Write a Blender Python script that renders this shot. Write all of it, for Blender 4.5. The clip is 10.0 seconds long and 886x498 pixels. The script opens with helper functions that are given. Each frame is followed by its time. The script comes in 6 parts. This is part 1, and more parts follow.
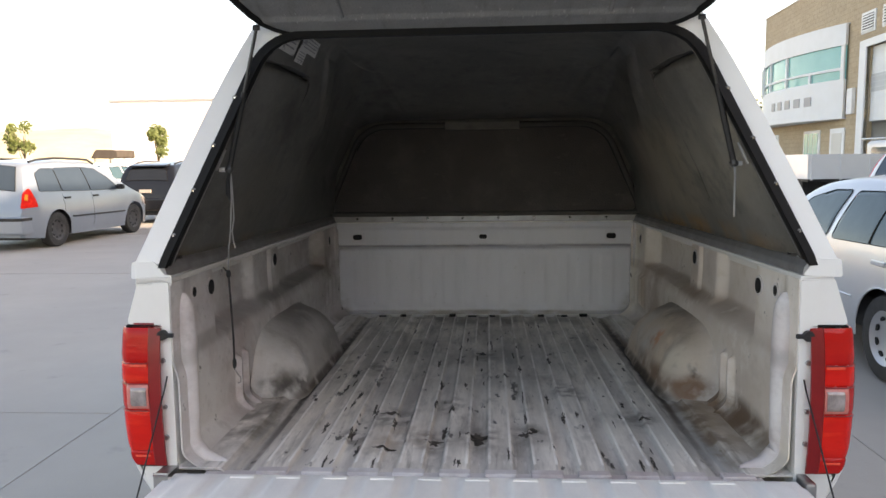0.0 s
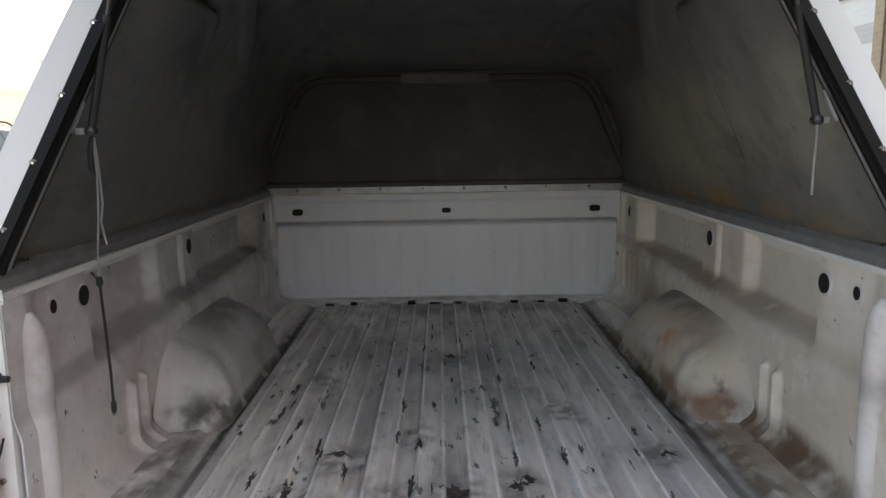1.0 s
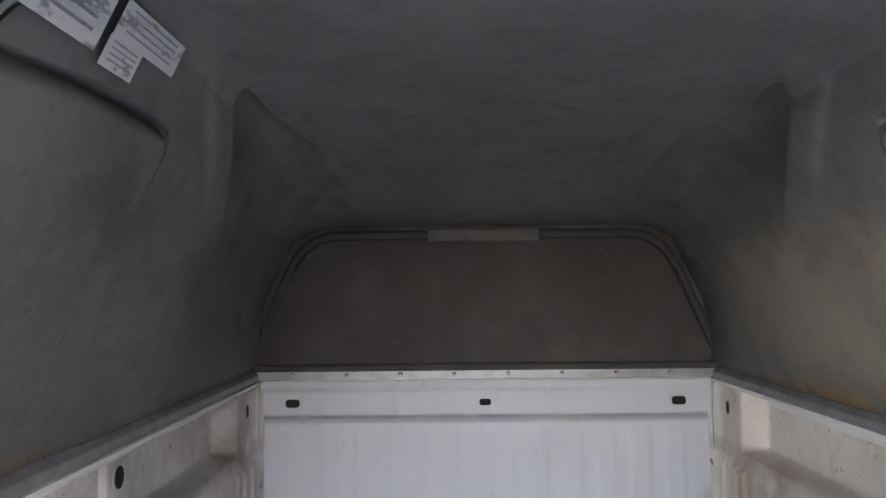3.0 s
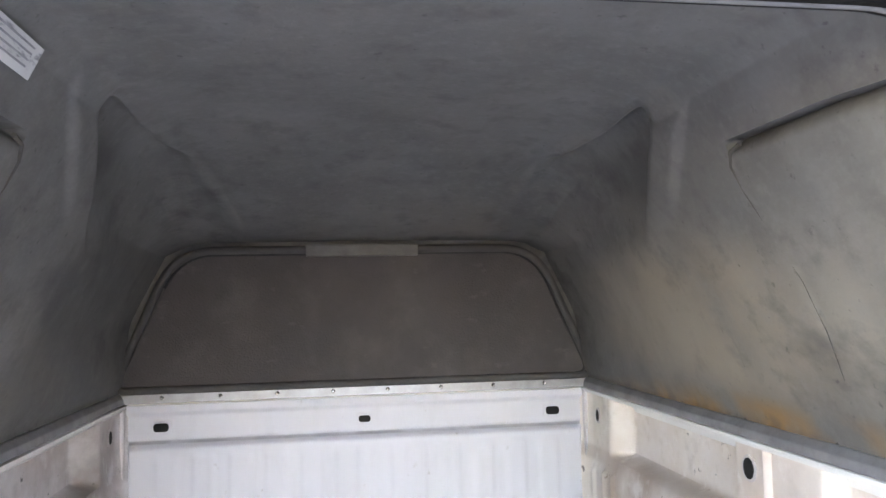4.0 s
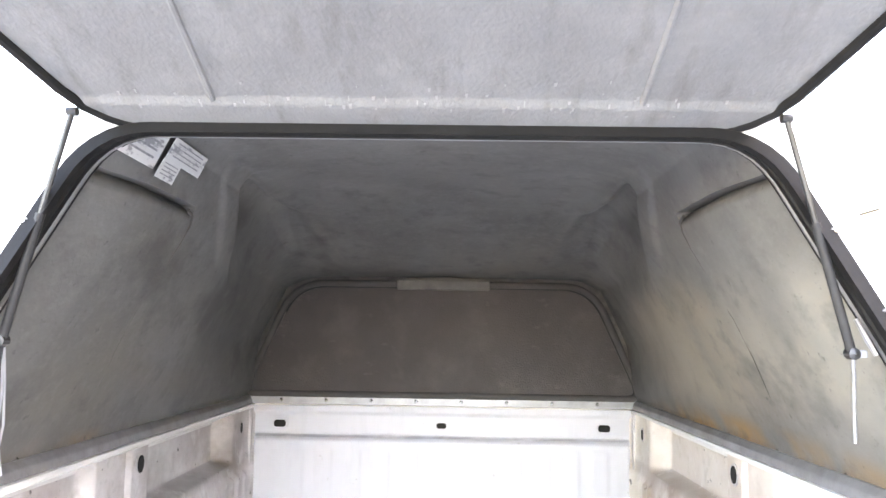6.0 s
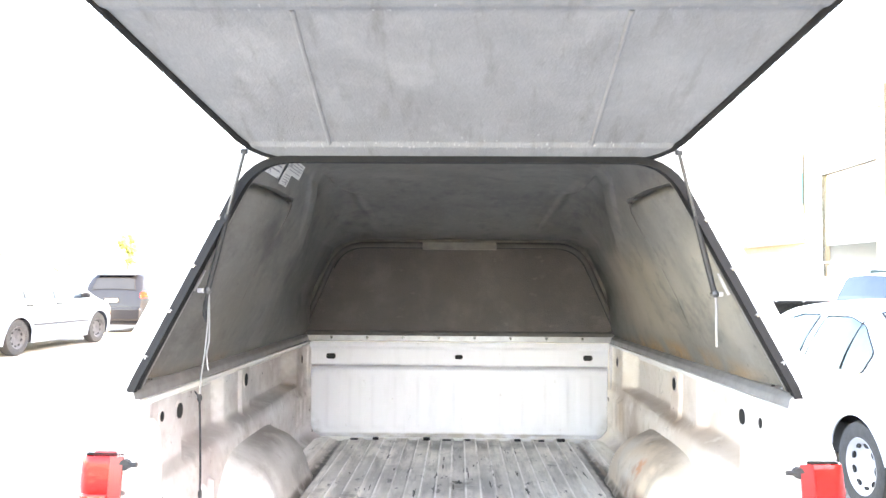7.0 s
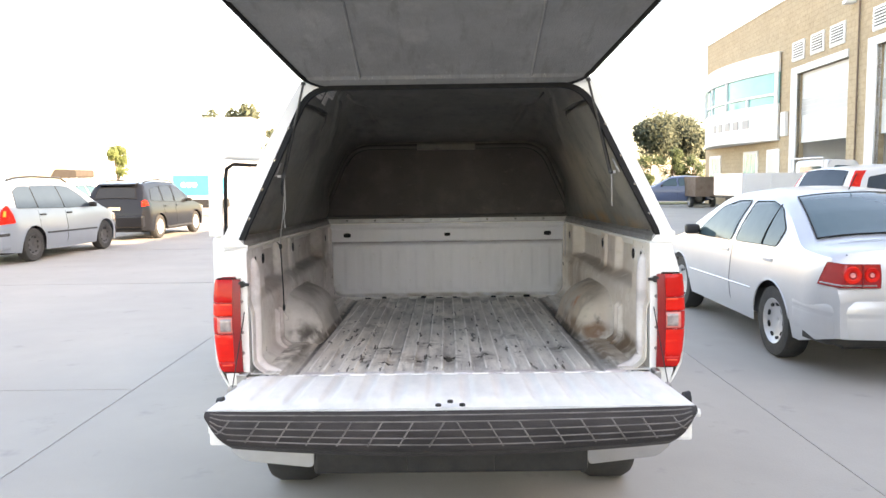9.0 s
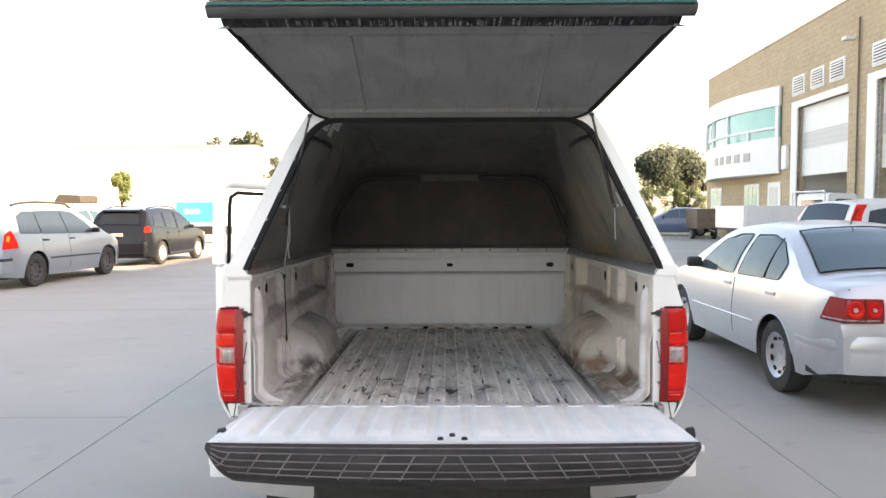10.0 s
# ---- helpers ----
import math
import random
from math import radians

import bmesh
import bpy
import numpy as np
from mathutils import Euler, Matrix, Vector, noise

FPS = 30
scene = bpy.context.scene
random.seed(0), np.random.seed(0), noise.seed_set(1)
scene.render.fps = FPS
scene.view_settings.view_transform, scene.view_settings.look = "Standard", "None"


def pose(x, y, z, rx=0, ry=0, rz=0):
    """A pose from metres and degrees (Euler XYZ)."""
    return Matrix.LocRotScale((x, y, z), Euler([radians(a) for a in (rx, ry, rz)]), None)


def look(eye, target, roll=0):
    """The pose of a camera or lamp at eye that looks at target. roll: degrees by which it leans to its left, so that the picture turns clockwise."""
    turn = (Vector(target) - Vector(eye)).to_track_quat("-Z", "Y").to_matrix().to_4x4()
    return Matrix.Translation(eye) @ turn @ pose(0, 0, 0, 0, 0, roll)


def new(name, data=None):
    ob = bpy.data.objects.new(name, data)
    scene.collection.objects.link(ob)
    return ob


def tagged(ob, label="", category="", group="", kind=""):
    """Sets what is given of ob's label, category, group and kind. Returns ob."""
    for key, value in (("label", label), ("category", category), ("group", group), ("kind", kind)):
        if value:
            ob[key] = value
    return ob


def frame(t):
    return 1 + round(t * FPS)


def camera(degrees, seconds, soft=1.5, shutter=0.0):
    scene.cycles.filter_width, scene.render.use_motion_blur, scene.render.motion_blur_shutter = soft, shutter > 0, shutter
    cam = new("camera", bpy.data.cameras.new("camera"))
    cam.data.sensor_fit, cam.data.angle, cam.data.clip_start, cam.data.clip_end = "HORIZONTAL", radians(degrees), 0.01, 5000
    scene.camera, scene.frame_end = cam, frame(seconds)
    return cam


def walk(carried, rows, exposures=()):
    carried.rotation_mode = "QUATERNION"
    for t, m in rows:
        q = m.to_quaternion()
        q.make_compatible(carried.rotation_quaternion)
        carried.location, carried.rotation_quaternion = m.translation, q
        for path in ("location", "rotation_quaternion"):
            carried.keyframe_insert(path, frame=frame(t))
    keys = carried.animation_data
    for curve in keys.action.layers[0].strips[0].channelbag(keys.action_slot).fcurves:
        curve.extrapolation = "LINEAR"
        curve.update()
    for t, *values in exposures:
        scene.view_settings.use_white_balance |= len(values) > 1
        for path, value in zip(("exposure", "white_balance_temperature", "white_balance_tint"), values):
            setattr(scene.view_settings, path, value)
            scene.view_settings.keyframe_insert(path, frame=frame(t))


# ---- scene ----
cam = camera(62.0, 10.0)
PATH = [
    (0, (0.032, -1.790, 1.563), (-0.088, 0.116, 1.368), -0.7),
    (0.5, (0.007, -1.502, 1.554), (-0.056, 0.404, 1.333), 0.2),
    (1, (-0.028, -1.218, 1.563), (-0.022, 0.679, 1.271), -0.9),
    (1.5, (0.041, -0.963, 1.557), (-0.240, 0.912, 1.255), 0.1),
    (2, (0.150, -0.766, 1.610), (-0.375, 1.060, 1.332), 0.0),
    (2.5, (-0.055, -0.582, 1.634), (-0.305, 1.322, 1.616), 0.4),
    (3, (-0.114, -0.499, 1.621), (-0.133, 1.418, 1.726), -0.6),
    (3.2, (-0.101, -0.498, 1.628), (-0.021, 1.417, 1.737), -0.4),
    (4.3, (-0.118, -0.507, 1.616), (0.189, 1.382, 1.764), -1.5),
    (4.5, (-0.113, -0.520, 1.619), (0.188, 1.370, 1.765), -1.5),
    (5, (-0.057, -0.589, 1.620), (0.141, 1.311, 1.800), -1.9),
    (5.5, (0.053, -0.761, 1.617), (0.042, 1.142, 1.863), 0.4),
    (5.7, (0.064, -0.851, 1.597), (0.023, 1.055, 1.834), 0.9),
    (6.8, (-0.026, -1.606, 1.596), (-0.019, 0.307, 1.763), 0.8),
    (7, (0.000, -1.770, 1.592), (-0.043, 0.147, 1.692), 0.4),
    (7.5, (-0.038, -2.112, 1.577), (-0.005, -0.193, 1.624), -0.1),
    (8, (-0.070, -2.412, 1.543), (-0.012, -0.496, 1.423), -1.0),
    (8.5, (-0.007, -2.711, 1.510), (-0.007, -0.797, 1.365), 0.7),
    (9, (-0.004, -2.811, 1.505), (-0.014, -0.897, 1.360), -0.8),
    (9.5, (-0.014, -2.820, 1.513), (-0.019, -0.903, 1.407), -0.7),
    (10, (-0.012, -2.818, 1.517), (-0.025, -0.899, 1.447), -0.2),
]
# the truck stands a little nose-down; its path rows are in the truck's own frame
RAKE = Matrix.Rotation(radians(-1.0), 4, 'X')
walk(cam, [(t, RAKE @ look(eye, target, roll)) for t, eye, target, roll in PATH],
     [(t, stops, kelvin, 20 + 4 * (2.2 < t < 6.0)) for t, stops, kelvin in [(0, 2.25, 8600), (0.5, 2.2, 8600), (1, 2.2, 8450), (1.5, 2.5, 8200), (2, 2.9, 8000), (2.5, 3.3, 7900), (3.2, 4.0, 7800), (4.3, 4.9, 7800), (5, 5.05, 7900), (5.7, 5.25, 8100), (6.8, 5.2, 8350), (7.2, 5.05, 8500), (7.5, 4.75, 8700), (8, 3.95, 8850), (8.5, 3.42, 8900), (9, 3.16, 8900), (9.5, 2.9, 8880), (10, 2.71, 8880)]])

# ---- light ----
SUN_ELEV, SUN_FROM = 20.6, (0.90, -0.42)   # the low sun stands behind the hall, to the right and rear
world = bpy.data.worlds.new("sky")
scene.world = world
world.use_nodes = True
wn = world.node_tree.nodes
sky = wn.new("ShaderNodeTexSky")
sky.sky_type = "NISHITA"
sky.sun_disc = False
sky.sun_elevation = radians(SUN_ELEV)
sky.sun_rotation = math.atan2(SUN_FROM[0], SUN_FROM[1])
sky.air_density, sky.dust_density, sky.ozone_density = 1.0, 1.2, 1.0
world.node_tree.links.new(sky.outputs[0], wn["Background"].inputs[0])
wn["Background"].inputs[1].default_value = 0.12
sun_data = bpy.data.lights.new("sun", "SUN")
sun_data.energy, sun_data.angle, sun_data.color = 3.2, radians(0.6), (1.0, 0.9, 0.74)
sun = new("sun", sun_data)
_h = math.hypot(*SUN_FROM)
_d = Vector((SUN_FROM[0] / _h * math.cos(radians(SUN_ELEV)), SUN_FROM[1] / _h * math.cos(radians(SUN_ELEV)), math.sin(radians(SUN_ELEV))))
sun.matrix_world = look(_d * 60, (0, 0, 0))


# ---- materials ----
def mat(name, base, rough=0.5, metal=0.0, second=None, scale=6.0, amount=0.5, bump=0.0, bscale=80.0, coat=0.0, stretch=(1, 1, 1), detail=6.0, contrast=(0.35, 0.7), spec=0.5):
    """A surface with two scales of colour variation and fine relief."""
    m = bpy.data.materials.new(name)
    m.use_nodes = True
    nt = m.node_tree
    b = nt.nodes["Principled BSDF"]
    b.inputs["Roughness"].default_value, b.inputs["Metallic"].default_value, b.inputs["Coat Weight"].default_value = rough, metal, coat
    b.inputs["Base Color"].default_value = (*base, 1)
    b.inputs["Specular IOR Level"].default_value = spec
    co = nt.nodes.new("ShaderNodeTexCoord")
    mp = nt.nodes.new("ShaderNodeMapping")
    mp.inputs["Scale"].default_value = stretch
    nt.links.new(co.outputs["Object"], mp.inputs[0])
    if second:
        n = nt.nodes.new("ShaderNodeTexNoise")
        n.inputs["Scale"].default_value, n.inputs["Detail"].default_value, n.inputs["Roughness"].default_value = scale, detail, 0.65
        r = nt.nodes.new("ShaderNodeMapRange")
        r.inputs[1].default_value, r.inputs[2].default_value, r.inputs[4].default_value = contrast[0], contrast[1], amount
        x = nt.nodes.new("ShaderNodeMix")
        x.data_type = "RGBA"
        x.inputs[6].default_value, x.inputs[7].default_value = (*base, 1), (*second, 1)
        nt.links.new(mp.outputs[0], n.inputs["Vector"])
        nt.links.new(n.outputs[0], r.inputs[0])
        nt.links.new(r.outputs[0], x.inputs[0])
        nt.links.new(x.outputs[2], b.inputs["Base Color"])
    if bump:
        n2 = nt.nodes.new("ShaderNodeTexNoise")
        n2.inputs["Scale"].default_value, n2.inputs["Detail"].default_value = bscale, 5
        bp = nt.nodes.new("ShaderNodeBump")
        bp.inputs["Strength"].default_value, bp.inputs["Distance"].default_value = bump, 0.01
        nt.links.new(mp.outputs[0], n2.inputs["Vector"])
        nt.links.new(n2.outputs[0], bp.inputs["Height"])
        nt.links.new(bp.outputs[0], b.inputs["Normal"])
    return m


def overlay(m, color, scale, lo, hi, amount, stretch=(1, 1, 1), kind="NOISE", offset=(0, 0, 0), detail=5.0):
    """Lays a second stain or wear pattern with a shape of its own over a surface."""
    nt = m.node_tree
    b = nt.nodes["Principled BSDF"]
    co = nt.nodes.new("ShaderNodeTexCoord")
    mp = nt.nodes.new("ShaderNodeMapping")
    mp.inputs["Scale"].default_value, mp.inputs["Location"].default_value = stretch, offset
    nt.links.new(co.outputs["Object"], mp.inputs[0])
    if kind == "VORONOI":
        n = nt.nodes.new("ShaderNodeTexVoronoi")
        n.inputs["Scale"].default_value = scale
    else:
        n = nt.nodes.new("ShaderNodeTexNoise")
        n.inputs["Scale"].default_value, n.inputs["Detail"].default_value, n.inputs["Roughness"].default_value = scale, detail, 0.6
    r = nt.nodes.new("ShaderNodeMapRange")
    r.inputs[1].default_value, r.inputs[2].default_value, r.inputs[4].default_value = lo, hi, amount
    x = nt.nodes.new("ShaderNodeMix")
    x.data_type = "RGBA"
    old = b.inputs["Base Color"]
    if old.links:
        nt.links.new(old.links[0].from_socket, x.inputs[6])
    else:
        x.inputs[6].default_value = old.default_value
    x.inputs[7].default_value = (*color, 1)
    nt.links.new(mp.outputs[0], n.inputs["Vector"])
    nt.links.new(n.outputs[0], r.inputs[0])
    nt.links.new(r.outputs[0], x.inputs[0])
    nt.links.new(x.outputs[2], b.inputs["Base Color"])
    return m


def stain_shade_band(m, color, axis, lo, hi, shape, nscale, n0, n1, stretch=(1, 1, 1)):
    """Dirt, wear or painted shade and highlight along a ledge, a gutter or one side: a soft band over one axis, broken
    up by noise.
    """
    nt = m.node_tree
    bs = nt.nodes["Principled BSDF"]
    co = nt.nodes.new("ShaderNodeTexCoord")
    sep = nt.nodes.new("ShaderNodeSeparateXYZ")
    nt.links.new(co.outputs["Object"], sep.inputs[0])
    band = nt.nodes.new("ShaderNodeFloatCurve")
    pts = band.mapping.curves[0].points
    pts[0].location, pts[1].location = (0.0, 0.0), (1.0, shape[-1][1])
    for px_, py_ in shape:
        pts.new(px_, py_)
    band.mapping.update()
    rg = nt.nodes.new("ShaderNodeMapRange")
    rg.inputs[1].default_value, rg.inputs[2].default_value = lo, hi
    nt.links.new(sep.outputs[axis], rg.inputs[0])
    nt.links.new(rg.outputs[0], band.inputs[1])
    mp = nt.nodes.new("ShaderNodeMapping")
    mp.inputs["Scale"].default_value = stretch
    nt.links.new(co.outputs["Object"], mp.inputs[0])
    nz = nt.nodes.new("ShaderNodeTexNoise")
    nz.inputs["Scale"].default_value, nz.inputs["Detail"].default_value = nscale, 6
    nt.links.new(mp.outputs[0], nz.inputs["Vector"])
    mr = nt.nodes.new("ShaderNodeMapRange")
    mr.inputs[1].default_value, mr.inputs[2].default_value = n0, n1
    nt.links.new(nz.outputs[0], mr.inputs[0])
    mu = nt.nodes.new("ShaderNodeMath")
    mu.operation = "MULTIPLY"
    nt.links.new(band.outputs[0], mu.inputs[0])
    nt.links.new(mr.outputs[0], mu.inputs[1])
    mx = nt.nodes.new("ShaderNodeMix")
    mx.data_type = "RGBA"
    mx.inputs[7].default_value = (*color, 1)
    nt.links.new(bs.inputs["Base Color"].links[0].from_socket, mx.inputs[6])
    nt.links.new(mu.outputs[0], mx.inputs[0])
    nt.links.new(mx.outputs[2], bs.inputs["Base Color"])
    return m


def spot(m, color, c, r, amount, nscale=6.0, n0=0.35, n1=0.6):
    """A single stain, or a painted darker or paler patch, with its own place and size, ragged at the edges."""
    nt = m.node_tree
    bs = nt.nodes["Principled BSDF"]
    co = nt.nodes.new("ShaderNodeTexCoord")
    mp = nt.nodes.new("ShaderNodeMapping")
    mp.inputs["Scale"].default_value = tuple(1 / v for v in r)
    mp.inputs["Location"].default_value = tuple(-a / v for a, v in zip(c, r))
    ln = nt.nodes.new("ShaderNodeVectorMath")
    ln.operation = "LENGTH"
    fall = nt.nodes.new("ShaderNodeMapRange")
    fall.interpolation_type = "SMOOTHSTEP"
    fall.inputs[1].default_value, fall.inputs[2].default_value, fall.inputs[3].default_value, fall.inputs[4].default_value = 0.35, 1.0, 1.0, 0.0
    nz = nt.nodes.new("ShaderNodeTexNoise")
    nz.inputs["Scale"].default_value, nz.inputs["Detail"].default_value = nscale, 6
    mr = nt.nodes.new("ShaderNodeMapRange")
    mr.inputs[1].default_value, mr.inputs[2].default_value, mr.inputs[4].default_value = n0, n1, amount
    mu = nt.nodes.new("ShaderNodeMath")
    mu.operation = "MULTIPLY"
    mx = nt.nodes.new("ShaderNodeMix")
    mx.data_type = "RGBA"
    mx.inputs[7].default_value = (*color, 1)
    nt.links.new(co.outputs["Object"], mp.inputs[0])
    nt.links.new(mp.outputs[0], ln.inputs[0])
    nt.links.new(ln.outputs["Value"], fall.inputs[0])
    nt.links.new(co.outputs["Object"], nz.inputs["Vector"])
    nt.links.new(nz.outputs[0], mr.inputs[0])
    nt.links.new(fall.outputs[0], mu.inputs[0])
    nt.links.new(mr.outputs[0], mu.inputs[1])
    nt.links.new(mu.outputs[0], mx.inputs[0])
    nt.links.new(bs.inputs["Base Color"].links[0].from_socket, mx.inputs[6])
    nt.links.new(mx.outputs[2], bs.inputs["Base Color"])
    return m


PAINT = mat("truck_white_paint", (0.84, 0.835, 0.81), 0.32, 0, (0.62, 0.6, 0.56), 3.0, 0.35, 0.02, 60, coat=0.4)
SHELLW = mat("shell_white_gelcoat", (0.84, 0.84, 0.82), 0.35, 0, (0.66, 0.65, 0.62), 2.5, 0.3, 0.03, 70, coat=0.2)


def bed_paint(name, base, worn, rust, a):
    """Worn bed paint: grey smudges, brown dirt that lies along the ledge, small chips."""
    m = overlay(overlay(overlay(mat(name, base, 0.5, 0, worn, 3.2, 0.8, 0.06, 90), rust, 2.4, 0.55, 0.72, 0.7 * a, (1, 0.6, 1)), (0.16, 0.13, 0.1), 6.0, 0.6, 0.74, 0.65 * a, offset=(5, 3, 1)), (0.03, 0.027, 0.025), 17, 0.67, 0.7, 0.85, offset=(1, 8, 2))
    return stain_shade_band(m, rust, 2, 0.806, 1.312, ((0.5, 0.0), (0.56, 0.55), (0.6, 0.5), (0.65, 0.0)), 3.5, 0.3, 0.75, (1, 0.5, 1))


# left paint mixed darker, tan-stained right paint lighter, as side light falls
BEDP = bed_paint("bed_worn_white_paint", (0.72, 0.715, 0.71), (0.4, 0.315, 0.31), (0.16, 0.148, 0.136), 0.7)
BEDR_LIT = bed_paint("bed_tan_stained_lit_side_paint", (0.84, 0.805, 0.765), (0.64, 0.56, 0.45), (0.27, 0.19, 0.12), 0.45)
spot(BEDP, (0.11, 0.1, 0.09), (-0.83, 1.15, 1.105), (0.12, 0.85, 0.04), 0.7, 3.5, 0.25, 0.7)
spot(BEDP, (0.03, 0.028, 0.026), (-0.75, 0.6, 0.845), (0.15, 0.16, 0.06), 0.9, 9)
spot(BEDP, (0.16, 0.12, 0.08), (-0.8, 1.85, 1.15), (0.1, 0.22, 0.2), 0.7)
spot(BEDR_LIT, (0.56, 0.455, 0.40), (0.8, 0.9, 1.05), (0.25, 1.5, 0.4), 0.55, 2.5, 0.25, 0.6)
spot(BEDR_LIT, (0.2, 0.125, 0.075), (0.83, 1.1, 1.105), (0.12, 0.85, 0.042), 0.75, 3.5, 0.25, 0.7)
spot(BEDR_LIT, (0.12, 0.072, 0.042), (0.75, 0.36, 0.84), (0.15, 0.34, 0.07), 0.9, 9, 0.3, 0.52)
spot(BEDR_LIT, (0.32, 0.22, 0.15), (0.78, 1.65, 1.0), (0.1, 0.35, 0.25), 0.7)
ARCHP = overlay(mat("arch_stained_paint", (0.62, 0.61, 0.595), 0.5, 0, (0.45, 0.43, 0.41), 4.5, 0.8, 0.08, 70), (0.2, 0.17, 0.14), 6.0, 0.58, 0.74, 0.6, offset=(0, 2, 5))
spot(ARCHP, (0.60, 0.475, 0.36), (0.72, 1.1, 0.9), (0.3, 0.75, 0.28), 0.85, 3, 0.25, 0.5)
spot(ARCHP, (0.15, 0.11, 0.08), (0.75, 1.12, 1.03), (0.11, 0.36, 0.065), 0.6, 11, 0.34, 0.58)
spot(ARCHP, (0.42, 0.17, 0.08), (0.64, 0.98, 0.93), (0.05, 0.08, 0.08), 0.6, 22, 0.45, 0.62)
spot(ARCHP, (0.66, 0.6, 0.5), (0.66, 0.76, 0.9), (0.1, 0.12, 0.1), 0.8, 5, 0.2, 0.5)
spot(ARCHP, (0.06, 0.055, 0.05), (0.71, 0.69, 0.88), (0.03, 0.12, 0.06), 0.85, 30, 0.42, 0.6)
spot(ARCHP, (0.15, 0.068, 0.03), (0.66, 0.9, 0.84), (0.1, 0.5, 0.06), 0.85, 9, 0.34, 0.54)
spot(ARCHP, (0.2, 0.1, 0.05), (0.70, 0.64, 0.84), (0.1, 0.1, 0.07), 0.9, 14, 0.35, 0.52)
spot(ARCHP, (0.2, 0.18, 0.165), (-0.72, 1.08, 1.02), (0.13, 0.3, 0.065), 0.85, 9, 0.28, 0.52)
spot(ARCHP, (0.7, 0.69, 0.68), (-0.64, 0.74, 0.9), (0.1, 0.1, 0.1), 0.8, 5, 0.2, 0.5)
spot(ARCHP, (0.3, 0.2, 0.14), (-0.66, 1.25, 0.98), (0.08, 0.12, 0.06), 0.6, 14, 0.4, 0.6)
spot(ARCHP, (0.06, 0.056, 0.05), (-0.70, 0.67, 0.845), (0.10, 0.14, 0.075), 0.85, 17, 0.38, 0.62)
spot(ARCHP, (0.2, 0.18, 0.16), (-0.66, 1.2, 0.86), (0.14, 0.4, 0.08), 0.7, 6)
BULKP = overlay(mat("bulkhead_pale_paint", (0.62, 0.624, 0.665), 0.42, 0, (0.55, 0.552, 0.585), 3.0, 0.5, 0.03, 60, stretch=(1, 1, 0.5)), (0.33, 0.28, 0.22), 9, 0.68, 0.78, 0.5)
FLOORP = overlay(overlay(overlay(overlay(mat("bed_scuffed_floor_paint", (0.88, 0.84, 0.775), 0.5, 0, (0.52, 0.485, 0.44), 5.0, 0.85, 0.06, 90, stretch=(4.0, 0.4, 1)), (0.2, 0.185, 0.17), 7.0, 0.56, 0.72, 0.7, (2.2, 0.3, 1)), (0.025, 0.024, 0.022), 13.0, 0.63, 0.67, 0.95, (1.5, 0.55, 1), offset=(3, 1, 0)), (0.2, 0.14, 0.1), 2.6, 0.6, 0.74, 0.5, offset=(7, 2, 0)), (0.03, 0.028, 0.026), 30.0, 0.68, 0.7, 0.9, (1.3, 0.5, 1), offset=(1, 4, 0))
# valleys between the floor ridges coloured darker
FLOORP = stain_shade_band(FLOORP, (0.2, 0.19, 0.18), 2, 0.80, 0.83, ((0.1, 0.3), (0.25, 0.24), (0.34, 0.06), (0.46, 0.0)), 4.0, 0.4, 0.65, (3, 0.6, 1))
# near-black line along each gutter
for _s in (-1, 1):
    spot(FLOORP, (0.035, 0.03, 0.027), (_s * 0.602, 0.95, 0.806), (0.02, 1.3, 0.05), 0.95, 14, 0.25, 0.5)
spot(FLOORP, (0.05, 0.027, 0.016), (0.60, 0.95, 0.808), (0.03, 1.1, 0.06), 0.9, 15, 0.4, 0.56)
spot(FLOORP, (0.13, 0.08, 0.045), (0.68, 0.5, 0.81), (0.1, 0.55, 0.06), 0.85, 9, 0.32, 0.54)
spot(FLOORP, (0.06, 0.055, 0.05), (-0.7, 0.35, 0.81), (0.12, 0.3, 0.06), 0.75, 9)
# floor coloured darker along the bulkhead
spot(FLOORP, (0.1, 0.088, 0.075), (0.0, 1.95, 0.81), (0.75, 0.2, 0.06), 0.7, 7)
FLOORP = overlay(FLOORP, (0.3, 0.29, 0.28), 2.6, 0.46, 0.64, 0.5, (1.6, 0.6, 1), offset=(2, 7, 0))
spot(FLOORP, (0.2, 0.19, 0.18), (-0.1, 1.2, 0.81), (0.5, 0.6, 0.06), 0.5, 4)
overlay(overlay(FLOORP, (0.3, 0.29, 0.28), 20, 0.54, 0.68, 0.4, (2.2, 0.4, 1), offset=(4, 4, 0)), (0.95, 0.94, 0.93), 16, 0.6, 0.72, 0.4, (3, 0.35, 1), offset=(9, 4, 0))
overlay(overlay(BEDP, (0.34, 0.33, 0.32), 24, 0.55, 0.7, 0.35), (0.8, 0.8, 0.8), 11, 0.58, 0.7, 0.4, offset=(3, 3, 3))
overlay(overlay(BEDR_LIT, (0.5, 0.44, 0.35), 22, 0.55, 0.7, 0.35), (0.9, 0.88, 0.84), 11, 0.58, 0.7, 0.4, offset=(3, 3, 3))
overlay(overlay(ARCHP, (0.26, 0.22, 0.185), 14, 0.52, 0.7, 0.4), (0.72, 0.7, 0.66), 12, 0.58, 0.7, 0.4, offset=(3, 3, 3))
overlay(overlay(BULKP, (0.52, 0.53, 0.56), 8, 0.52, 0.7, 0.35, (2.5, 1, 0.5)), (0.3, 0.27, 0.24), 30, 0.66, 0.75, 0.45)
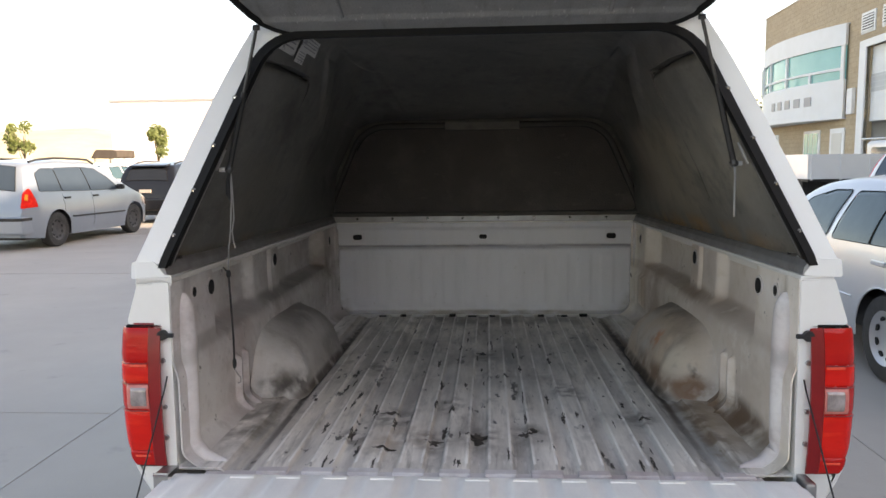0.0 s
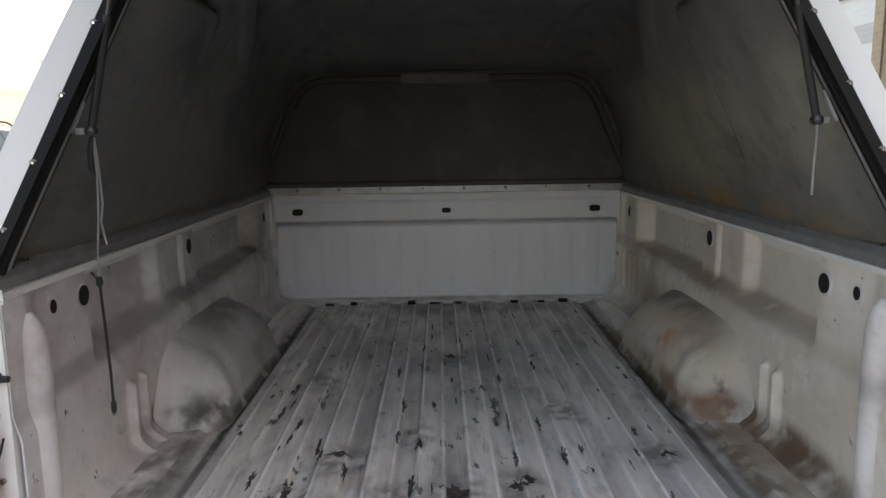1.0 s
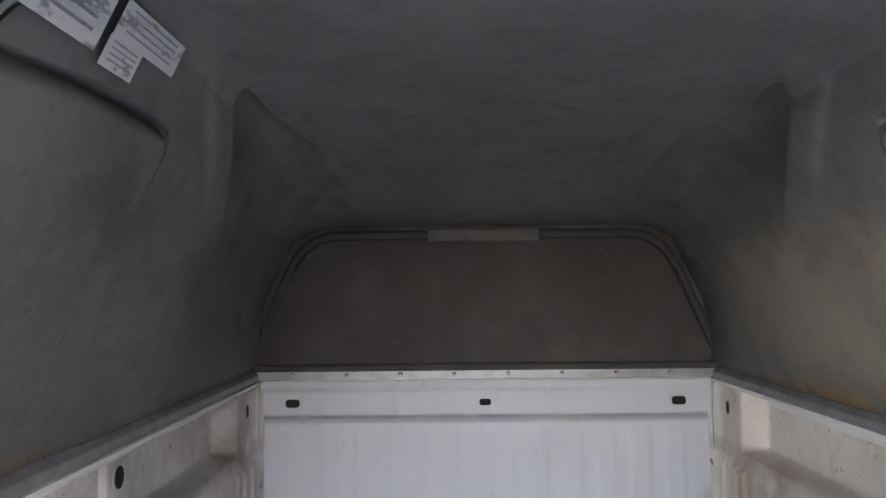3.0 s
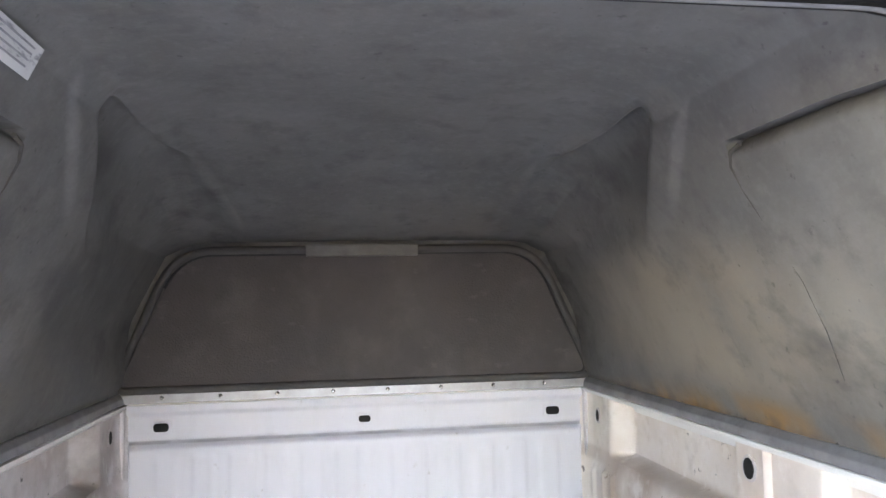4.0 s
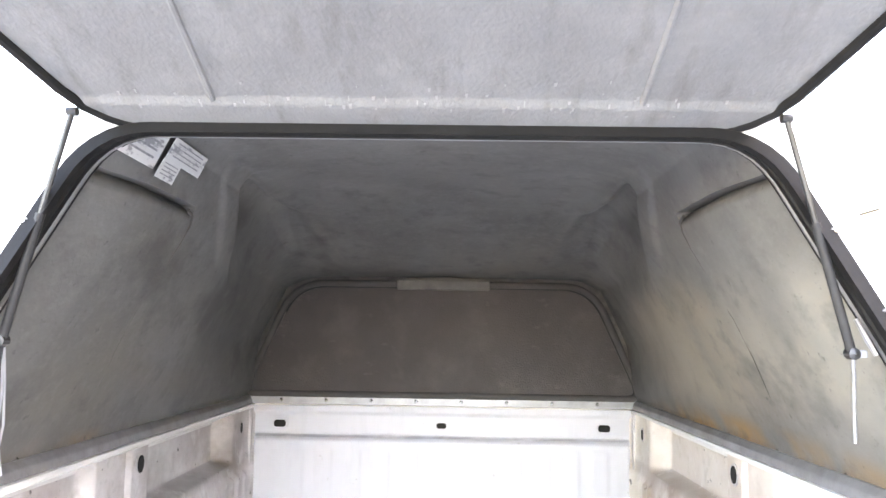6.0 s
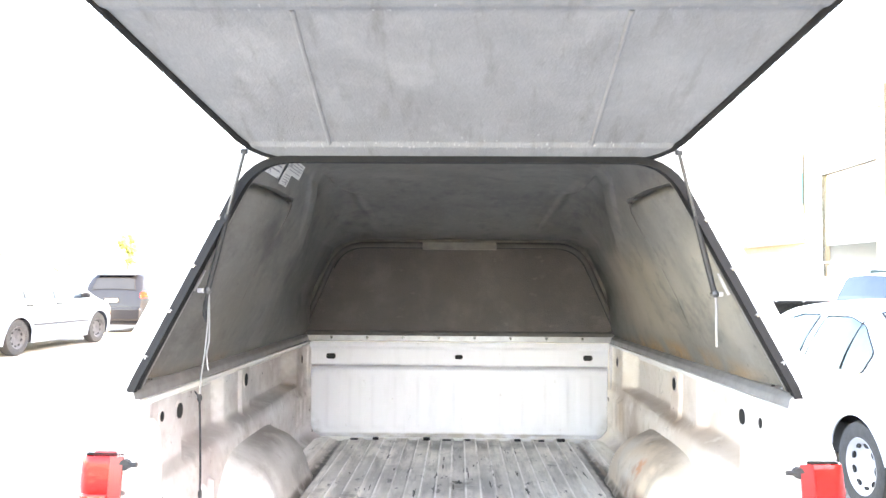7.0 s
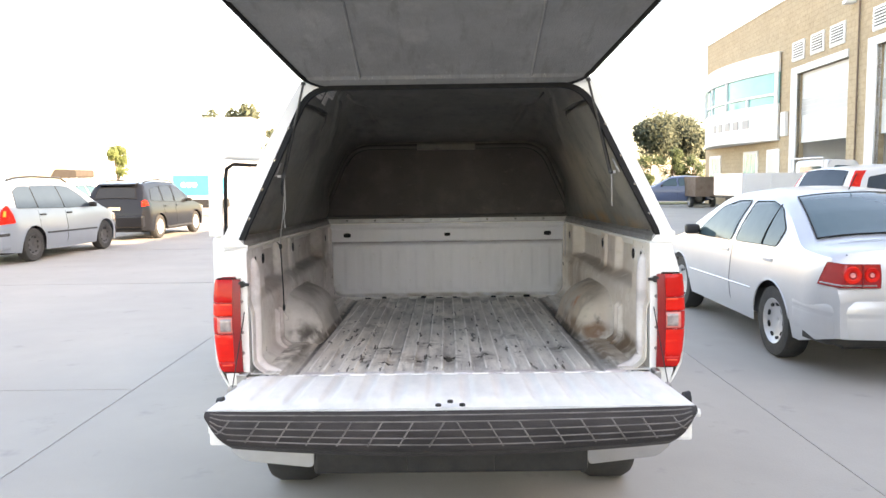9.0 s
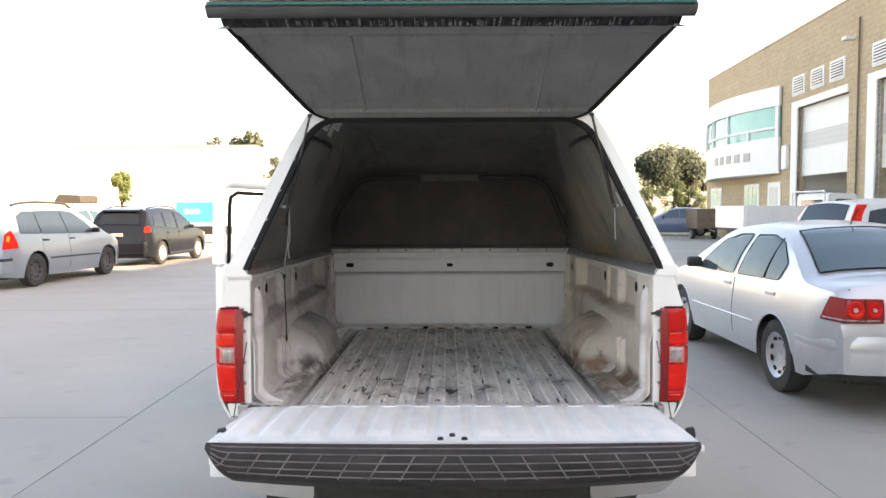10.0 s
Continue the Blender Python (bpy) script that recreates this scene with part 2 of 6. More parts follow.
# lower corners and foot of the bulkhead coloured a darker brown
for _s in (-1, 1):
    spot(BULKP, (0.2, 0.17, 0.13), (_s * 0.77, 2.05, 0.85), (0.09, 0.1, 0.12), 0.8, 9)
spot(BULKP, (0.32, 0.28, 0.22), (0.0, 2.05, 0.83), (0.9, 0.1, 0.03), 0.7, 14)
# worn ridge shoulders, paled further to paint in their edge highlights
stain_shade_band(FLOORP, (0.95, 0.93, 0.9), 2, 0.80, 0.83, ((0.51, 0.0), (0.56, 0.75), (0.64, 0.8)), 9.0, 0.3, 0.55, (2, 0.5, 1))
overlay(FLOORP, (0.16, 0.14, 0.12), 7, 0.59, 0.72, 0.6, (5, 0.55, 1), offset=(1, 9, 0))
overlay(FLOORP, (0.25, 0.235, 0.22), 9, 0.56, 0.72, 0.55, (1.4, 0.8, 1), offset=(6, 3, 0), detail=9.0)
for _x, _y, _r in ((0.0, 0.25, 0.09), (-0.13, 0.22, 0.08), (0.14, 0.29, 0.07), (-0.27, 0.42, 0.09), (-0.36, 0.25, 0.06), (0.48, 0.42, 0.08), (0.3, 0.7, 0.08), (-0.1, 0.55, 0.07), (0.02, 1.2, 0.08), (-0.4, 1.0, 0.08)):
    spot(FLOORP, (0.16, 0.145, 0.13), (_x, _y, 0.812), (_r, _r * 1.5, 0.06), 0.75, 22, 0.38, 0.6)
spot(FLOORP, (0.34, 0.24, 0.16), (-0.22, 0.2, 0.812), (0.12, 0.2, 0.06), 0.5, 12, 0.4, 0.62)
# crease shade over the raised field painted as a grey line
stain_shade_band(BULKP, (0.26, 0.262, 0.275), 2, 1.16, 1.21, ((0.36, 0.0), (0.48, 0.75), (0.56, 0.75), (0.7, 0.0)), 9.0, 0.15, 0.5)
# brown dirt bands in the gutters beside the arches
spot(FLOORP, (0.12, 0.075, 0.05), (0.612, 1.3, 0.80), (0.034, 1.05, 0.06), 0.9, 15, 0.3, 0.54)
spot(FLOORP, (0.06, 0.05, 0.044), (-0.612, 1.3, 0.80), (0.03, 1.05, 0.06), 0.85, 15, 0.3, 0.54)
# near-black gutter lines, dark arch feet and browner wall feet
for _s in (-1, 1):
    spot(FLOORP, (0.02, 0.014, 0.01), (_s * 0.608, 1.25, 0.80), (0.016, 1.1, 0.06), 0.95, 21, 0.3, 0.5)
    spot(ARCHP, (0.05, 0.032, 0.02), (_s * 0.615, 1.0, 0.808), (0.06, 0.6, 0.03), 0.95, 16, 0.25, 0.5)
    spot(BEDP, (0.16, 0.12, 0.09), (_s * 0.76, 1.5, 0.82), (0.12, 0.75, 0.05), 0.8, 9, 0.3, 0.55)
spot(FLOORP, (0.14, 0.09, 0.055), (0.71, 0.42, 0.81), (0.08, 0.45, 0.06), 0.75, 15, 0.4, 0.6)
spot(FLOORP, (0.1, 0.085, 0.07), (-0.70, 0.45, 0.81), (0.1, 0.45, 0.06), 0.75, 11, 0.36, 0.58)
# left arch coloured darker grey all over
spot(ARCHP, (0.3, 0.29, 0.28), (-0.70, 1.1, 0.93), (0.25, 0.5, 0.22), 0.65, 4, 0.25, 0.6)
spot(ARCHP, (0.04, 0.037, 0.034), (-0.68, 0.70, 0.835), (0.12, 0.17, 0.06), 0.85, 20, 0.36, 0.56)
spot(FLOORP, (0.5, 0.39, 0.29), (0.72, 0.5, 0.81), (0.11, 0.75, 0.06), 0.7, 3, 0.2, 0.5)
spot(FLOORP, (0.16, 0.1, 0.06), (0.66, 0.35, 0.81), (0.05, 0.4, 0.06), 0.7, 18, 0.42, 0.58)
spot(BEDR_LIT, (0.17, 0.1, 0.06), (0.76, 1.0, 0.83), (0.12, 1.3, 0.06), 0.8, 9, 0.3, 0.55)
spot(ARCHP, (0.02, 0.018, 0.016), (0.765, 0.83, 0.985), (0.05, 0.05, 0.022), 0.95, 20, 0.25, 0.45)
spot(ARCHP, (0.2, 0.15, 0.11), (0.74, 0.84, 0.96), (0.12, 0.14, 0.07), 0.6, 13, 0.32, 0.55)
spot(ARCHP, (0.62, 0.27, 0.13), (0.655, 0.96, 0.95), (0.05, 0.06, 0.05), 0.8, 20, 0.4, 0.6)
STAIN = mat("dark_oily_stain", (0.03, 0.027, 0.025), 0.6, 0, (0.12, 0.1, 0.08), 40, 0.8)
_n = STAIN.node_tree.nodes.new("ShaderNodeTexNoise")
_n.inputs["Scale"].default_value, _n.inputs["Detail"].default_value = 60.0, 6
_r = STAIN.node_tree.nodes.new("ShaderNodeMapRange")
_r.inputs[1].default_value, _r.inputs[2].default_value, _r.inputs[4].default_value = 0.3, 0.42, 0.86
_c = STAIN.node_tree.nodes.new("ShaderNodeTexCoord")
STAIN.node_tree.links.new(_c.outputs["Object"], _n.inputs["Vector"])
STAIN.node_tree.links.new(_n.outputs[0], _r.inputs[0])
STAIN.node_tree.links.new(_r.outputs[0], STAIN.node_tree.nodes["Principled BSDF"].inputs["Alpha"])
GATEP = mat("tailgate_white_paint", (0.87, 0.855, 0.81), 0.7, 0, (0.62, 0.62, 0.61), 5.0, 0.6, 0.04, 80, stretch=(2, 0.7, 1))
LINER = overlay(overlay(mat("shell_grey_fibre_liner", (0.130, 0.127, 0.118), 0.75, 0, (0.085, 0.084, 0.079), 3.0, 0.8, 0.1, 140), (0.19, 0.188, 0.178), 70, 0.5, 0.75, 0.25), (0.155, 0.145, 0.125), 1.3, 0.5, 0.68, 0.6, offset=(4, 0, 1))
LINER = overlay(overlay(LINER, (0.16, 0.159, 0.15), 2.6, 0.5, 0.66, 0.6, offset=(1, 1, 3)), (0.06, 0.058, 0.056), 5.0, 0.58, 0.72, 0.6, (1, 0.7, 1), offset=(6, 2, 2))
# brown stains of the right wall, mixed pale to carry its light too
spot(LINER, (0.3, 0.25, 0.18), (0.72, 1.05, 1.58), (0.25, 0.8, 0.27), 0.85, 3.5, 0.2, 0.65)
spot(LINER, (0.25, 0.23, 0.19), (0.72, 0.3, 1.6), (0.25, 0.6, 0.28), 0.85, 4, 0.3, 0.6)
spot(LINER, (0.14, 0.13, 0.105), (-0.72, 0.7, 1.5), (0.25, 0.8, 0.2), 0.6, 2.4, 0.35, 0.62)
spot(LINER, (0.24, 0.14, 0.05), (0.8, 0.95, 1.345), (0.11, 1.0, 0.085), 0.9, 5, 0.35, 0.6)
spot(LINER, (0.2, 0.125, 0.06), (-0.8, 0.5, 1.34), (0.09, 0.6, 0.05), 0.6, 5, 0.4, 0.65)
LINER = overlay(overlay(LINER, (0.2, 0.198, 0.186), 30, 0.52, 0.7, 0.2, offset=(2, 2, 9)), (0.06, 0.058, 0.056), 12, 0.55, 0.7, 0.4, offset=(8, 1, 4))
overlay(overlay(LINER, (0.05, 0.048, 0.045), 3.6, 0.57, 0.7, 0.65, (1.4, 0.8, 1), offset=(3, 6, 1), detail=9.0), (0.21, 0.207, 0.19), 9, 0.58, 0.72, 0.2, (1, 1, 1), offset=(5, 5, 5), detail=9.0)
overlay(LINER, (0.04, 0.038, 0.035), 48, 0.64, 0.72, 0.5, offset=(1, 7, 3))
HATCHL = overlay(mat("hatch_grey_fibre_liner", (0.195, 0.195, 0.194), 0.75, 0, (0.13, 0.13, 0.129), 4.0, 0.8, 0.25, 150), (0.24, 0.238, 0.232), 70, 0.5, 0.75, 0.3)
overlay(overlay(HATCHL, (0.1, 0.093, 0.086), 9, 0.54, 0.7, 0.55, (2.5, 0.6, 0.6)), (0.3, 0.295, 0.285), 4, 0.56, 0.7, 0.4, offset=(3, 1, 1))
FLANGE = mat("bare_aluminium_flange", (0.4, 0.4, 0.41), 0.45, 0.6, (0.24, 0.235, 0.225), 14, 0.7, 0.05, 60)
RUBBER = mat("black_rubber_seal", (0.008, 0.008, 0.008), 0.8, 0, (0.022, 0.021, 0.02), 18, 0.5, 0.1, 120, spec=0.2)
PLASTIC = mat("black_plastic", (0.02, 0.02, 0.021), 0.45, 0, (0.05, 0.048, 0.046), 12, 0.6, 0.15, 200, spec=0.25)
CAPP = mat("weathered_black_step_plastic", (0.02, 0.018, 0.0185), 0.5, 0, (0.06, 0.053, 0.053), 10, 0.7, 0.3, 160, stretch=(0.5, 1, 2), spec=0.25)
CAPRIB = mat("worn_grey_plastic_rib", (0.17, 0.155, 0.152), 0.6, 0, (0.03, 0.028, 0.028), 9, 0.8, 0.2, 160)
# grey of the flecks that stand in for glints on the hatch lining
GLINT = mat("pale_grey_glint_fleck", (0.27, 0.268, 0.262), 0.8, 0, (0.2, 0.2, 0.195), 60, 0.8)
STREAK = mat("dried_white_glue_streak", (0.24, 0.235, 0.23), 0.7, 0, (0.05, 0.05, 0.05), 70, 0.9, contrast=(0.42, 0.6))
TORN = mat("torn_black_lining_edge", (0.012, 0.012, 0.012), 0.8, 0, (0.07, 0.068, 0.066), 22, 0.8, 0.3, 60, stretch=(2.5, 1, 0.5), spec=0.2)
CHROME = mat("chrome", (0.75, 0.75, 0.76), 0.15, 1.0, (0.55, 0.55, 0.55), 9, 0.5)
STEEL = mat("dull_steel", (0.42, 0.42, 0.42), 0.4, 0.9, (0.25, 0.24, 0.23), 20, 0.6)
BLACKCORD = mat("black_cord", (0.015, 0.015, 0.016), 0.8)
REDL = mat("red_lamp_lens", (0.82, 0.02, 0.012), 0.12, 0, (0.6, 0.01, 0.008), 9, 0.9, 0.12, 60, coat=0.1, stretch=(0.5, 1, 1.6), spec=0.25)
overlay(REDL, (0.95, 0.06, 0.025), 12, 0.54, 0.7, 0.7, (0.4, 1, 2.2), offset=(2, 2, 2))
REDM = mat("shaded_red_lamp_lens", (0.6, 0.014, 0.011), 0.12, 0, (0.42, 0.008, 0.008), 9, 0.8, 0.12, 60, coat=0.1, stretch=(0.5, 1, 1.4), spec=0.25)
REDD = mat("dark_red_lamp_lens", (0.27, 0.008, 0.01), 0.3, 0, (0.17, 0.004, 0.006), 14, 0.7)
REVF = mat("pale_pink_lens_frame", (0.66, 0.16, 0.13), 0.2, 0, (0.6, 0.3, 0.27), 30, 0.6, coat=0.4)
REVB = mat("bright_red_reflector", (0.95, 0.10, 0.05), 0.12, 0, (0.8, 0.05, 0.02), 40, 0.7, coat=0.4)
CLEARL = mat("clear_lamp_lens", (0.5, 0.44, 0.42), 0.12, 0.3, (0.14, 0.1, 0.1), 26, 0.9, coat=0.6)
HOLE = mat("dark_hole", (0.008, 0.008, 0.008), 0.9)
TYRE = mat("tyre_rubber", (0.025, 0.025, 0.025), 0.8, 0, (0.05, 0.048, 0.045), 20, 0.6, 0.3, 90)
PAPER = overlay(mat("white_paper", (0.62, 0.62, 0.6), 0.7, 0, (0.5, 0.5, 0.49), 8, 0.6), (0.16, 0.16, 0.17), 46, 0.55, 0.62, 0.75, (1, 0.35, 1))
CONCRETE = overlay(overlay(mat("grey_concrete", (0.405, 0.37, 0.325), 0.85, 0, (0.345, 0.313, 0.275), 0.7, 0.8, 0.15, 60), (0.29, 0.275, 0.255), 0.16, 0.45, 0.65, 0.6), (0.22, 0.21, 0.2), 3.2, 0.62, 0.75, 0.5)
JOINT = mat("grey_joint_filler", (0.34, 0.315, 0.285), 0.85, 0, (0.39, 0.365, 0.33), 2, 0.9)
KERBM = mat("kerb_concrete", (0.45, 0.44, 0.42), 0.8, 0, (0.33, 0.32, 0.3), 3, 0.7, 0.1, 40)
GRASS = mat("dry_grass", (0.16, 0.17, 0.06), 0.9, 0, (0.3, 0.26, 0.12), 1.5, 0.8, 0.5, 30)
TAN = overlay(mat("tan_split_block_wall", (0.45, 0.355, 0.24), 0.85, 0, (0.38, 0.295, 0.195), 0.8, 0.8, 0.5, 9), (0.27, 0.2, 0.125), 7, 0.5, 0.7, 0.6)


def courses(m, length, height, depth):
    """Recessed mortar lines of block courses on walls that run along y."""
    nt = m.node_tree
    co, sp, cb = nt.nodes.new("ShaderNodeTexCoord"), nt.nodes.new("ShaderNodeSeparateXYZ"), nt.nodes.new("ShaderNodeCombineXYZ")
    br, bp = nt.nodes.new("ShaderNodeTexBrick"), nt.nodes.new("ShaderNodeBump")
    br.inputs["Scale"].default_value, br.inputs["Mortar Size"].default_value = 1.0, 0.012
    br.inputs["Brick Width"].default_value, br.inputs["Row Height"].default_value = length, height
    br.inputs["Color1"].default_value, br.inputs["Color2"].default_value, br.inputs["Mortar"].default_value = (1, 1, 1, 1), (0.93, 0.92, 0.91, 1), (0.8, 0.79, 0.77, 1)
    nt.links.new(co.outputs["Object"], sp.inputs[0])
    nt.links.new(sp.outputs[1], cb.inputs[0])
    nt.links.new(sp.outputs[2], cb.inputs[1])
    nt.links.new(cb.outputs[0], br.inputs["Vector"])
    b = nt.nodes["Principled BSDF"]
    mx = nt.nodes.new("ShaderNodeMix")
    mx.data_type, mx.blend_type = "RGBA", "MULTIPLY"
    mx.inputs[0].default_value = 1.0
    nt.links.new(b.inputs["Base Color"].links[0].from_socket, mx.inputs[6])
    nt.links.new(br.outputs["Color"], mx.inputs[7])
    nt.links.new(mx.outputs[2], b.inputs["Base Color"])
    bp.inputs["Strength"].default_value, bp.inputs["Distance"].default_value = 0.6, depth
    bp.invert = True
    nt.links.new(br.outputs["Fac"], bp.inputs["Height"])
    if b.inputs["Normal"].links:
        nt.links.new(b.inputs["Normal"].links[0].from_socket, bp.inputs["Normal"])
    nt.links.new(bp.outputs[0], b.inputs["Normal"])
    return m


courses(TAN, 0.4, 0.2, 0.01)
WHITEW = mat("white_render", (0.74, 0.74, 0.73), 0.7, 0, (0.66, 0.66, 0.64), 1.2, 0.6, 0.06, 30)
OFFW = mat("offwhite_wall", (0.62, 0.6, 0.55), 0.8, 0, (0.52, 0.5, 0.45), 0.5, 0.7)
SHUTTER = mat("white_roller_shutter", (0.66, 0.68, 0.69), 0.5, 0, (0.58, 0.6, 0.61), 2.0, 0.6)
SHUTTERG = mat("grey_shutter_band", (0.45, 0.47, 0.48), 0.5, 0, (0.38, 0.4, 0.41), 2.0, 0.6)
TEAL = mat("teal_reflective_glass", (0.12, 0.36, 0.36), 0.06, 0, (0.18, 0.45, 0.45), 1.2, 0.6)
DARKIN = mat("dark_interior", (0.06, 0.058, 0.055), 0.9, 0, (0.1, 0.095, 0.09), 1.0, 0.6)
BAYIN = mat("grey_bay_wall", (0.7, 0.7, 0.69), 0.9, 0, (0.6, 0.6, 0.59), 1.0, 0.6)
DRYHILL = mat("pale_dry_grass", (0.5, 0.45, 0.3), 0.95, 0, (0.4, 0.36, 0.22), 0.1, 0.8, 0.3, 3)
DARKROD = mat("dark_strut_steel", (0.05, 0.05, 0.05), 0.35, 0.6, (0.1, 0.1, 0.1), 30, 0.5)
CARGLASS = mat("car_window_glass", (0.04, 0.08, 0.09), 0.03, 0, (0.065, 0.11, 0.118), 1.5, 0.5, coat=0.15, spec=0.5)
PALEGLASS = mat("pale_sky_lit_glass", (0.04, 0.07, 0.078), 0.03, 0, (0.07, 0.105, 0.11), 2.5, 0.7, spec=0.25)
SMOKE = mat("smoky_blue_glass", (0.03, 0.045, 0.062), 0.05, 0, (0.045, 0.062, 0.08), 1.5, 0.6, spec=0.4)
TINTED = mat("dark_tinted_glass", (0.012, 0.014, 0.016), 0.04, 0, (0.02, 0.022, 0.025), 1.5, 0.5, coat=0.2, spec=0.3)
LEAFG = mat("green_leaves", (0.045, 0.058, 0.035), 0.8, 0, (0.07, 0.085, 0.05), 3, 0.8)
LEAFY = mat("yellow_green_leaves", (0.055, 0.08, 0.016), 0.7, 0, (0.09, 0.11, 0.025), 3, 0.8)
LEAFM = mat("mid_green_leaves", (0.03, 0.052, 0.013), 0.7, 0, (0.05, 0.075, 0.02), 3, 0.8)
BARK = mat("bark", (0.1, 0.075, 0.05), 0.9, 0, (0.06, 0.045, 0.03), 8, 0.8, 0.5, 30)
CANOPYB = mat("dark_brown_canvas", (0.045, 0.036, 0.03), 0.9, 0, (0.07, 0.06, 0.05), 3, 0.8)
RUSTY = mat("rusty_brown_metal", (0.13, 0.085, 0.06), 0.8, 0, (0.2, 0.15, 0.12), 4, 0.8)


def paint(name, c, rough=0.28, metal=0.0):
    return mat(name, c, rough, metal, tuple(v * 0.86 for v in c), 1.5, 0.5, 0.0, coat=0.6)


# ---- mesh helpers ----
def part(name, bm, material, parent, label=""):
    me = bpy.data.meshes.new(name)
    bmesh.ops.recalc_face_normals(bm, faces=bm.faces)
    bm.to_mesh(me)
    bm.free()
    me.materials.append(material)
    ob = new(name, me)
    ob.parent = parent
    if label:
        ob["label"] = label
    return ob


def smooth(ob, angle=40):
    me = ob.data
    me.polygons.foreach_set("use_smooth", [True] * len(me.polygons))
    me.set_sharp_from_angle(angle=radians(angle))
    return ob


def thing(name, m, label, category, group="", kind=""):
    ob = new(name)
    ob.matrix_world = m
    return tagged(ob, label, category, group, kind)


def box(x0, x1, y0, y1, z0, z1, bevel=0.0, seg=2, bm=None):
    bm = bm or bmesh.new()
    v = bmesh.ops.create_cube(bm, size=1.0)["verts"]
    for p in v:
        p.co = Vector(((x0 + x1) / 2 + p.co.x * (x1 - x0), (y0 + y1) / 2 + p.co.y * (y1 - y0), (z0 + z1) / 2 + p.co.z * (z1 - z0)))
    if bevel:
        es = list({e for p in v for e in p.link_edges})
        bmesh.ops.bevel(bm, geom=es, offset=bevel, segments=seg, profile=0.6, affect="EDGES")
    return bm


def grid(nu, nv, f, bm=None, closed_u=False, closed_v=False):
    """A sheet of quads: f(i / (nu - 1), j / (nv - 1)) gives each corner."""
    bm = bm or bmesh.new()
    vs = [[bm.verts.new(f(i / (nu - 1), j / (nv - 1))) for j in range(nv)] for i in range(nu)]
    for i in range(nu - (0 if closed_u else 1)):
        for j in range(nv - (0 if closed_v else 1)):
            a, b = (i + 1) % nu, (j + 1) % nv
            bm.faces.new((vs[i][j], vs[a][j], vs[a][b], vs[i][b]))
    return bm


def thick(bm, t, way=None):
    """Gives a sheet of faces a thickness along its normals, or along a given way."""
    if way:
        old = list(bm.verts)
        twin = {v: bm.verts.new(v.co + Vector(way)) for v in old}
        rim = [e for e in bm.edges if len(e.link_faces) == 1]
        for f in list(bm.faces):
            bm.faces.new([twin[v] for v in reversed(f.verts)])
        for e in rim:
            a, b = e.verts
            bm.faces.new((a, b, twin[b], twin[a]))
        return bm
    bmesh.ops.recalc_face_normals(bm, faces=bm.faces)
    bmesh.ops.solidify(bm, geom=list(bm.faces), thickness=t)
    return bm


def tube(pts, r, n=8, bm=None):
    """A round bar along a line of places."""
    bm = bm or bmesh.new()
    pts = [Vector(p) for p in pts]
    rings = []
    for k, p in enumerate(pts):
        d = (pts[min(k + 1, len(pts) - 1)] - pts[max(k - 1, 0)]).normalized()
        s = d.cross(Vector((0.13, 0.31, 0.94))).normalized()
        t = d.cross(s)
        rr = r[k] if isinstance(r, (list, tuple)) else r
        rings.append([bm.verts.new(p + rr * (math.cos(a) * s + math.sin(a) * t)) for a in [2 * math.pi * i / n for i in range(n)]])
    for a, b in zip(rings, rings[1:]):
        for i in range(n):
            bm.faces.new((a[i], a[(i + 1) % n], b[(i + 1) % n], b[i]))
    bm.faces.new(rings[0][::-1])
    bm.faces.new(rings[-1])
    return bm


def prism(poly, a, b, axis="x", bm=None, bevel=0.0):
    """A polygon pushed from a to b along an axis. axis x: poly is (y, z); y: (x, z); z: (x, y)."""
    bm = bm or bmesh.new()

    def at(p, k):
        return {"x": (k, p[0], p[1]), "y": (p[0], k, p[1]), "z": (p[0], p[1], k)}[axis]
    lo = [bm.verts.new(at(p, a)) for p in poly]
    hi = [bm.verts.new(at(p, b)) for p in poly]
    fs = [bm.faces.new(lo), bm.faces.new(hi[::-1])]
    for i in range(len(poly)):
        j = (i + 1) % len(poly)
        fs.append(bm.faces.new((lo[j], lo[i], hi[i], hi[j])))
    if bevel:
        bmesh.ops.recalc_face_normals(bm, faces=fs)
        bmesh.ops.bevel(bm, geom=list({e for f in fs for e in f.edges}), offset=bevel, segments=2, profile=0.6, affect="EDGES")
    return bm


def rounded(pts, r, n=5):
    """A closed outline with its corners rounded."""
    out = []
    for k in range(len(pts)):
        p, a, b = Vector(pts[k]), Vector(pts[k - 1]), Vector(pts[(k + 1) % len(pts)])
        rr = r[k] if isinstance(r, (list, tuple)) else r
        u, v = (a - p), (b - p)
        q = min(rr, u.length * 0.45, v.length * 0.45)
        s, e = p + u.normalized() * q, p + v.normalized() * q
        for i in range(n + 1):
            t = i / n
            out.append(tuple((1 - t) ** 2 * s + 2 * t * (1 - t) * p + t * t * e))
    return out


def lathe(prof, n=32, axis="x", bm=None, c=(0, 0, 0)):
    """A turned shape: prof is (distance along the axis, radius)."""
    bm = bm or bmesh.new()

    def f(u, v):
        k = v * (len(prof) - 1)
        h, r = prof[round(k)]
        a = 2 * math.pi * u * (n - 1) / n
        ring = (r * math.cos(a), r * math.sin(a))
        return Vector(c) + Vector((h, *ring) if axis == "x" else (ring[0], h, ring[1]) if axis == "y" else (*ring, h))
    return grid(n, len(prof), f, bm, closed_u=True)


def ease(a, b, x):
    t = min(max((x - a) / (b - a), 0.0), 1.0)
    return t * t * (3 - 2 * t)


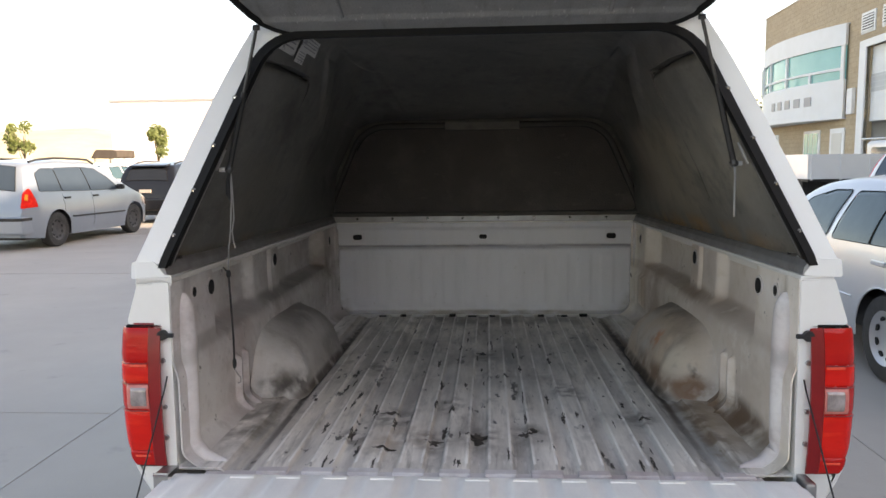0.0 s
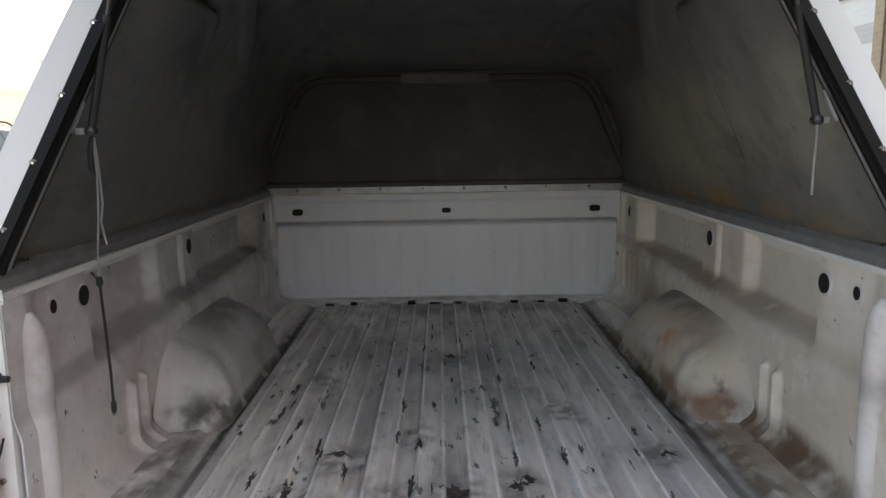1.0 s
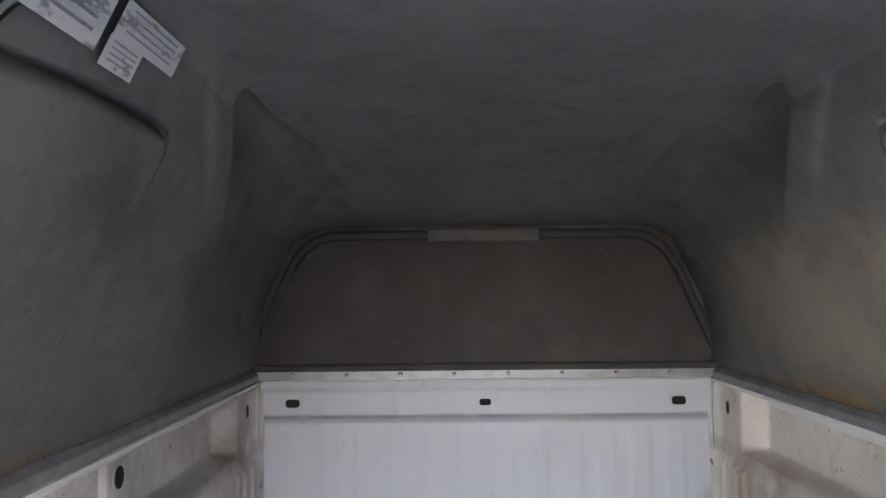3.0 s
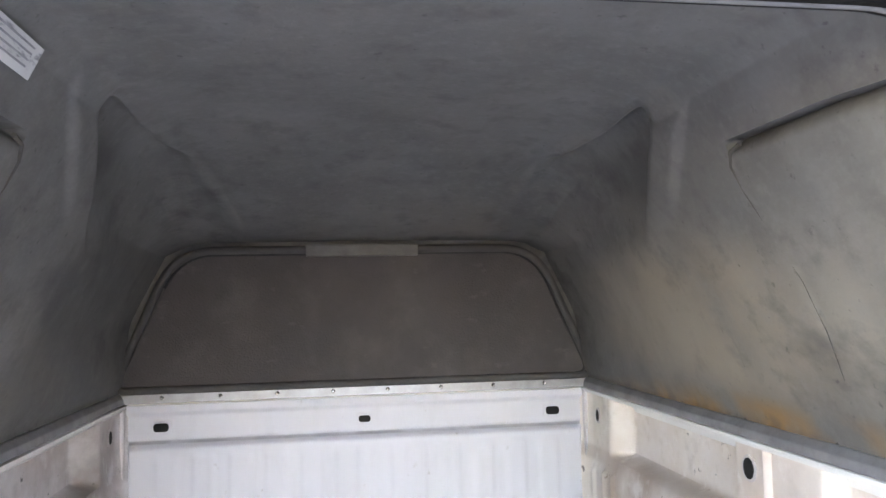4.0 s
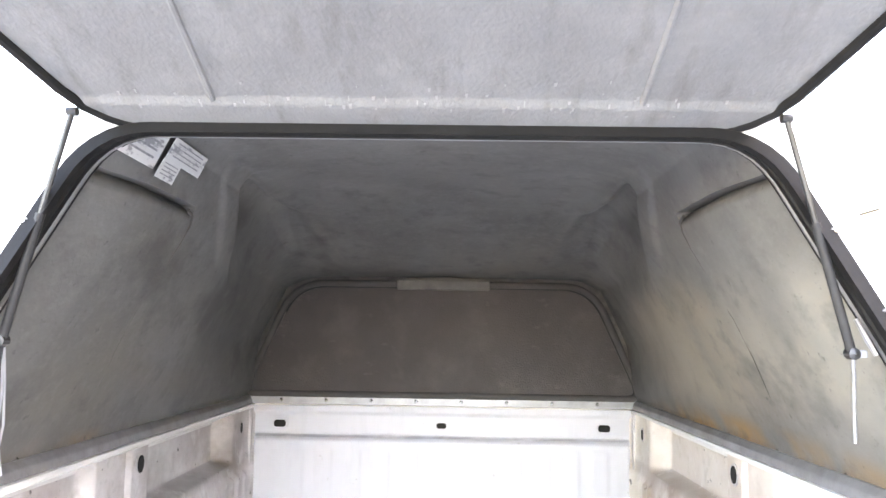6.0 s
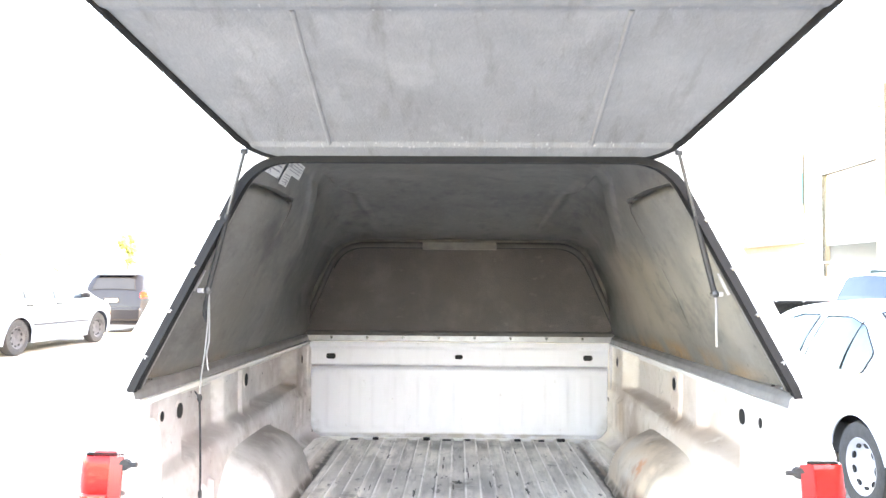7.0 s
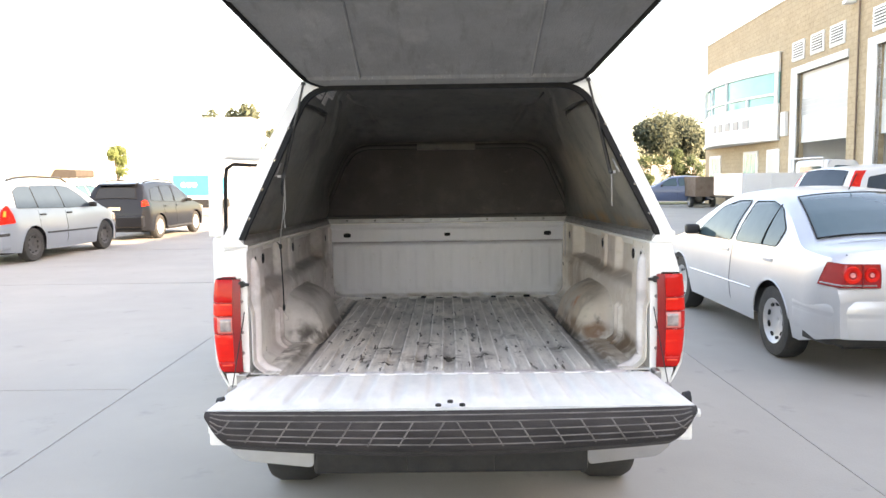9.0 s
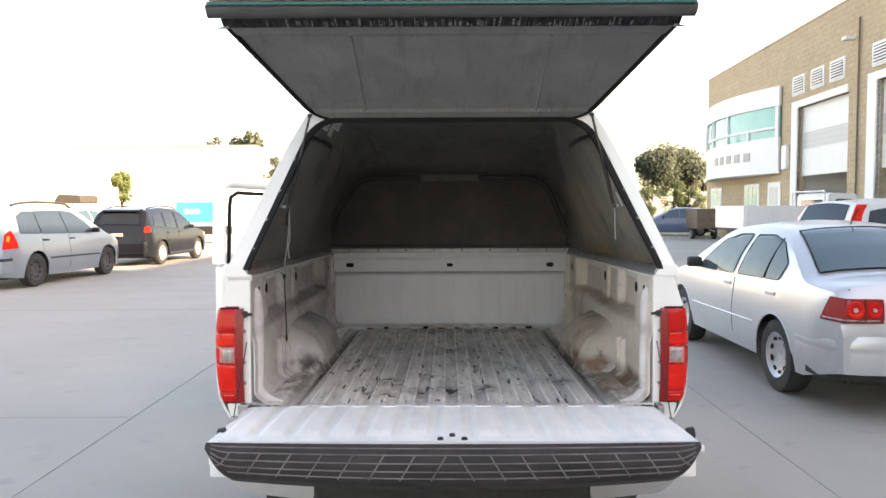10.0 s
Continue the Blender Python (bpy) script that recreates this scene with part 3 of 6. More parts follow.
def hump(a, b, c, d, x):
    """0 outside a..d, 1 inside b..c, smooth between."""
    return ease(a, b, x) * (1 - ease(c, d, x))


def linked(ob, parent, m):
    """Another object on the same mesh."""
    o = ob.copy()
    scene.collection.objects.link(o)
    o.parent, o.matrix_basis = parent, m
    return o


# ---- ground ----
ground = tagged(part("ground", grid(2, 2, lambda u, v: (-700 + 1400 * u, -700 + 1400 * v, 0.0)), CONCRETE, None), "grey concrete yard with faint joints and stains", "ground", kind="structure")
for k, (x0, x1, y0, y1) in enumerate([(-60, -2.412, 2.70, 2.71), (-60, 2.2, -3.31, -3.30), (2.10, 2.11, -20, 30), (-2.412, -2.40, -20, 30), (-60, 10, 8.7, 8.71), (-60, 10, 14.7, 14.71)]):
    part("joint", box(x0, x1, y0, y1, -0.02, 0.004), JOINT, ground)

# ---- pickup truck: bed ----
FLOOR_Z, RAIL_Z, BED_L, WALL_X = 0.806, 1.312, 2.064, 0.79
truck = thing("pickup_truck", RAKE, "white pickup truck with worn empty bed and lowered tailgate", "truck")


def floor_h(x, y):
    """Pressed ridges that run along the bed floor."""
    if abs(x) > 0.585:
        return 0.012 * hump(0.645, 0.665, 0.9, 1.0, abs(x)) - 0.007 * hump(0.588, 0.597, 0.618, 0.632, abs(x))
    w = 0.1165
    p = ((x + 0.5825) % w) / w
    return (0.0095 * hump(0.17, 0.23, 0.77, 0.83, p) + 0.0022 * (hump(0.2, 0.24, 0.26, 0.3, p) + hump(0.7, 0.74, 0.76, 0.8, p))) * ease(0.0, 0.03, y - 0.008)


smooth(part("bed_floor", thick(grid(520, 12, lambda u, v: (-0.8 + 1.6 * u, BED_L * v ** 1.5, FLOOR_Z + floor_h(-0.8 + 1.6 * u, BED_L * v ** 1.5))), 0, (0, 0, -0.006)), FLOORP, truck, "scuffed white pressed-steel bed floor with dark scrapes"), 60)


def blotch(x, y, rx, ry, seed):
    """An irregular dark patch that follows the floor."""
    rn = random.Random(seed)
    n = 22
    pts = [(x + rx * q * math.cos(6.283 * k / n), y + ry * q * math.sin(6.283 * k / n)) for k, q in enumerate([rn.uniform(0.3, 1.2) for _ in range(n)])]
    bm = bmesh.new()
    c = bm.verts.new((x, y, FLOOR_Z + floor_h(x, y) + 0.0015))
    mid = [bm.verts.new(((p[0] + x) / 2, (p[1] + y) / 2, FLOOR_Z + floor_h((p[0] + x) / 2, (p[1] + y) / 2) + 0.0015)) for p in pts]
    vs = [bm.verts.new((*p, FLOOR_Z + floor_h(*p) + 0.0012)) for p in pts]
    for k in range(n):
        j = (k + 1) % n
        bm.faces.new((c, mid[k], mid[j]))
        bm.faces.new((mid[k], vs[k], vs[j], mid[j]))
    return bm


bed_floor = bpy.data.objects["bed_floor"]
rs = random.Random(11)
spots = [(-0.007, 0.255, 0.032, 0.05), (-0.125, 0.215, 0.028, 0.022), (-0.10, 0.30, 0.012, 0.05), (0.135, 0.29, 0.026, 0.03), (0.16, 0.30, 0.02, 0.02), (-0.37, 0.27, 0.01, 0.06), (-0.26, 0.16, 0.035, 0.015), (-0.28, 0.45, 0.04, 0.02), (0.50, 0.42, 0.025, 0.02), (-0.09, 0.5, 0.012, 0.04), (0.0, 1.25, 0.02, 0.03), (0.09, 0.9, 0.014, 0.02)]
spots += [(rs.uniform(-0.56, 0.56), 0.05 + 1.9 * rs.random() ** 1.7, rs.uniform(0.0025, 0.008), rs.uniform(0.012, 0.07)) for _ in range(80)]
for k, (x, y, rx, ry) in enumerate(spots):
    part("stain", blotch(x, y, rx, ry, k), STAIN, bed_floor)


def wall_x(y, z):
    """How far out the inner bed side stands: pocket above a ledge, pillar, beads, foot fillet."""
    pocket = hump(0.345, 0.375, 1.80, 1.86, y) * hump(1.08 + 0.02 * ease(0.3, 1.9, y), 1.122, 1.285, 1.297, z)
    pillar = hump(0.80, 0.84, 1.00, 1.02, y) * 0.5 + hump(1.00, 1.015, 1.13, 1.15, y) * 0.6
    x = WALL_X - 0.012 * (1 - ease(1.04, 1.1, z)) + 0.07 * pocket * (1 - pillar) + 0.004 * ease(1.1, 1.2, z) * ease(0.1, 0.2, y)
    for yb in (0.475, 0.545):
        x -= 0.020 * hump(yb - 0.015, yb - 0.005, yb + 0.005, yb + 0.015, y) * hump(0.80, 0.83, 0.985, 1.0, z)
    for yb in (1.80, 1.87):
        x -= 0.012 * hump(yb - 0.018, yb - 0.004, yb + 0.004, yb + 0.018, y) * hump(0.9, 0.92, 1.05, 1.065, z)
    x -= 0.010 * hump(1.955, 1.967, 1.973, 1.985, y) * hump(0.88, 0.9, 1.04, 1.06, z)
    f = max(0.0, (0.868 - z) / 0.062)
    x -= 0.07 * f ** 2.2
    x -= 0.02 * (1 - ease(0.06, 0.15, y))
    r = max(0.0, (y - 1.99) / 0.074)
    return x - 0.03 * r ** 2


for side in (-1, 1):
    f = lambda u, v, s=side: (s * wall_x(BED_L * u, FLOOR_Z + 0.002 + (RAIL_Z - 0.012 - FLOOR_Z) * v), BED_L * u, FLOOR_Z + 0.002 + (RAIL_Z - 0.012 - FLOOR_Z) * v)
    wall = smooth(part("bed_side_panel", thick(grid(300, 70, f), 0, (side * 0.004, 0, 0)), BEDP if side < 0 else BEDR_LIT, truck, "dirty white inner bed side with ledge and brown stains"), 50)
    # rail cap and the thick bead of the rear post
    part("bed_rail", box(side * 0.772, side * 0.852, 0.0, BED_L + 0.06, RAIL_Z - 0.014, RAIL_Z, 0.006), PAINT, truck)
    post = [(side * 0.768, 0.075, 1.26 - 0.44 * q) for q in (0, 0.03, 0.07, 0.12, 0.25, 0.5, 0.75, 0.88)]
    post += [(side * 0.752, 0.07, 0.845), (side * 0.72, 0.062, 0.822), (side * 0.66, 0.05, 0.812)]
    smooth(part("rear_post_bead", tube(post, [0.006, 0.016, 0.023, 0.027, 0.029, 0.029, 0.028, 0.027, 0.024, 0.019, 0.008], 16), BEDP, truck, "rounded painted bead of the rear bed post"))
    part("rear_post_face", prism(rounded([(side * 0.772, 0.80), (side * 0.81, 0.80), (side * 0.815, 1.30), (side * 0.772, 1.30)], 0.006), -0.006, 0.075, "y"), PAINT, truck)
    # latch striker, and bolts on the post
    st = part("striker", tube([(side * 0.79, -0.004, 1.167), (side * 0.79, -0.02, 1.167)], 0.013, 10, tube([(side * 0.79, -0.015, 1.167), (side * 0.762, -0.015, 1.167)], 0.006)), PLASTIC, truck, "dark latch striker")
    for zz, rr in ((1.10, 0.006), (0.98, 0.005), (0.90, 0.006)):
        part("bolt", lathe([(-0.012, 0.0001), (-0.012, rr), (-0.005, rr * 1.2)], 10, "y", c=(side * 0.795, 0, zz)), STEEL, truck)
    # holes with pressed rims
    for yy, zz, ry, rz in ((0.20, 1.243, 0.011, 0.014), (0.325, 1.238, 0.021, 0.022), (1.075, 1.232, 0.02, 0.024), (1.955, 1.225, 0.012, 0.02)):
        xx = wall_x(yy, zz)
        ring = [(yy + ry * math.cos(a), zz + rz * math.sin(a)) for a in np.linspace(0, 2 * math.pi, 20, endpoint=False)]
        ring2 = [(yy + (ry + 0.007) * math.cos(a), zz + (rz + 0.007) * math.sin(a)) for a in np.linspace(0, 2 * math.pi, 20, endpoint=False)]
        rim = part("hole_rim", prism(ring2, side * (xx + 0.004), side * (xx - 0.003)), BEDP, truck)
        part("hole", prism(ring, side * (xx + 0.002), side * (xx - 0.005)), HOLE, rim, "dark stake hole")
    # wheel arch: a soft loaf pressed up out of the floor, its rear end steep, its top rising to the side
    def arch(u, v, side=side):
        y = 0.625 + 0.835 * (0.5 - 0.5 * math.cos(math.pi * u))
        q = (y - 1.02) / (0.395 if y < 1.02 else 0.44)
        long_ = max(0.0, 1 - abs(q) ** 4.2) ** 0.5
        wide = max(0.0, 1 - abs(q) ** 6.5) ** 0.33
        a = v * math.pi / 2
        cx, cz = math.sin(a) ** 0.5, math.cos(a) ** 0.58
        k = ease(0.0, 0.25, long_)
        x = 0.805 - (0.194 * wide + 0.004) * cx
        z = 0.797 + 0.206 * long_ * cz * (0.95 + 0.2 * (1 - cx))
        x += 0.042 * (z - 0.80) / 0.2 * cx
        # fillet where it runs into the side
        fil = max(0.0, (x - 0.735) / 0.07) ** 2
        y = 1.04 + (y - 1.04) * (1 + 0.10 * fil)
        z += 0.02 * fil * long_
        # crease down the rear shoulder
        x += (0.010 * hump(0.79, 0.82, 0.83, 0.88, y) - 0.006 * hump(0.735, 0.76, 0.765, 0.785, y)) * hump(0.83, 0.87, 0.95, 0.99, z)
        # the foot flares out into the floor, most of all at the rear
        low_ = max(0.0, 1 - (z - 0.79) / 0.13)
        y -= 0.055 * low_ ** 1.5 * ease(0.95, 0.68, y)
        x -= 0.014 * max(0.0, 1 - (z - 0.79) / 0.05) ** 2 * cx
        dent = noise.noise((y * 7, z * 9, side * 3))
        return (side * (x + 0.007 * k * dent * cx), y, z + 0.006 * k * noise.noise((x * 9, y * 6, 7)) * cz)
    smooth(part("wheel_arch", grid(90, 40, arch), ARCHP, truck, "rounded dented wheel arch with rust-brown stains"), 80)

# bulkhead
def bulk_y(x, z):
    """The front panel: a raised lower field with round foot corners and shallow upright ribs."""
    r = 0.06
    dx, dz = abs(x) - (0.766 - r), (0.832 + r) - z
    d = math.hypot(max(dx, 0.0), max(dz, 0.0)) - r if dx > 0 and dz > 0 else max(dx, dz) - r
    field = (1 - ease(-0.012, 0.0, d)) * (1 - ease(1.168, 1.186, z))
    rib = hump(0.12, 0.3, 0.7, 0.88, ((x + 0.7) / 0.1165) % 1) * hump(0.86, 0.89, 1.13, 1.16, z) * (abs(x) < 0.70)
    seam = hump(1.180, 1.186, 1.190, 1.197, z)
    return BED_L - 0.002 - 0.024 * field - 0.004 * rib + 0.005 * seam - 0.008 * hump(1.27, 1.285, 1.32, 1.33, z)


bm = grid(240, 80, lambda u, v: (-0.775 + 1.55 * u, bulk_y(-0.775 + 1.55 * u, 0.822 + (RAIL_Z - 0.827) * v), 0.822 + (RAIL_Z - 0.827) * v))
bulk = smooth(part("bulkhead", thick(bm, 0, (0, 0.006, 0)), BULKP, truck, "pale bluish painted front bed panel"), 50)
for xx, rx, rz in ((-0.662, 0.024, 0.014), (0.662, 0.024, 0.014), (0.0, 0.02, 0.011)):
    out = rounded([(xx - rx - 0.009, 1.234 - rz - 0.009), (xx + rx + 0.009, 1.234 - rz - 0.009), (xx + rx + 0.009, 1.234 + rz + 0.009), (xx - rx - 0.009, 1.234 + rz + 0.009)], 0.014)
    inn = rounded([(xx - rx, 1.234 - rz), (xx + rx, 1.234 - rz), (xx + rx, 1.234 + rz), (xx - rx, 1.234 + rz)], 0.013)
    rim = part("slot_rim", prism(out, BED_L - 0.001, BED_L - 0.007, "y"), BULKP, bulk)
    part("slot", prism(inn, BED_L - 0.004, BED_L - 0.01, "y"), HOLE, bulk, "dark oblong slot")
for side in (-1, 1):
    part("bulkhead_corner", prism(rounded([(side * 0.772, BED_L - 0.03), (side * 0.80, BED_L - 0.03), (side * 0.80, BED_L + 0.01), (side * 0.772, BED_L + 0.01)], 0.008), 0.81, RAIL_Z - 0.004, "z"), BEDP, truck)
part("front_bed_rail", box(-0.85, 0.85, BED_L + 0.004, BED_L + 0.07, RAIL_Z - 0.014, RAIL_Z, 0.004), PAINT, truck)

# dark drain gaps where the floor meets the bulkhead
for k in (0, 1, 3, 4, 5, 7, 8, 9):
    xx = -0.5825 + 0.1165 * (k + 0.5) + rs.uniform(-0.02, 0.02)
    wd = rs.uniform(0.006, 0.024)
    part("drain_gap", box(xx - wd, xx + wd * 0.9, BED_L - 0.05, BED_L - 0.026, FLOOR_Z + 0.002, FLOOR_Z + rs.uniform(0.013, 0.024), 0.003), HOLE, bulk, "dark drain gap")

# sill with its scalloped lip
bm = box(-0.70, 0.70, -0.022, 0.012, 0.77, 0.808, 0.004)
part("sill", bm, BEDP, truck)
for k in range(11):
    xx = -0.5825 + 0.1165 * (k + 0.5) - 0.0582 + 0.0
    sc = box(xx + 0.018, xx + 0.098, -0.014, 0.016, 0.806, 0.8165, 0.003)
    part("sill_tab", sc, BEDP, truck)

# ---- tailgate, lowered ----
def gate_z(x, y):
    b = 0.812 + 0.018 * (-y / 0.5)
    w = 0.1165
    p = ((x + 0.64) % w) / w
    return b + 0.009 * hump(0.1, 0.22, 0.78, 0.9, p) * hump(0.03, 0.06, 0.42, 0.485, -y)


bm = grid(200, 30, lambda u, v: (-0.768 + 1.536 * u, -0.028 - 0.503 * v, gate_z(-0.768 + 1.536 * u, -0.028 - 0.503 * v)))
gate = smooth(part("tailgate", thick(bm, 0, (0, 0, -0.01)), GATEP, truck, "lowered white tailgate with shallow ribs"), 50)
part("gate_skin", box(-0.768, 0.768, -0.525, -0.03, 0.712, 0.795, 0.012), PAINT, gate)
for xx, yy in ((0.0, -0.470), (-0.038, -0.512), (0.038, -0.512)):
    part("bolt", lathe([(0.0, 0.0001), (0.006, 0.004), (0.006, 0.009), (-0.006, 0.011)], 12, "z", c=(xx, yy, gate_z(xx, yy) + 0.001)), PLASTIC, gate, "black bolt head")
for k in range(11):
    xx = -0.58 + 0.116 * k
    part("drain_slot", box(xx - 0.03, xx + 0.03, -0.075, -0.06, gate_z(xx, -0.06) - 0.003, gate_z(xx, -0.06) + 0.0035, 0.002), GATEP, gate)


def cap_low(x):
    return 0.672 + 0.026 * (abs(x) / 0.7) ** 2 + 0.10 * max(0.0, (abs(x) - 0.685) / 0.085) ** 2.4


def cap_at(x, v):
    """The step-like cap of the gate's edge: from its upper lip (v=0) down (v=1)."""
    zl = cap_low(x)
    z = 0.832 + (zl - 0.832) * v
    bulge = 0.034 * math.sin(math.pi * min(1.0, 0.18 + 0.75 * v)) + 0.02 * (1 - (x / 0.77) ** 2)
    return Vector((x, -0.527 - bulge + 0.03 * max(0.0, v - 0.8) / 0.2, z))


bm = grid(90, 22, lambda u, v: cap_at(-0.769 + 1.538 * u, v))
cap = smooth(part("edge_cap", thick(bm, 0.02), CAPP, gate, "weathered black ribbed plastic cap"), 50)
for v in (0.08, 0.2, 0.36, 0.52, 0.66):
    m_ = 0.752 if v < 0.6 else 0.70
    part("cap_rib", tube([cap_at(-m_ + 2 * m_ * q / 60, v) + Vector((0, -0.0005, 0)) for q in range(61)], 0.0026, 6), CAPRIB, cap)
for k in range(16):
    xx = -0.72 + 0.096 * k
    lean = 0.06 if xx < 0 else -0.06
    part("cap_cross_rib", tube([cap_at(xx + lean * (0.5 - v) * 1.6, v) + Vector((0, -0.001, 0)) for v in (0.2, 0.3, 0.4, 0.5, 0.6, 0.7)], 0.0026, 6), CAPRIB, cap)
for side in (-1, 1):
    part("gate_end", box(side * 0.766, side * 0.778, -0.48, -0.06, 0.745, 0.812, 0.005), PAINT, gate)
    part("gate_hinge", box(side * 0.775, side * 0.80, -0.07, -0.005, 0.765, 0.825, 0.006), STEEL, gate)
    c = [(side * 0.785, -0.01, 1.06), (side * 0.785, -0.022, 1.04), (side * 0.778, -0.226, 0.815)]
    part("gate_cable", tube(c, 0.0019, 8), BLACKCORD, truck, "dark steel tailgate cable")
    part("cable_bracket", box(side * 0.770, side * 0.786, -0.24, -0.21, 0.795, 0.822, 0.005), STEEL, gate)
    smooth(part("gate_buffer", lathe([(0, 0.001), (0, 0.02), (0.02, 0.024), (0.028, 0.001)], 14, "x", c=(side * 0.776, -0.40, 0.815)), PLASTIC, gate, "dark rubber buffer"))
    part("gate_corner_bumper", lathe([(0, 0.001), (0, 0.012), (0.018, 0.014), (0.022, 0.001)], 12, "x", c=(side * 0.772, -0.515, 0.80)), PAINT, gate)

# ---- tail lamps ----
def lamp_out(z):
    """How far out the lamp reaches at a height: full at the middle, tapering to the foot."""
    return float(np.interp(z, [0.825, 0.85, 0.90, 0.97, 1.05, 1.12, 1.19], [0.872, 0.888, 0.899, 0.907, 0.909, 0.906, 0.897]))


for side in (-1, 1):
    def lens(z0, z1, material, x0=0.797, x1=None, lift=0.0, side=side, nm="lamp_lens"):
        def f(u, v):
            z = z0 + (z1 - z0) * v
            xe = lamp_out(z) if x1 is None else x1
            q = min(1.0, u / 0.8)
            w = max(0.0, (u - 0.8) / 0.2)
            bulge = 0.012 * math.sin(math.pi * min(1.0, max(0.0, (z - 0.82) / 0.37))) - 0.004 * abs(2 * v - 1) ** 6
            x = x0 + (xe - x0) * q
            back = 0.03 * max(0.0, (x - 0.871) / 0.04) ** 2 if x1 is None else 0.0
            return (side * (x + 0.006 * w), -0.016 - bulge - lift + back + (0.09 if x1 is None else 0.01) * w, z)
        return smooth(part(nm, thick(grid(24, 14, f), 0.005), material, lamp), 60)
    lamp = part("tail_lamp", box(side * 0.80, side * 0.862, 0.0, 0.1, 0.828, 1.188, 0.008), REDD, truck, "tall red tail lamp with a small clear reversing window")
    lens(0.828, 0.868, REDM)["label"] = "dark red foot of the lower lens"
    lens(0.8685, 0.977, REDL)["label"] = "bright red lower lens"
    lens(0.9775, 1.046, REDM)["label"] = "red band round the reversing lens"
    lens(1.0465, 1.098, REDL)["label"] = "bright red middle lens"
    lens(1.0985, 1.186, REDM)["label"] = "darker red upper lens"
    for zz in (0.977, 1.046, 1.098):
        part("lens_joint", tube([(side * (0.826 + 0.075 * q / 6), -0.021 - 0.012 * math.sin(math.pi * (zz - 0.82) / 0.37) + 0.03 * max(0.0, (0.826 + 0.075 * q / 6 - 0.871) / 0.04) ** 2, zz) for q in range(7)], 0.0016, 5), REDD, lamp)
    part("lamp_gasket", box(side * 0.797, side * 0.886, -0.006, 0.03, 1.1865, 1.191, 0.001), RUBBER, lamp, "black lamp gasket")
    part("lamp_gasket", box(side * 0.797, side * 0.868, -0.006, 0.03, 0.8235, 0.8275, 0.001), RUBBER, lamp, "black lamp gasket")
    lens(0.981, 1.043, REVF, 0.827, 0.882, 0.003)["label"] = "pale frame of the reversing lens"
    lens(0.988, 1.036, CLEARL, 0.832, 0.872, 0.006)["label"] = "clear reversing lens"
    lens(1.088, 1.096, REVB, 0.829, 0.872, 0.003)["label"] = "bright reflector bar"
    lens(0.852, 0.858, REVB, 0.833, 0.872, 0.003)["label"] = "bright reflector bar"
    lens(0.828, 1.186, REDD, 0.794, 0.824, 0.004, nm="lamp_inner_strip")["label"] = "dark red inner strip"

# ---- body sides, bumper, wheels ----
BUMPS = mat("dull_silver_bumper_paint", (0.32, 0.32, 0.33), 0.4, 0.3, (0.25, 0.25, 0.25), 8, 0.6)
WHEEL_Y, WHEEL_R = 1.05, 0.375


def side_low(y):
    r = 0.47
    d = abs(y - WHEEL_Y)
    return max(0.46, 0.37 + math.sqrt(r * r - d * d)) if d < r else 0.46


for side in (-1, 1):
    def f(u, v, side=side):
        y = 0.015 + 2.13 * u
        lo = side_low(y)
        z = lo + (RAIL_Z - 0.004 - lo) * v
        x = 0.932 - 0.035 * ((z - 0.98) / 0.35) ** 2 - 0.12 * ease(0.0, 1.0, (0.86 - z) / 0.3) * ease(0.0, 1.0, (0.75 - y) / 0.6) + 0.02 * hump(0.45, 0.62, 1.48, 1.65, y) * (1 - ease(0.85, 1.0, z))
        x -= 0.035 * max(0.0, (0.1 - y) / 0.1) ** 2 + 0.045 * ease(1.08, 1.31, z)
        return (side * x, y, z)
    smooth(part("bed_outer_side", thick(grid(110, 24, f), 0.008), PAINT, truck, "glossy white outer bed side"), 50)
    part("rear_corner_upper", prism(rounded([(side * 0.772, 1.192), (side * 0.888, 1.192), (side * 0.852, 1.306), (side * 0.772, 1.306)], 0.012), 0.0, 0.05, "y"), PAINT, truck)
    part("rear_corner_lower", prism(rounded([(side * 0.772, 0.60), (side * 0.80, 0.60), (side * 0.868, 0.822), (side * 0.772, 0.822)], 0.012), 0.0, 0.05, "y"), PAINT, truck)
    part("inner_wheel_well", box(side * 0.66, side * 0.8, 0.7, 1.4, 0.50, 0.77, 0.02), HOLE, truck)
    bum = prism(rounded([(side * 0.505, 0.503), (side * 0.78, 0.512), (side * 0.84, 0.535), (side * 0.848, 0.60), (side * 0.505, 0.61)], 0.02), -0.16, 0.05, "y")
    for v in bum.verts:
        v.co.y += 0.12 * max(0.0, (abs(v.co.x) - 0.6) / 0.26) ** 2
    smooth(part("bumper_end", bum, BUMPS, truck, "dull silver bumper end"), 50)
part("bumper_centre", box(-0.506, 0.506, -0.165, -0.02, 0.475, 0.66, 0.015), PLASTIC, truck, "dark recessed middle of the rear bumper")
part("bumper_step", box(-0.45, 0.45, -0.18, -0.1, 0.60, 0.615, 0.005), PLASTIC, truck)
# black plastic on the plate stands in for the recess's shade
part("number_plate", box(-0.16, 0.16, -0.176, -0.166, 0.49, 0.59, 0.004), PLASTIC, truck, "number plate coloured black for the shade in the bumper recess")
part("frame_rail", box(-0.5, -0.38, 0.0, 5.2, 0.45, 0.58, 0.01), PLASTIC, truck)
part("frame_rail", box(0.38, 0.5, 0.0, 5.2, 0.45, 0.58, 0.01), PLASTIC, truck)
part("rear_axle", tube([(-0.7, WHEEL_Y, 0.37), (0.7, WHEEL_Y, 0.37)], 0.06, 12), PLASTIC, truck)


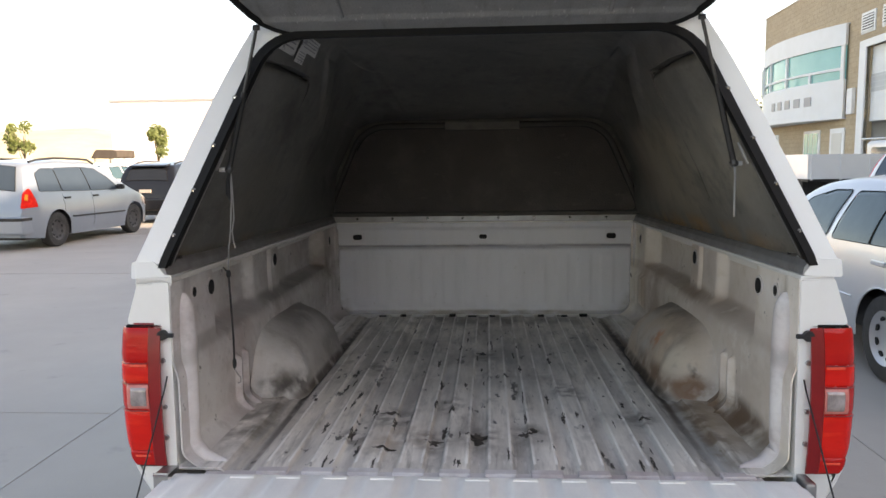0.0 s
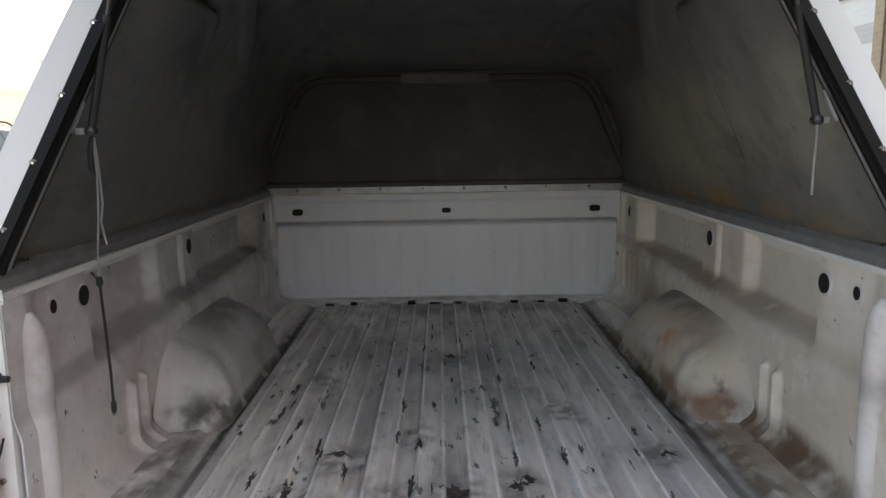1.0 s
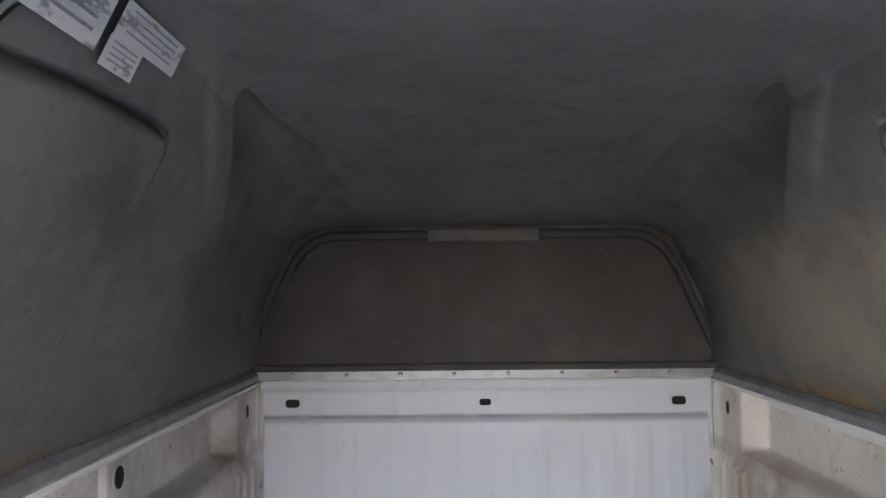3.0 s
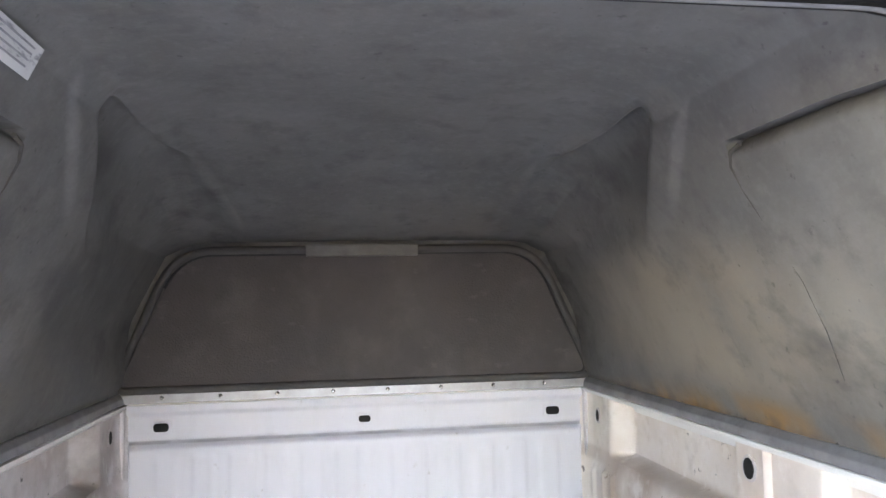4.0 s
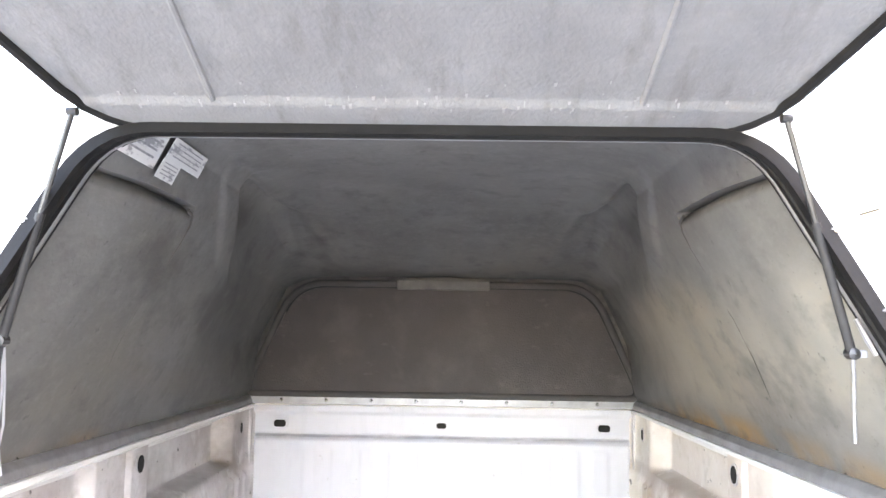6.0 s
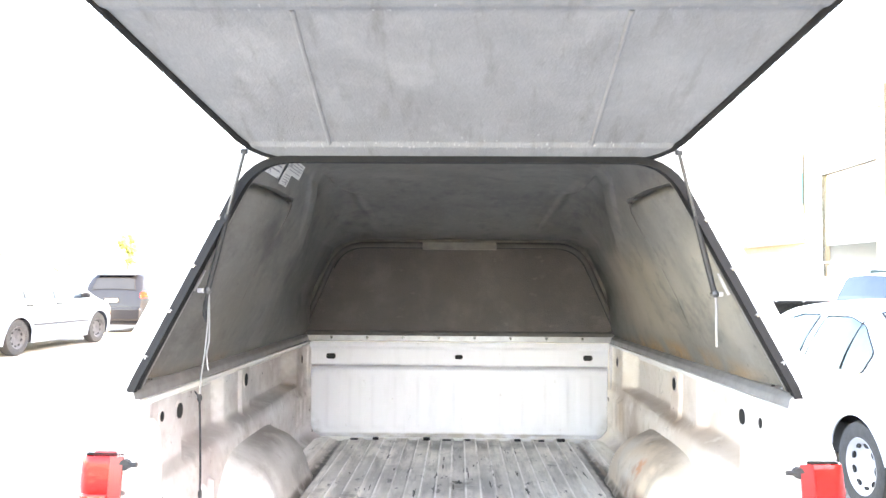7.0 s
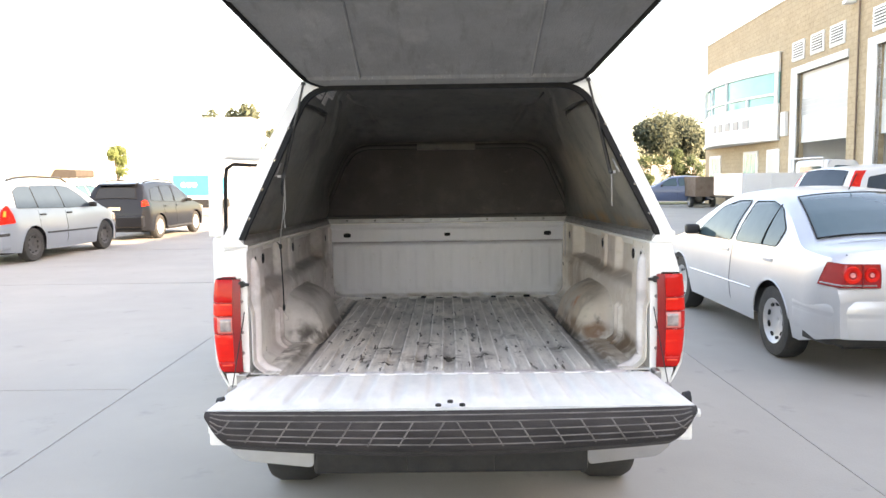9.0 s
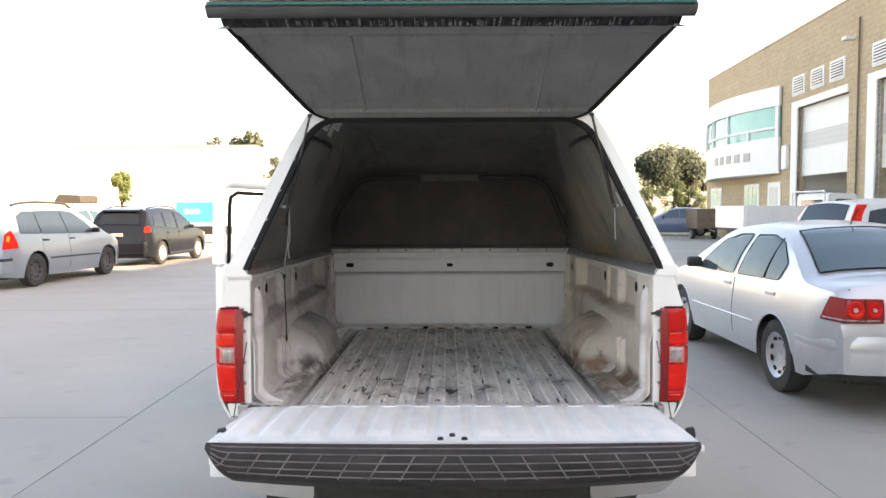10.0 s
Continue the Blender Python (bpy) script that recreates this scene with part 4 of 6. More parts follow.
def wheel(parent, x, y, r, width, side, tyre=TYRE, rim=STEEL, z=None, spokes=7, rimr=0.62):
    z = r if z is None else z
    h = width / 2
    t = smooth(part("wheel", lathe([(-h * 0.9, r * rimr), (-h, r * 0.8), (-h * 0.92, r * 0.95), (-h * 0.6, r), (h * 0.6, r), (h * 0.92, r * 0.95), (h, r * 0.8), (h * 0.9, r * rimr), (-h * 0.9, r * rimr)], 40), tyre, parent, "black tyre on a pale wheel"), 50)
    t.matrix_basis = pose(x, y, z)
    o = side * h
    bm = lathe([(o * 0.35, 0.001), (o * 0.5, r * 0.15), (o * 0.45, r * 0.35), (o * 0.7, r * (rimr - 0.08)), (o * 0.93, r * rimr), (o * 0.8, r * (rimr + 0.03)), (o * 0.2, r * (rimr + 0.02))], 40)
    smooth(part("rim", bm, rim, t, "silver wheel trim"), 50)
    rr = r * 0.062
    first = part("rim_hole", lathe([(o * 0.66, 0.001), (o * 0.70, rr), (o * 0.5, rr * 1.05)], 8, "x"), HOLE, t)
    for k in range(spokes):
        a = 2 * math.pi * (k + 0.5) / spokes
        m_ = pose(0, math.cos(a) * r * 0.47, math.sin(a) * r * 0.47) @ Matrix.Rotation(a, 4, "X") @ Matrix.Diagonal((1, 0.75, 1.5, 1))
        if k:
            linked(first, t, m_)
        else:
            first.matrix_basis = m_
    return t


for yy in (WHEEL_Y, 4.45):
    for side in (-1, 1):
        wheel(truck, side * 0.80, yy, WHEEL_R, 0.24, side, z=WHEEL_R + 0.02 * (yy / 4.45))

# ---- cab and bonnet ----
def cab_prof(y):
    """Height of the truck's upper outline ahead of the bed."""
    return float(np.interp(y, [2.17, 2.22, 2.45, 3.3, 3.62, 4.05, 4.9, 5.25, 5.38], [1.25, 1.72, 1.83, 1.84, 1.78, 1.26, 1.2, 1.1, 0.85]))


def cab_low(y):
    d = abs(y - 4.45)
    return max(0.45, 0.37 + math.sqrt(0.47 ** 2 - d * d)) if d < 0.47 else 0.45


def cab_half(y, z):
    w = 0.955 - 0.1 * max(0.0, (y - 4.9) / 0.48) ** 2 - 0.03 * max(0.0, (2.3 - y) / 0.15) ** 2
    return w - (0.24 * max(0.0, z - 1.22) / 0.6 if z > 1.22 else 0.04 * ((z - 0.9) / 0.4) ** 2)


def cab_f(u, v, side):
    y = 2.17 + 3.21 * u
    lo, hi = cab_low(y), cab_prof(y)
    if v < 0.7:
        z = lo + (hi - 0.05 - lo) * v / 0.7
        return (side * cab_half(y, z), y, z)
    t = (v - 0.7) / 0.3
    x = cab_half(y, hi - 0.05) * (1 - t)
    return (side * x, y, hi - 0.05 * (1 - math.sqrt(max(0.0, 1 - (1 - t) ** 4))) + 0.0)


for side in (-1, 1):
    smooth(part("cab_side", thick(grid(110, 30, lambda u, v, s=side: cab_f(u, v, s)), 0.01), PAINT, truck, "white truck cab and bonnet half"), 50)
part("cab_back_wall", prism(rounded([(-0.93, 0.5), (0.93, 0.5), (0.93, 1.24), (0.76, 1.72), (-0.76, 1.72), (-0.93, 1.24)], 0.05), 2.16, 2.19, "y"), PAINT, truck)
part("cab_back_window", prism(rounded([(-0.66, 1.32), (0.66, 1.32), (0.58, 1.66), (-0.58, 1.66)], 0.06), 2.150, 2.162, "y"), CARGLASS, truck)
part("windscreen", thick(grid(12, 8, lambda u, v: (-0.68 + 1.36 * u, 3.66 + 0.36 * (1 - v), 1.31 + 0.40 * v)), 0.006), CARGLASS, truck)
part("cab_window", thick(grid(12, 8, lambda u, v: (cab_half(3.0, 1.3 + 0.4 * v) + 0.006, 2.5 + 1.1 * u - 0.25 * u * v, 1.3 + 0.4 * v)), 0.005), CARGLASS, truck)
part("grille", box(-0.75, 0.75, 5.3, 5.4, 0.72, 1.0, 0.03), CHROME, truck)
part("front_bumper", box(-0.93, 0.93, 5.25, 5.48, 0.45, 0.68, 0.05, 3), CHROME, truck)
# driver's door, swung open
door = part("cab_door", prism(rounded([(0, 0.5), (1.22, 0.5), (1.22, 1.20), (0, 1.24)], 0.05), -0.05, 0.05, "y", bevel=0.01), PAINT, truck, "open white front door")
door.matrix_basis = pose(-0.955, 3.72, 0.0, 0, 0, 0) @ Matrix.Rotation(radians(180 + 48), 4, "Z")
fr = [(0.02, 0, 1.22), (0.42, 0, 1.775), (0.5, 0, 1.82), (1.12, 0, 1.835), (1.185, 0, 1.80), (1.2, 0, 1.72), (1.215, 0, 1.2)]
smooth(part("door_window_frame", tube(fr, 0.05, 10), PAINT, door))
part("door_seal", tube([(p[0] * 0.9 + 0.05, 0.02, p[2] - 0.085 * (p[2] > 1.5)) for p in fr], 0.015, 8), RUBBER, door, "black window seal")
part("door_handle", box(1.0, 1.14, 0.05, 0.075, 1.06, 1.1, 0.008), PAINT, door)

# ---- camper shell ----
shell = thing("camper_shell", RAKE, "white fibreglass camper shell with grey lined inside, hatch raised", "camper shell")


def prof(t):
    """The shell's inner cross-section, from the rail (t=0) over the top (t=0.5) to the other rail."""
    s = 1.0
    if t > 0.5:
        t, s = 1 - t, -1.0
    k = t / 0.5
    pts = [(0.0, 0.805, 1.322), (0.03, 0.80, 1.36), (0.42, 0.565, 1.845), (0.52, 0.507, 1.965), (0.57, 0.465, 2.0), (0.66, 0.35, 2.02), (1.0, 0.0, 2.034)]
    ks = [p[0] for p in pts]
    return s * float(np.interp(k, ks, [p[1] for p in pts])), float(np.interp(k, ks, [p[2] for p in pts]))


def lean(z):
    """The rear opening leans forward towards its top."""
    return 0.236 * max(0.0, min(z, 2.05) - 1.345)


def jamb_k(z):
    """The jamb is a little deeper down the sides than along the top."""
    return 1.15 - 0.15 * ease(1.86, 1.935, z)


def section(y, t):
    """The inner section at y: it widens towards the front, where the roof comes down to the window head."""
    x, z = prof(t)
    c = ease(1.0, 2.06, y) ** 1.1
    x += math.copysign(1, x) * 0.075 * ease(0.9, 2.0, y) * ease(1.36, 1.6, z) * min(1.0, abs(x) / 0.3)
    if z > 1.80:
        z = 1.80 + (z - 1.80) * (1 - 0.79 * c)
    return x, z


def liner_f(u, v):
    ya = lean(min(prof(v)[1], 1.94)) + 0.06 * jamb_k(prof(v)[1])
    y = ya + (BED_L + 0.03 - ya) * u
    x, z = section(y, v)
    nrm = Vector((-math.copysign(1, x) * (1 - ease(1.9, 1.99, z)), 0, -0.45 - 0.55 * ease(1.9, 1.99, z))).normalized()
    d = 0.0
    ax = abs(x)
    if ax > 0.3:
        # groove that outlines the blanked side window
        e1 = abs(z - 1.872) if 0.13 < y < 0.64 else 9
        e2 = abs(y - (0.637 - 0.03 * hump(1.5, 1.6, 1.7, 1.8, z))) if 1.44 < z < 1.86 else 9
        d -= 0.034 * (1 - ease(0.003, 0.013, e1)) + 0.0015 * (1 - ease(0.0, 0.022, e2))
        inside = hump(0.02, 0.05, 0.60, 0.64, y) * hump(1.43, 1.47, 1.85, 1.874, z)
        d -= 0.0015 * inside
        # pilaster behind the window
        y0 = 0.80 + 1.35 * max(0.0, 1.985 - z)
        d += 0.012 * hump(y0 - 0.16, y0 - 0.12, y0 - 0.03, y0, y) * hump(1.76, 1.86, 1.97, 2.02, z) * ease(0.36, 0.47, ax)
        # hollow ahead of it, its rear edge running forward as it comes down
        d -= 0.046 * hump(y0 - 0.01, y0 + 0.045, 1.2, 1.6, y) * hump(1.72, 1.88, 1.968, 1.995, z) * ease(0.36, 0.47, ax)
    # crease lines on the roof
    d += 0.010 * (1 - ease(0.0, 0.03, abs(ax - (0.47 - 0.08 * ease(0.9, 2.0, y))))) * hump(0.85, 1.0, 1.7, 1.95, y)
    d += 0.004 * noise.noise((x * 5, y * 5, z * 5))
    x *= 1 + 0.06 * (1 - ease(0.0, 0.22, y - ya))
    return Vector((x, y, z)) + nrm * d


bm = grid(230, 420, liner_f)
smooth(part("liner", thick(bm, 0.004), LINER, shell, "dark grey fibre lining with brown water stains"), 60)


# shade of the roof hollows painted into the lining colour
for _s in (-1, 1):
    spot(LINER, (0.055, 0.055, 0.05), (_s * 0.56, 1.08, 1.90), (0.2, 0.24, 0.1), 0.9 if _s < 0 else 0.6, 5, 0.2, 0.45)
# left front wall coloured darker
spot(LINER, (0.06, 0.06, 0.054), (-0.68, 1.4, 1.62), (0.2, 0.5, 0.25), 0.6, 4, 0.3, 0.6)
# right wall's brown stain, paled so the colour holds its brighter light
spot(LINER, (0.27, 0.235, 0.19), (0.70, 1.45, 1.55), (0.25, 0.6, 0.24), 0.8, 3.5, 0.25, 0.6)

SEAM = mat("dark_crease_line", (0.05, 0.047, 0.043), 0.9, 0, (0.1, 0.09, 0.075), 14, 0.9)
liner = bpy.data.objects["liner"]
# thin dark tubes drawn along the crease that outlines the window
for side in (-1, 1):
    ln = [(0.60, 1.868), (0.635, 1.862), (0.652, 1.84), (0.652, 1.80), (0.632, 1.72), (0.615, 1.642), (0.618, 1.56), (0.636, 1.475)]
    smooth(part("panel_seam", tube([(side * (0.80 - 0.483 * (z - 1.36) * 1.0 - 0.0035), y, z) for y, z in ln], [0.004, 0.0035, 0.003, 0.002, 0.0016, 0.0012, 0.0009, 0.0005], 6), SEAM, liner, "thin dark seam of the blanked side window"))


def skin_f(u, v):
    ya = lean(prof(v)[1]) - 0.005
    y = ya + (BED_L + 0.07 - ya) * u
    x, z = section(y, v)
    k = min(1.0, max(0.0, (prof(v)[1] - 1.36) / 0.66))
    off = 0.04 + 0.06 * ease(0.0, 0.45, y) * hump(1.36, 1.5, 1.8, 2.0, z)
    s = math.copysign(1, x) if abs(x) > 1e-6 else 0.0
    return Vector((x + s * (off * (1 - k ** 3) + 0.016) * min(1.0, abs(x) / 0.1), y, z + 0.05 * k - 0.01 * (1 - k) + 0.06 * k * ease(1.0, 2.06, y)))


smooth(part("outer_skin", thick(grid(60, 90, skin_f), 0.006), SHELLW, shell, "glossy white outer shell"), 60)
# front wall with its blanked window
bm = grid(60, 40, lambda u, v: (lambda z: ((-1 + 2 * u) * (0.87 - 0.36 * max(0.0, z - 1.36)), BED_L + 0.02, z))(1.318 + 0.60 * v))
smooth(part("front_wall", thick(bm, 0, (0, 0.03, 0)), LINER, shell, "grey lined front wall"), 50)
OUT = rounded([(-0.822, 1.352), (0.822, 1.352), (0.622, 1.812), (-0.622, 1.812)], [0.05, 0.05, 0.13, 0.13], 10)
INN = rounded([(-0.803, 1.362), (0.803, 1.362), (0.607, 1.798), (-0.607, 1.798)], [0.05, 0.05, 0.12, 0.12], 10)
WINL = mat("blanked_window_panel", (0.075, 0.066, 0.064), 0.8, 0, (0.052, 0.046, 0.045), 3, 0.9, 0.3, 150)
overlay(overlay(WINL, (0.1, 0.092, 0.085), 5, 0.52, 0.7, 0.6, offset=(3, 1, 0)), (0.13, 0.12, 0.11), 26, 0.62, 0.75, 0.5, (0.5, 1, 1))
WINR = mat("dark_fibre_rim", (0.075, 0.072, 0.07), 0.8, 0, (0.05, 0.048, 0.046), 6, 0.8, 0.3, 150)
fw = part("window_panel", prism(INN, BED_L + 0.012, BED_L + 0.004, "y"), WINL, shell, "dark brownish blanked front window")
smooth(part("window_rim", tube([(p[0], BED_L + 0.002, p[1]) for p in OUT + OUT[:1]], 0.015, 10), WINR, fw), 60)
part("window_gasket", tube([(p[0], BED_L + 0.001, p[1]) for p in INN[11:]], 0.005, 8), PLASTIC, fw, "black rubber gasket")
part("window_tab", box(-0.192, 0.192, BED_L - 0.026, BED_L + 0.012, 1.788, 1.83, 0.006), LINER, fw, "grey pad over the window edge")
# flange on the rails
for side in (-1, 1):
    fl = part("rail_flange", prism(rounded([(side * 0.776, RAIL_Z + 0.001), (side * 0.83, RAIL_Z + 0.001), (side * 0.83, RAIL_Z + 0.034), (side * 0.792, RAIL_Z + 0.034), (side * 0.780, RAIL_Z + 0.02)], 0.003), 0.0, BED_L + 0.02, "y"), FLANGE, shell, "bare metal mounting flange")
    for k in range(7):
        part("screw", lathe([(0.0, 0.0001), (0.004, 0.003), (0.0, 0.006)], 8, "z", c=(side * 0.80, 0.14 + 0.3 * k, RAIL_Z + 0.035)), CHROME, fl)
fl = part("front_flange", prism(rounded([(BED_L - 0.014, RAIL_Z + 0.001), (BED_L + 0.03, RAIL_Z + 0.001), (BED_L + 0.03, RAIL_Z + 0.034), (BED_L - 0.008, RAIL_Z + 0.032)], 0.003), -0.80, 0.80), FLANGE, shell, "bare metal front flange")
for k in range(8):
    part("screw", lathe([(0.0, 0.0001), (-0.004, 0.004), (0.0, 0.008)], 8, "y", c=(-0.66 + 0.185 * k, BED_L - 0.012, RAIL_Z + 0.018)), CHROME, fl)
# rear opening: frame and seal
def opening(off, r):
    """Outline of the rear opening, moved outwards by off."""
    pts = [(-0.799 - off, 1.355), (-0.553 - off * 0.9, 1.940 + off * 0.85), (0.553 + off * 0.9, 1.940 + off * 0.85), (0.812 + off, 1.355)]
    full = rounded([(-0.9, 1.0)] + pts + [(0.9, 1.0)], [0.001, 0.02, r, r, 0.02, 0.001], 8)
    return full[9:-9]


def along(pts, n):
    """The line resampled to n even steps."""
    pts = [Vector(p) for p in pts]
    d = [0.0]
    for a, b in zip(pts, pts[1:]):
        d.append(d[-1] + (b - a).length)
    out = []
    for i in range(n):
        q = d[-1] * i / (n - 1)
        k = max(j for j in range(len(d)) if d[j] <= q + 1e-9)
        k = min(k, len(pts) - 2)
        out.append(pts[k].lerp(pts[k + 1], (q - d[k]) / (d[k + 1] - d[k])))
    return out


def ring(off, r, dy, n=90):
    """The opening's outline in place, dy behind its leaning plane."""
    return along([(p[0], lean(p[1]) + dy * jamb_k(p[1]), p[1]) for p in opening(off, r)], n)


def sheet(rows, t=None, way=None):
    return thick(grid(len(rows[0]), len(rows), lambda u, v: rows[round(v * (len(rows) - 1))][round(u * (len(rows[0]) - 1))]), t, way)


# jamb of the opening: a flat rear face, two grooves, an inner lip
frame_rows = [ring(-0.008, 0.1, 0.0), ring(-0.010, 0.1, -0.003), ring(-0.025, 0.09, -0.003), ring(-0.026, 0.09, 0.006), ring(-0.015, 0.09, 0.010), ring(-0.014, 0.09, 0.026), ring(-0.019, 0.09, 0.030), ring(-0.019, 0.09, 0.037), ring(-0.012, 0.09, 0.041), ring(-0.012, 0.09, 0.064), ring(0.006, 0.1, 0.067)]
FRAMEM = mat("dark_grey_frame_trim", (0.0065, 0.0062, 0.0063), 0.55, 0, (0.013, 0.012, 0.012), 14, 0.6, 0.1, 90, spec=0.2)
LIPW = mat("worn_grey_seal", (0.24, 0.235, 0.23), 0.5, 0, (0.1, 0.098, 0.095), 9, 0.8)
jamb = part("opening_frame", sheet(frame_rows, 0.003), FRAMEM, shell, "dark grey grooved frame of the rear opening")
smooth(part("inner_seal", tube(ring(-0.0165, 0.09, 0.020), 0.0035, 8), LIPW, jamb, "worn grey sealing lip"))
smooth(part("inner_seal", tube(ring(-0.0135, 0.09, 0.052), 0.0058, 10), LIPW, jamb, "worn grey sealing lip"))
edge_in = ring(-0.008, 0.1, 0.0)
edge_out = along([skin_f(0, 0.985 - 0.97 * q / 120) for q in range(121)], 90)
part("rear_skin_edge", sheet([[a.lerp(b, q) for a, b in zip(edge_in, edge_out)] for q in (0, 0.5, 1)], None, (0, 0.012, 0)), SHELLW, shell, "white rear edge of the shell")
for side in (-1, 1):
    for q in (0.10, 0.3, 0.5, 0.72):
        z, foot = 1.36 + q * 0.56, 0.812 if side > 0 else 0.799
        sc = part("washer", lathe([(-0.003, 0.0001), (-0.003, 0.0065), (0.002, 0.0075)], 14, "y", c=(side * (foot - 0.0165 - q * (foot - 0.568)), lean(z) - 0.003, z)), LIPW, jamb, "pale screw washer")
        part("screw", lathe([(-0.006, 0.0001), (-0.006, 0.0025), (-0.003, 0.003)], 8, "y", c=(side * (foot - 0.0165 - q * (foot - 0.568)), lean(z) - 0.003, z)), CHROME, sc)
for x in (-0.08, 0.09):
    part("screw", lathe([(-0.003, 0.0001), (-0.003, 0.0022), (0.002, 0.003)], 10, "z", c=(x, lean(1.94) + 0.025, 1.9255)), CHROME, jamb)

for side in (-1, 1):
    smooth(part("shell_corner", prism(rounded([(side * 0.777, RAIL_Z + 0.0005), (side * 0.868, RAIL_Z - 0.004), (side * 0.864, 1.352), (side * 0.806, 1.352)], 0.008), -0.004, 0.10, "y"), SHELLW, shell, "white foot of the shell's rear corner"), 50)

# hatch: x across, s up the leaf from the hinge line
HINGE, OPEN_ANGLE = (0, 0.14, 1.938), 22.0
ha = radians(OPEN_ANGLE)


def leaf(x, s, h=0.0):
    """A place on the raised leaf: x across, s out along the leaf from the hinge, h off its inner face."""
    return Vector((x, HINGE[1] - s * math.cos(ha) - h * math.sin(ha), HINGE[2] + s * math.sin(ha) - h * math.cos(ha)))


def leaf_edge(s):
    """Half width of the leaf with its round lower corners."""
    q = max(0.0, 1 - (s + 0.012) / 0.09)
    return 0.535 + 0.325 * s - 0.085 * (1 - math.sqrt(max(0.0, 1 - q * q)))


def leaf_h(s):
    """Relief of the lining: a low step near the hinge and another by the lip."""
    return 0.007 * (1 - ease(0.046, 0.064, s)) + 0.008 * ease(0.528, 0.55, s) + 0.003 * math.sin(math.pi * s / 0.6)


LEAF_L = 0.612
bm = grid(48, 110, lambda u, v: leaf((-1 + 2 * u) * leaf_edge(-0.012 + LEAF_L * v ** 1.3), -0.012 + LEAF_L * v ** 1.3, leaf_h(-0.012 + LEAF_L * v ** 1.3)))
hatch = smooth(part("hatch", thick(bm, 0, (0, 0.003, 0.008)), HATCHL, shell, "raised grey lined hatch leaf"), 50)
smooth(part("hatch_outer", thick(grid(20, 24, lambda u, v: leaf((-1 + 2 * u) * (leaf_edge(0.69 * v) + 0.006), 0.69 * v, -0.022 - 0.012 * math.sin(math.pi * v))), 0, (0, 0.002, 0.006)), SHELLW, hatch, "white outer face of the hatch"), 60)
for side in (-1, 1):
    smooth(part("hatch_rib", tube([leaf(side * 0.333, 0.055 + 0.475 * q / 8, 0.001) for q in range(9)], 0.006, 8), HATCHL, hatch))
    smooth(part("hatch_side_rim", tube([leaf(side * leaf_edge(s) * (0.0 if k == 0 else 1), s, 0.004) for k, s in enumerate((-0.012, -0.012, -0.008, 0.0, 0.014, 0.04, 0.078, 0.16, 0.3, 0.45, 0.60))], 0.009, 8), RUBBER, hatch, "black rubber edge"))
rq = random.Random(8)
OFF = (0, -0.0006 * math.sin(ha), -0.0006 * math.cos(ha))
# pale flecks painted in for glints along the lining's steps
for k in range(70):
    s0 = rq.choice((0.042, 0.05, 0.058, 0.07, 0.09, 0.54)) + rq.gauss(0, 0.006)
    xx, a_, b_ = rq.uniform(-0.48, 0.48), rq.uniform(0.0012, 0.004), rq.uniform(0.003, 0.01)
    part("glint_fleck", thick(grid(3, 3, lambda u, v: leaf(xx + a_ * (u - 0.5) * (1 + 0.5 * v), s0 + b_ * (v - 0.5) + 0.3 * a_ * u, leaf_h(s0 + b_ * (v - 0.5)) + 0.0012)), 0, OFF), GLINT, hatch, "pale fleck painted as a glint on the lining")
smooth(part("hinge_seal", tube([leaf(-0.50 + 1.0 * q / 8, -0.014, -0.002) for q in range(9)], 0.006, 8), RUBBER, hatch, "black hinge strip"))
LIPG = mat("scuffed_grey_rubber_lip", (0.045, 0.046, 0.046), 0.6, 0, (0.09, 0.088, 0.086), 9, 0.8, 0.3, 60, stretch=(0.4, 1, 1), spec=0.3)
smooth(part("hatch_lip", thick(grid(60, 10, lambda u, v: leaf((-1 + 2 * u) * (0.755 + 0.01 * v), 0.646 + 0.05 * v, 0.012 + 0.022 * math.sin(math.pi * v) + 0.002 * noise.noise((u * 30, v * 3, 2)))), 0, (0, 0.02, 0.02)), LIPG, hatch, "thick scuffed grey rubber lip"), 60)
part("torn_edge", thick(grid(70, 4, lambda u, v: leaf((-1 + 2 * u) * 0.733, 0.594 + 0.056 * v + (0.004 * noise.noise((u * 40, 0, 1)) if v < 0.1 else 0), 0.014 - 0.004 * v)), 0, (0, -0.001, -0.001)), TORN, hatch, "torn black lining edge")
smooth(part("glass_edge", tube([leaf(-0.755 + 1.51 * q / 20, 0.70, 0.006) for q in range(21)], 0.006, 8), mat("dark_teal_trim", (0.0, 0.10, 0.085), 0.3, 0, (0.0, 0.05, 0.045), 6, 0.6), hatch, "dark teal edge strip"))
for side in (-1, 1):
    part("corner_tab", thick(grid(3, 3, lambda u, v: leaf(side * (0.715 + 0.04 * u), 0.594 + 0.016 * v * (1 - 0.8 * u), 0.018)), 0, (0, -0.001, -0.001)), FLANGE, hatch, "pale metal corner tab")
rnd = random.Random(5)
for k in range(110):
    xx = rnd.choice((-0.42, -0.3, -0.12, 0.02, 0.2, 0.36, 0.5)) + rnd.gauss(0, 0.08)
    h_ = rnd.uniform(0.008, 0.042)
    s0 = 0.598 + rnd.uniform(0, 0.008)
    w_ = rnd.uniform(0.0015, 0.006)
    bmq = grid(2, 3, lambda u, v: leaf(xx + w_ * (u - 0.5), s0 + h_ * v, 0.017))
    part("glue_streak", thick(bmq, 0, OFF), STREAK, hatch, "dried pale glue streak")
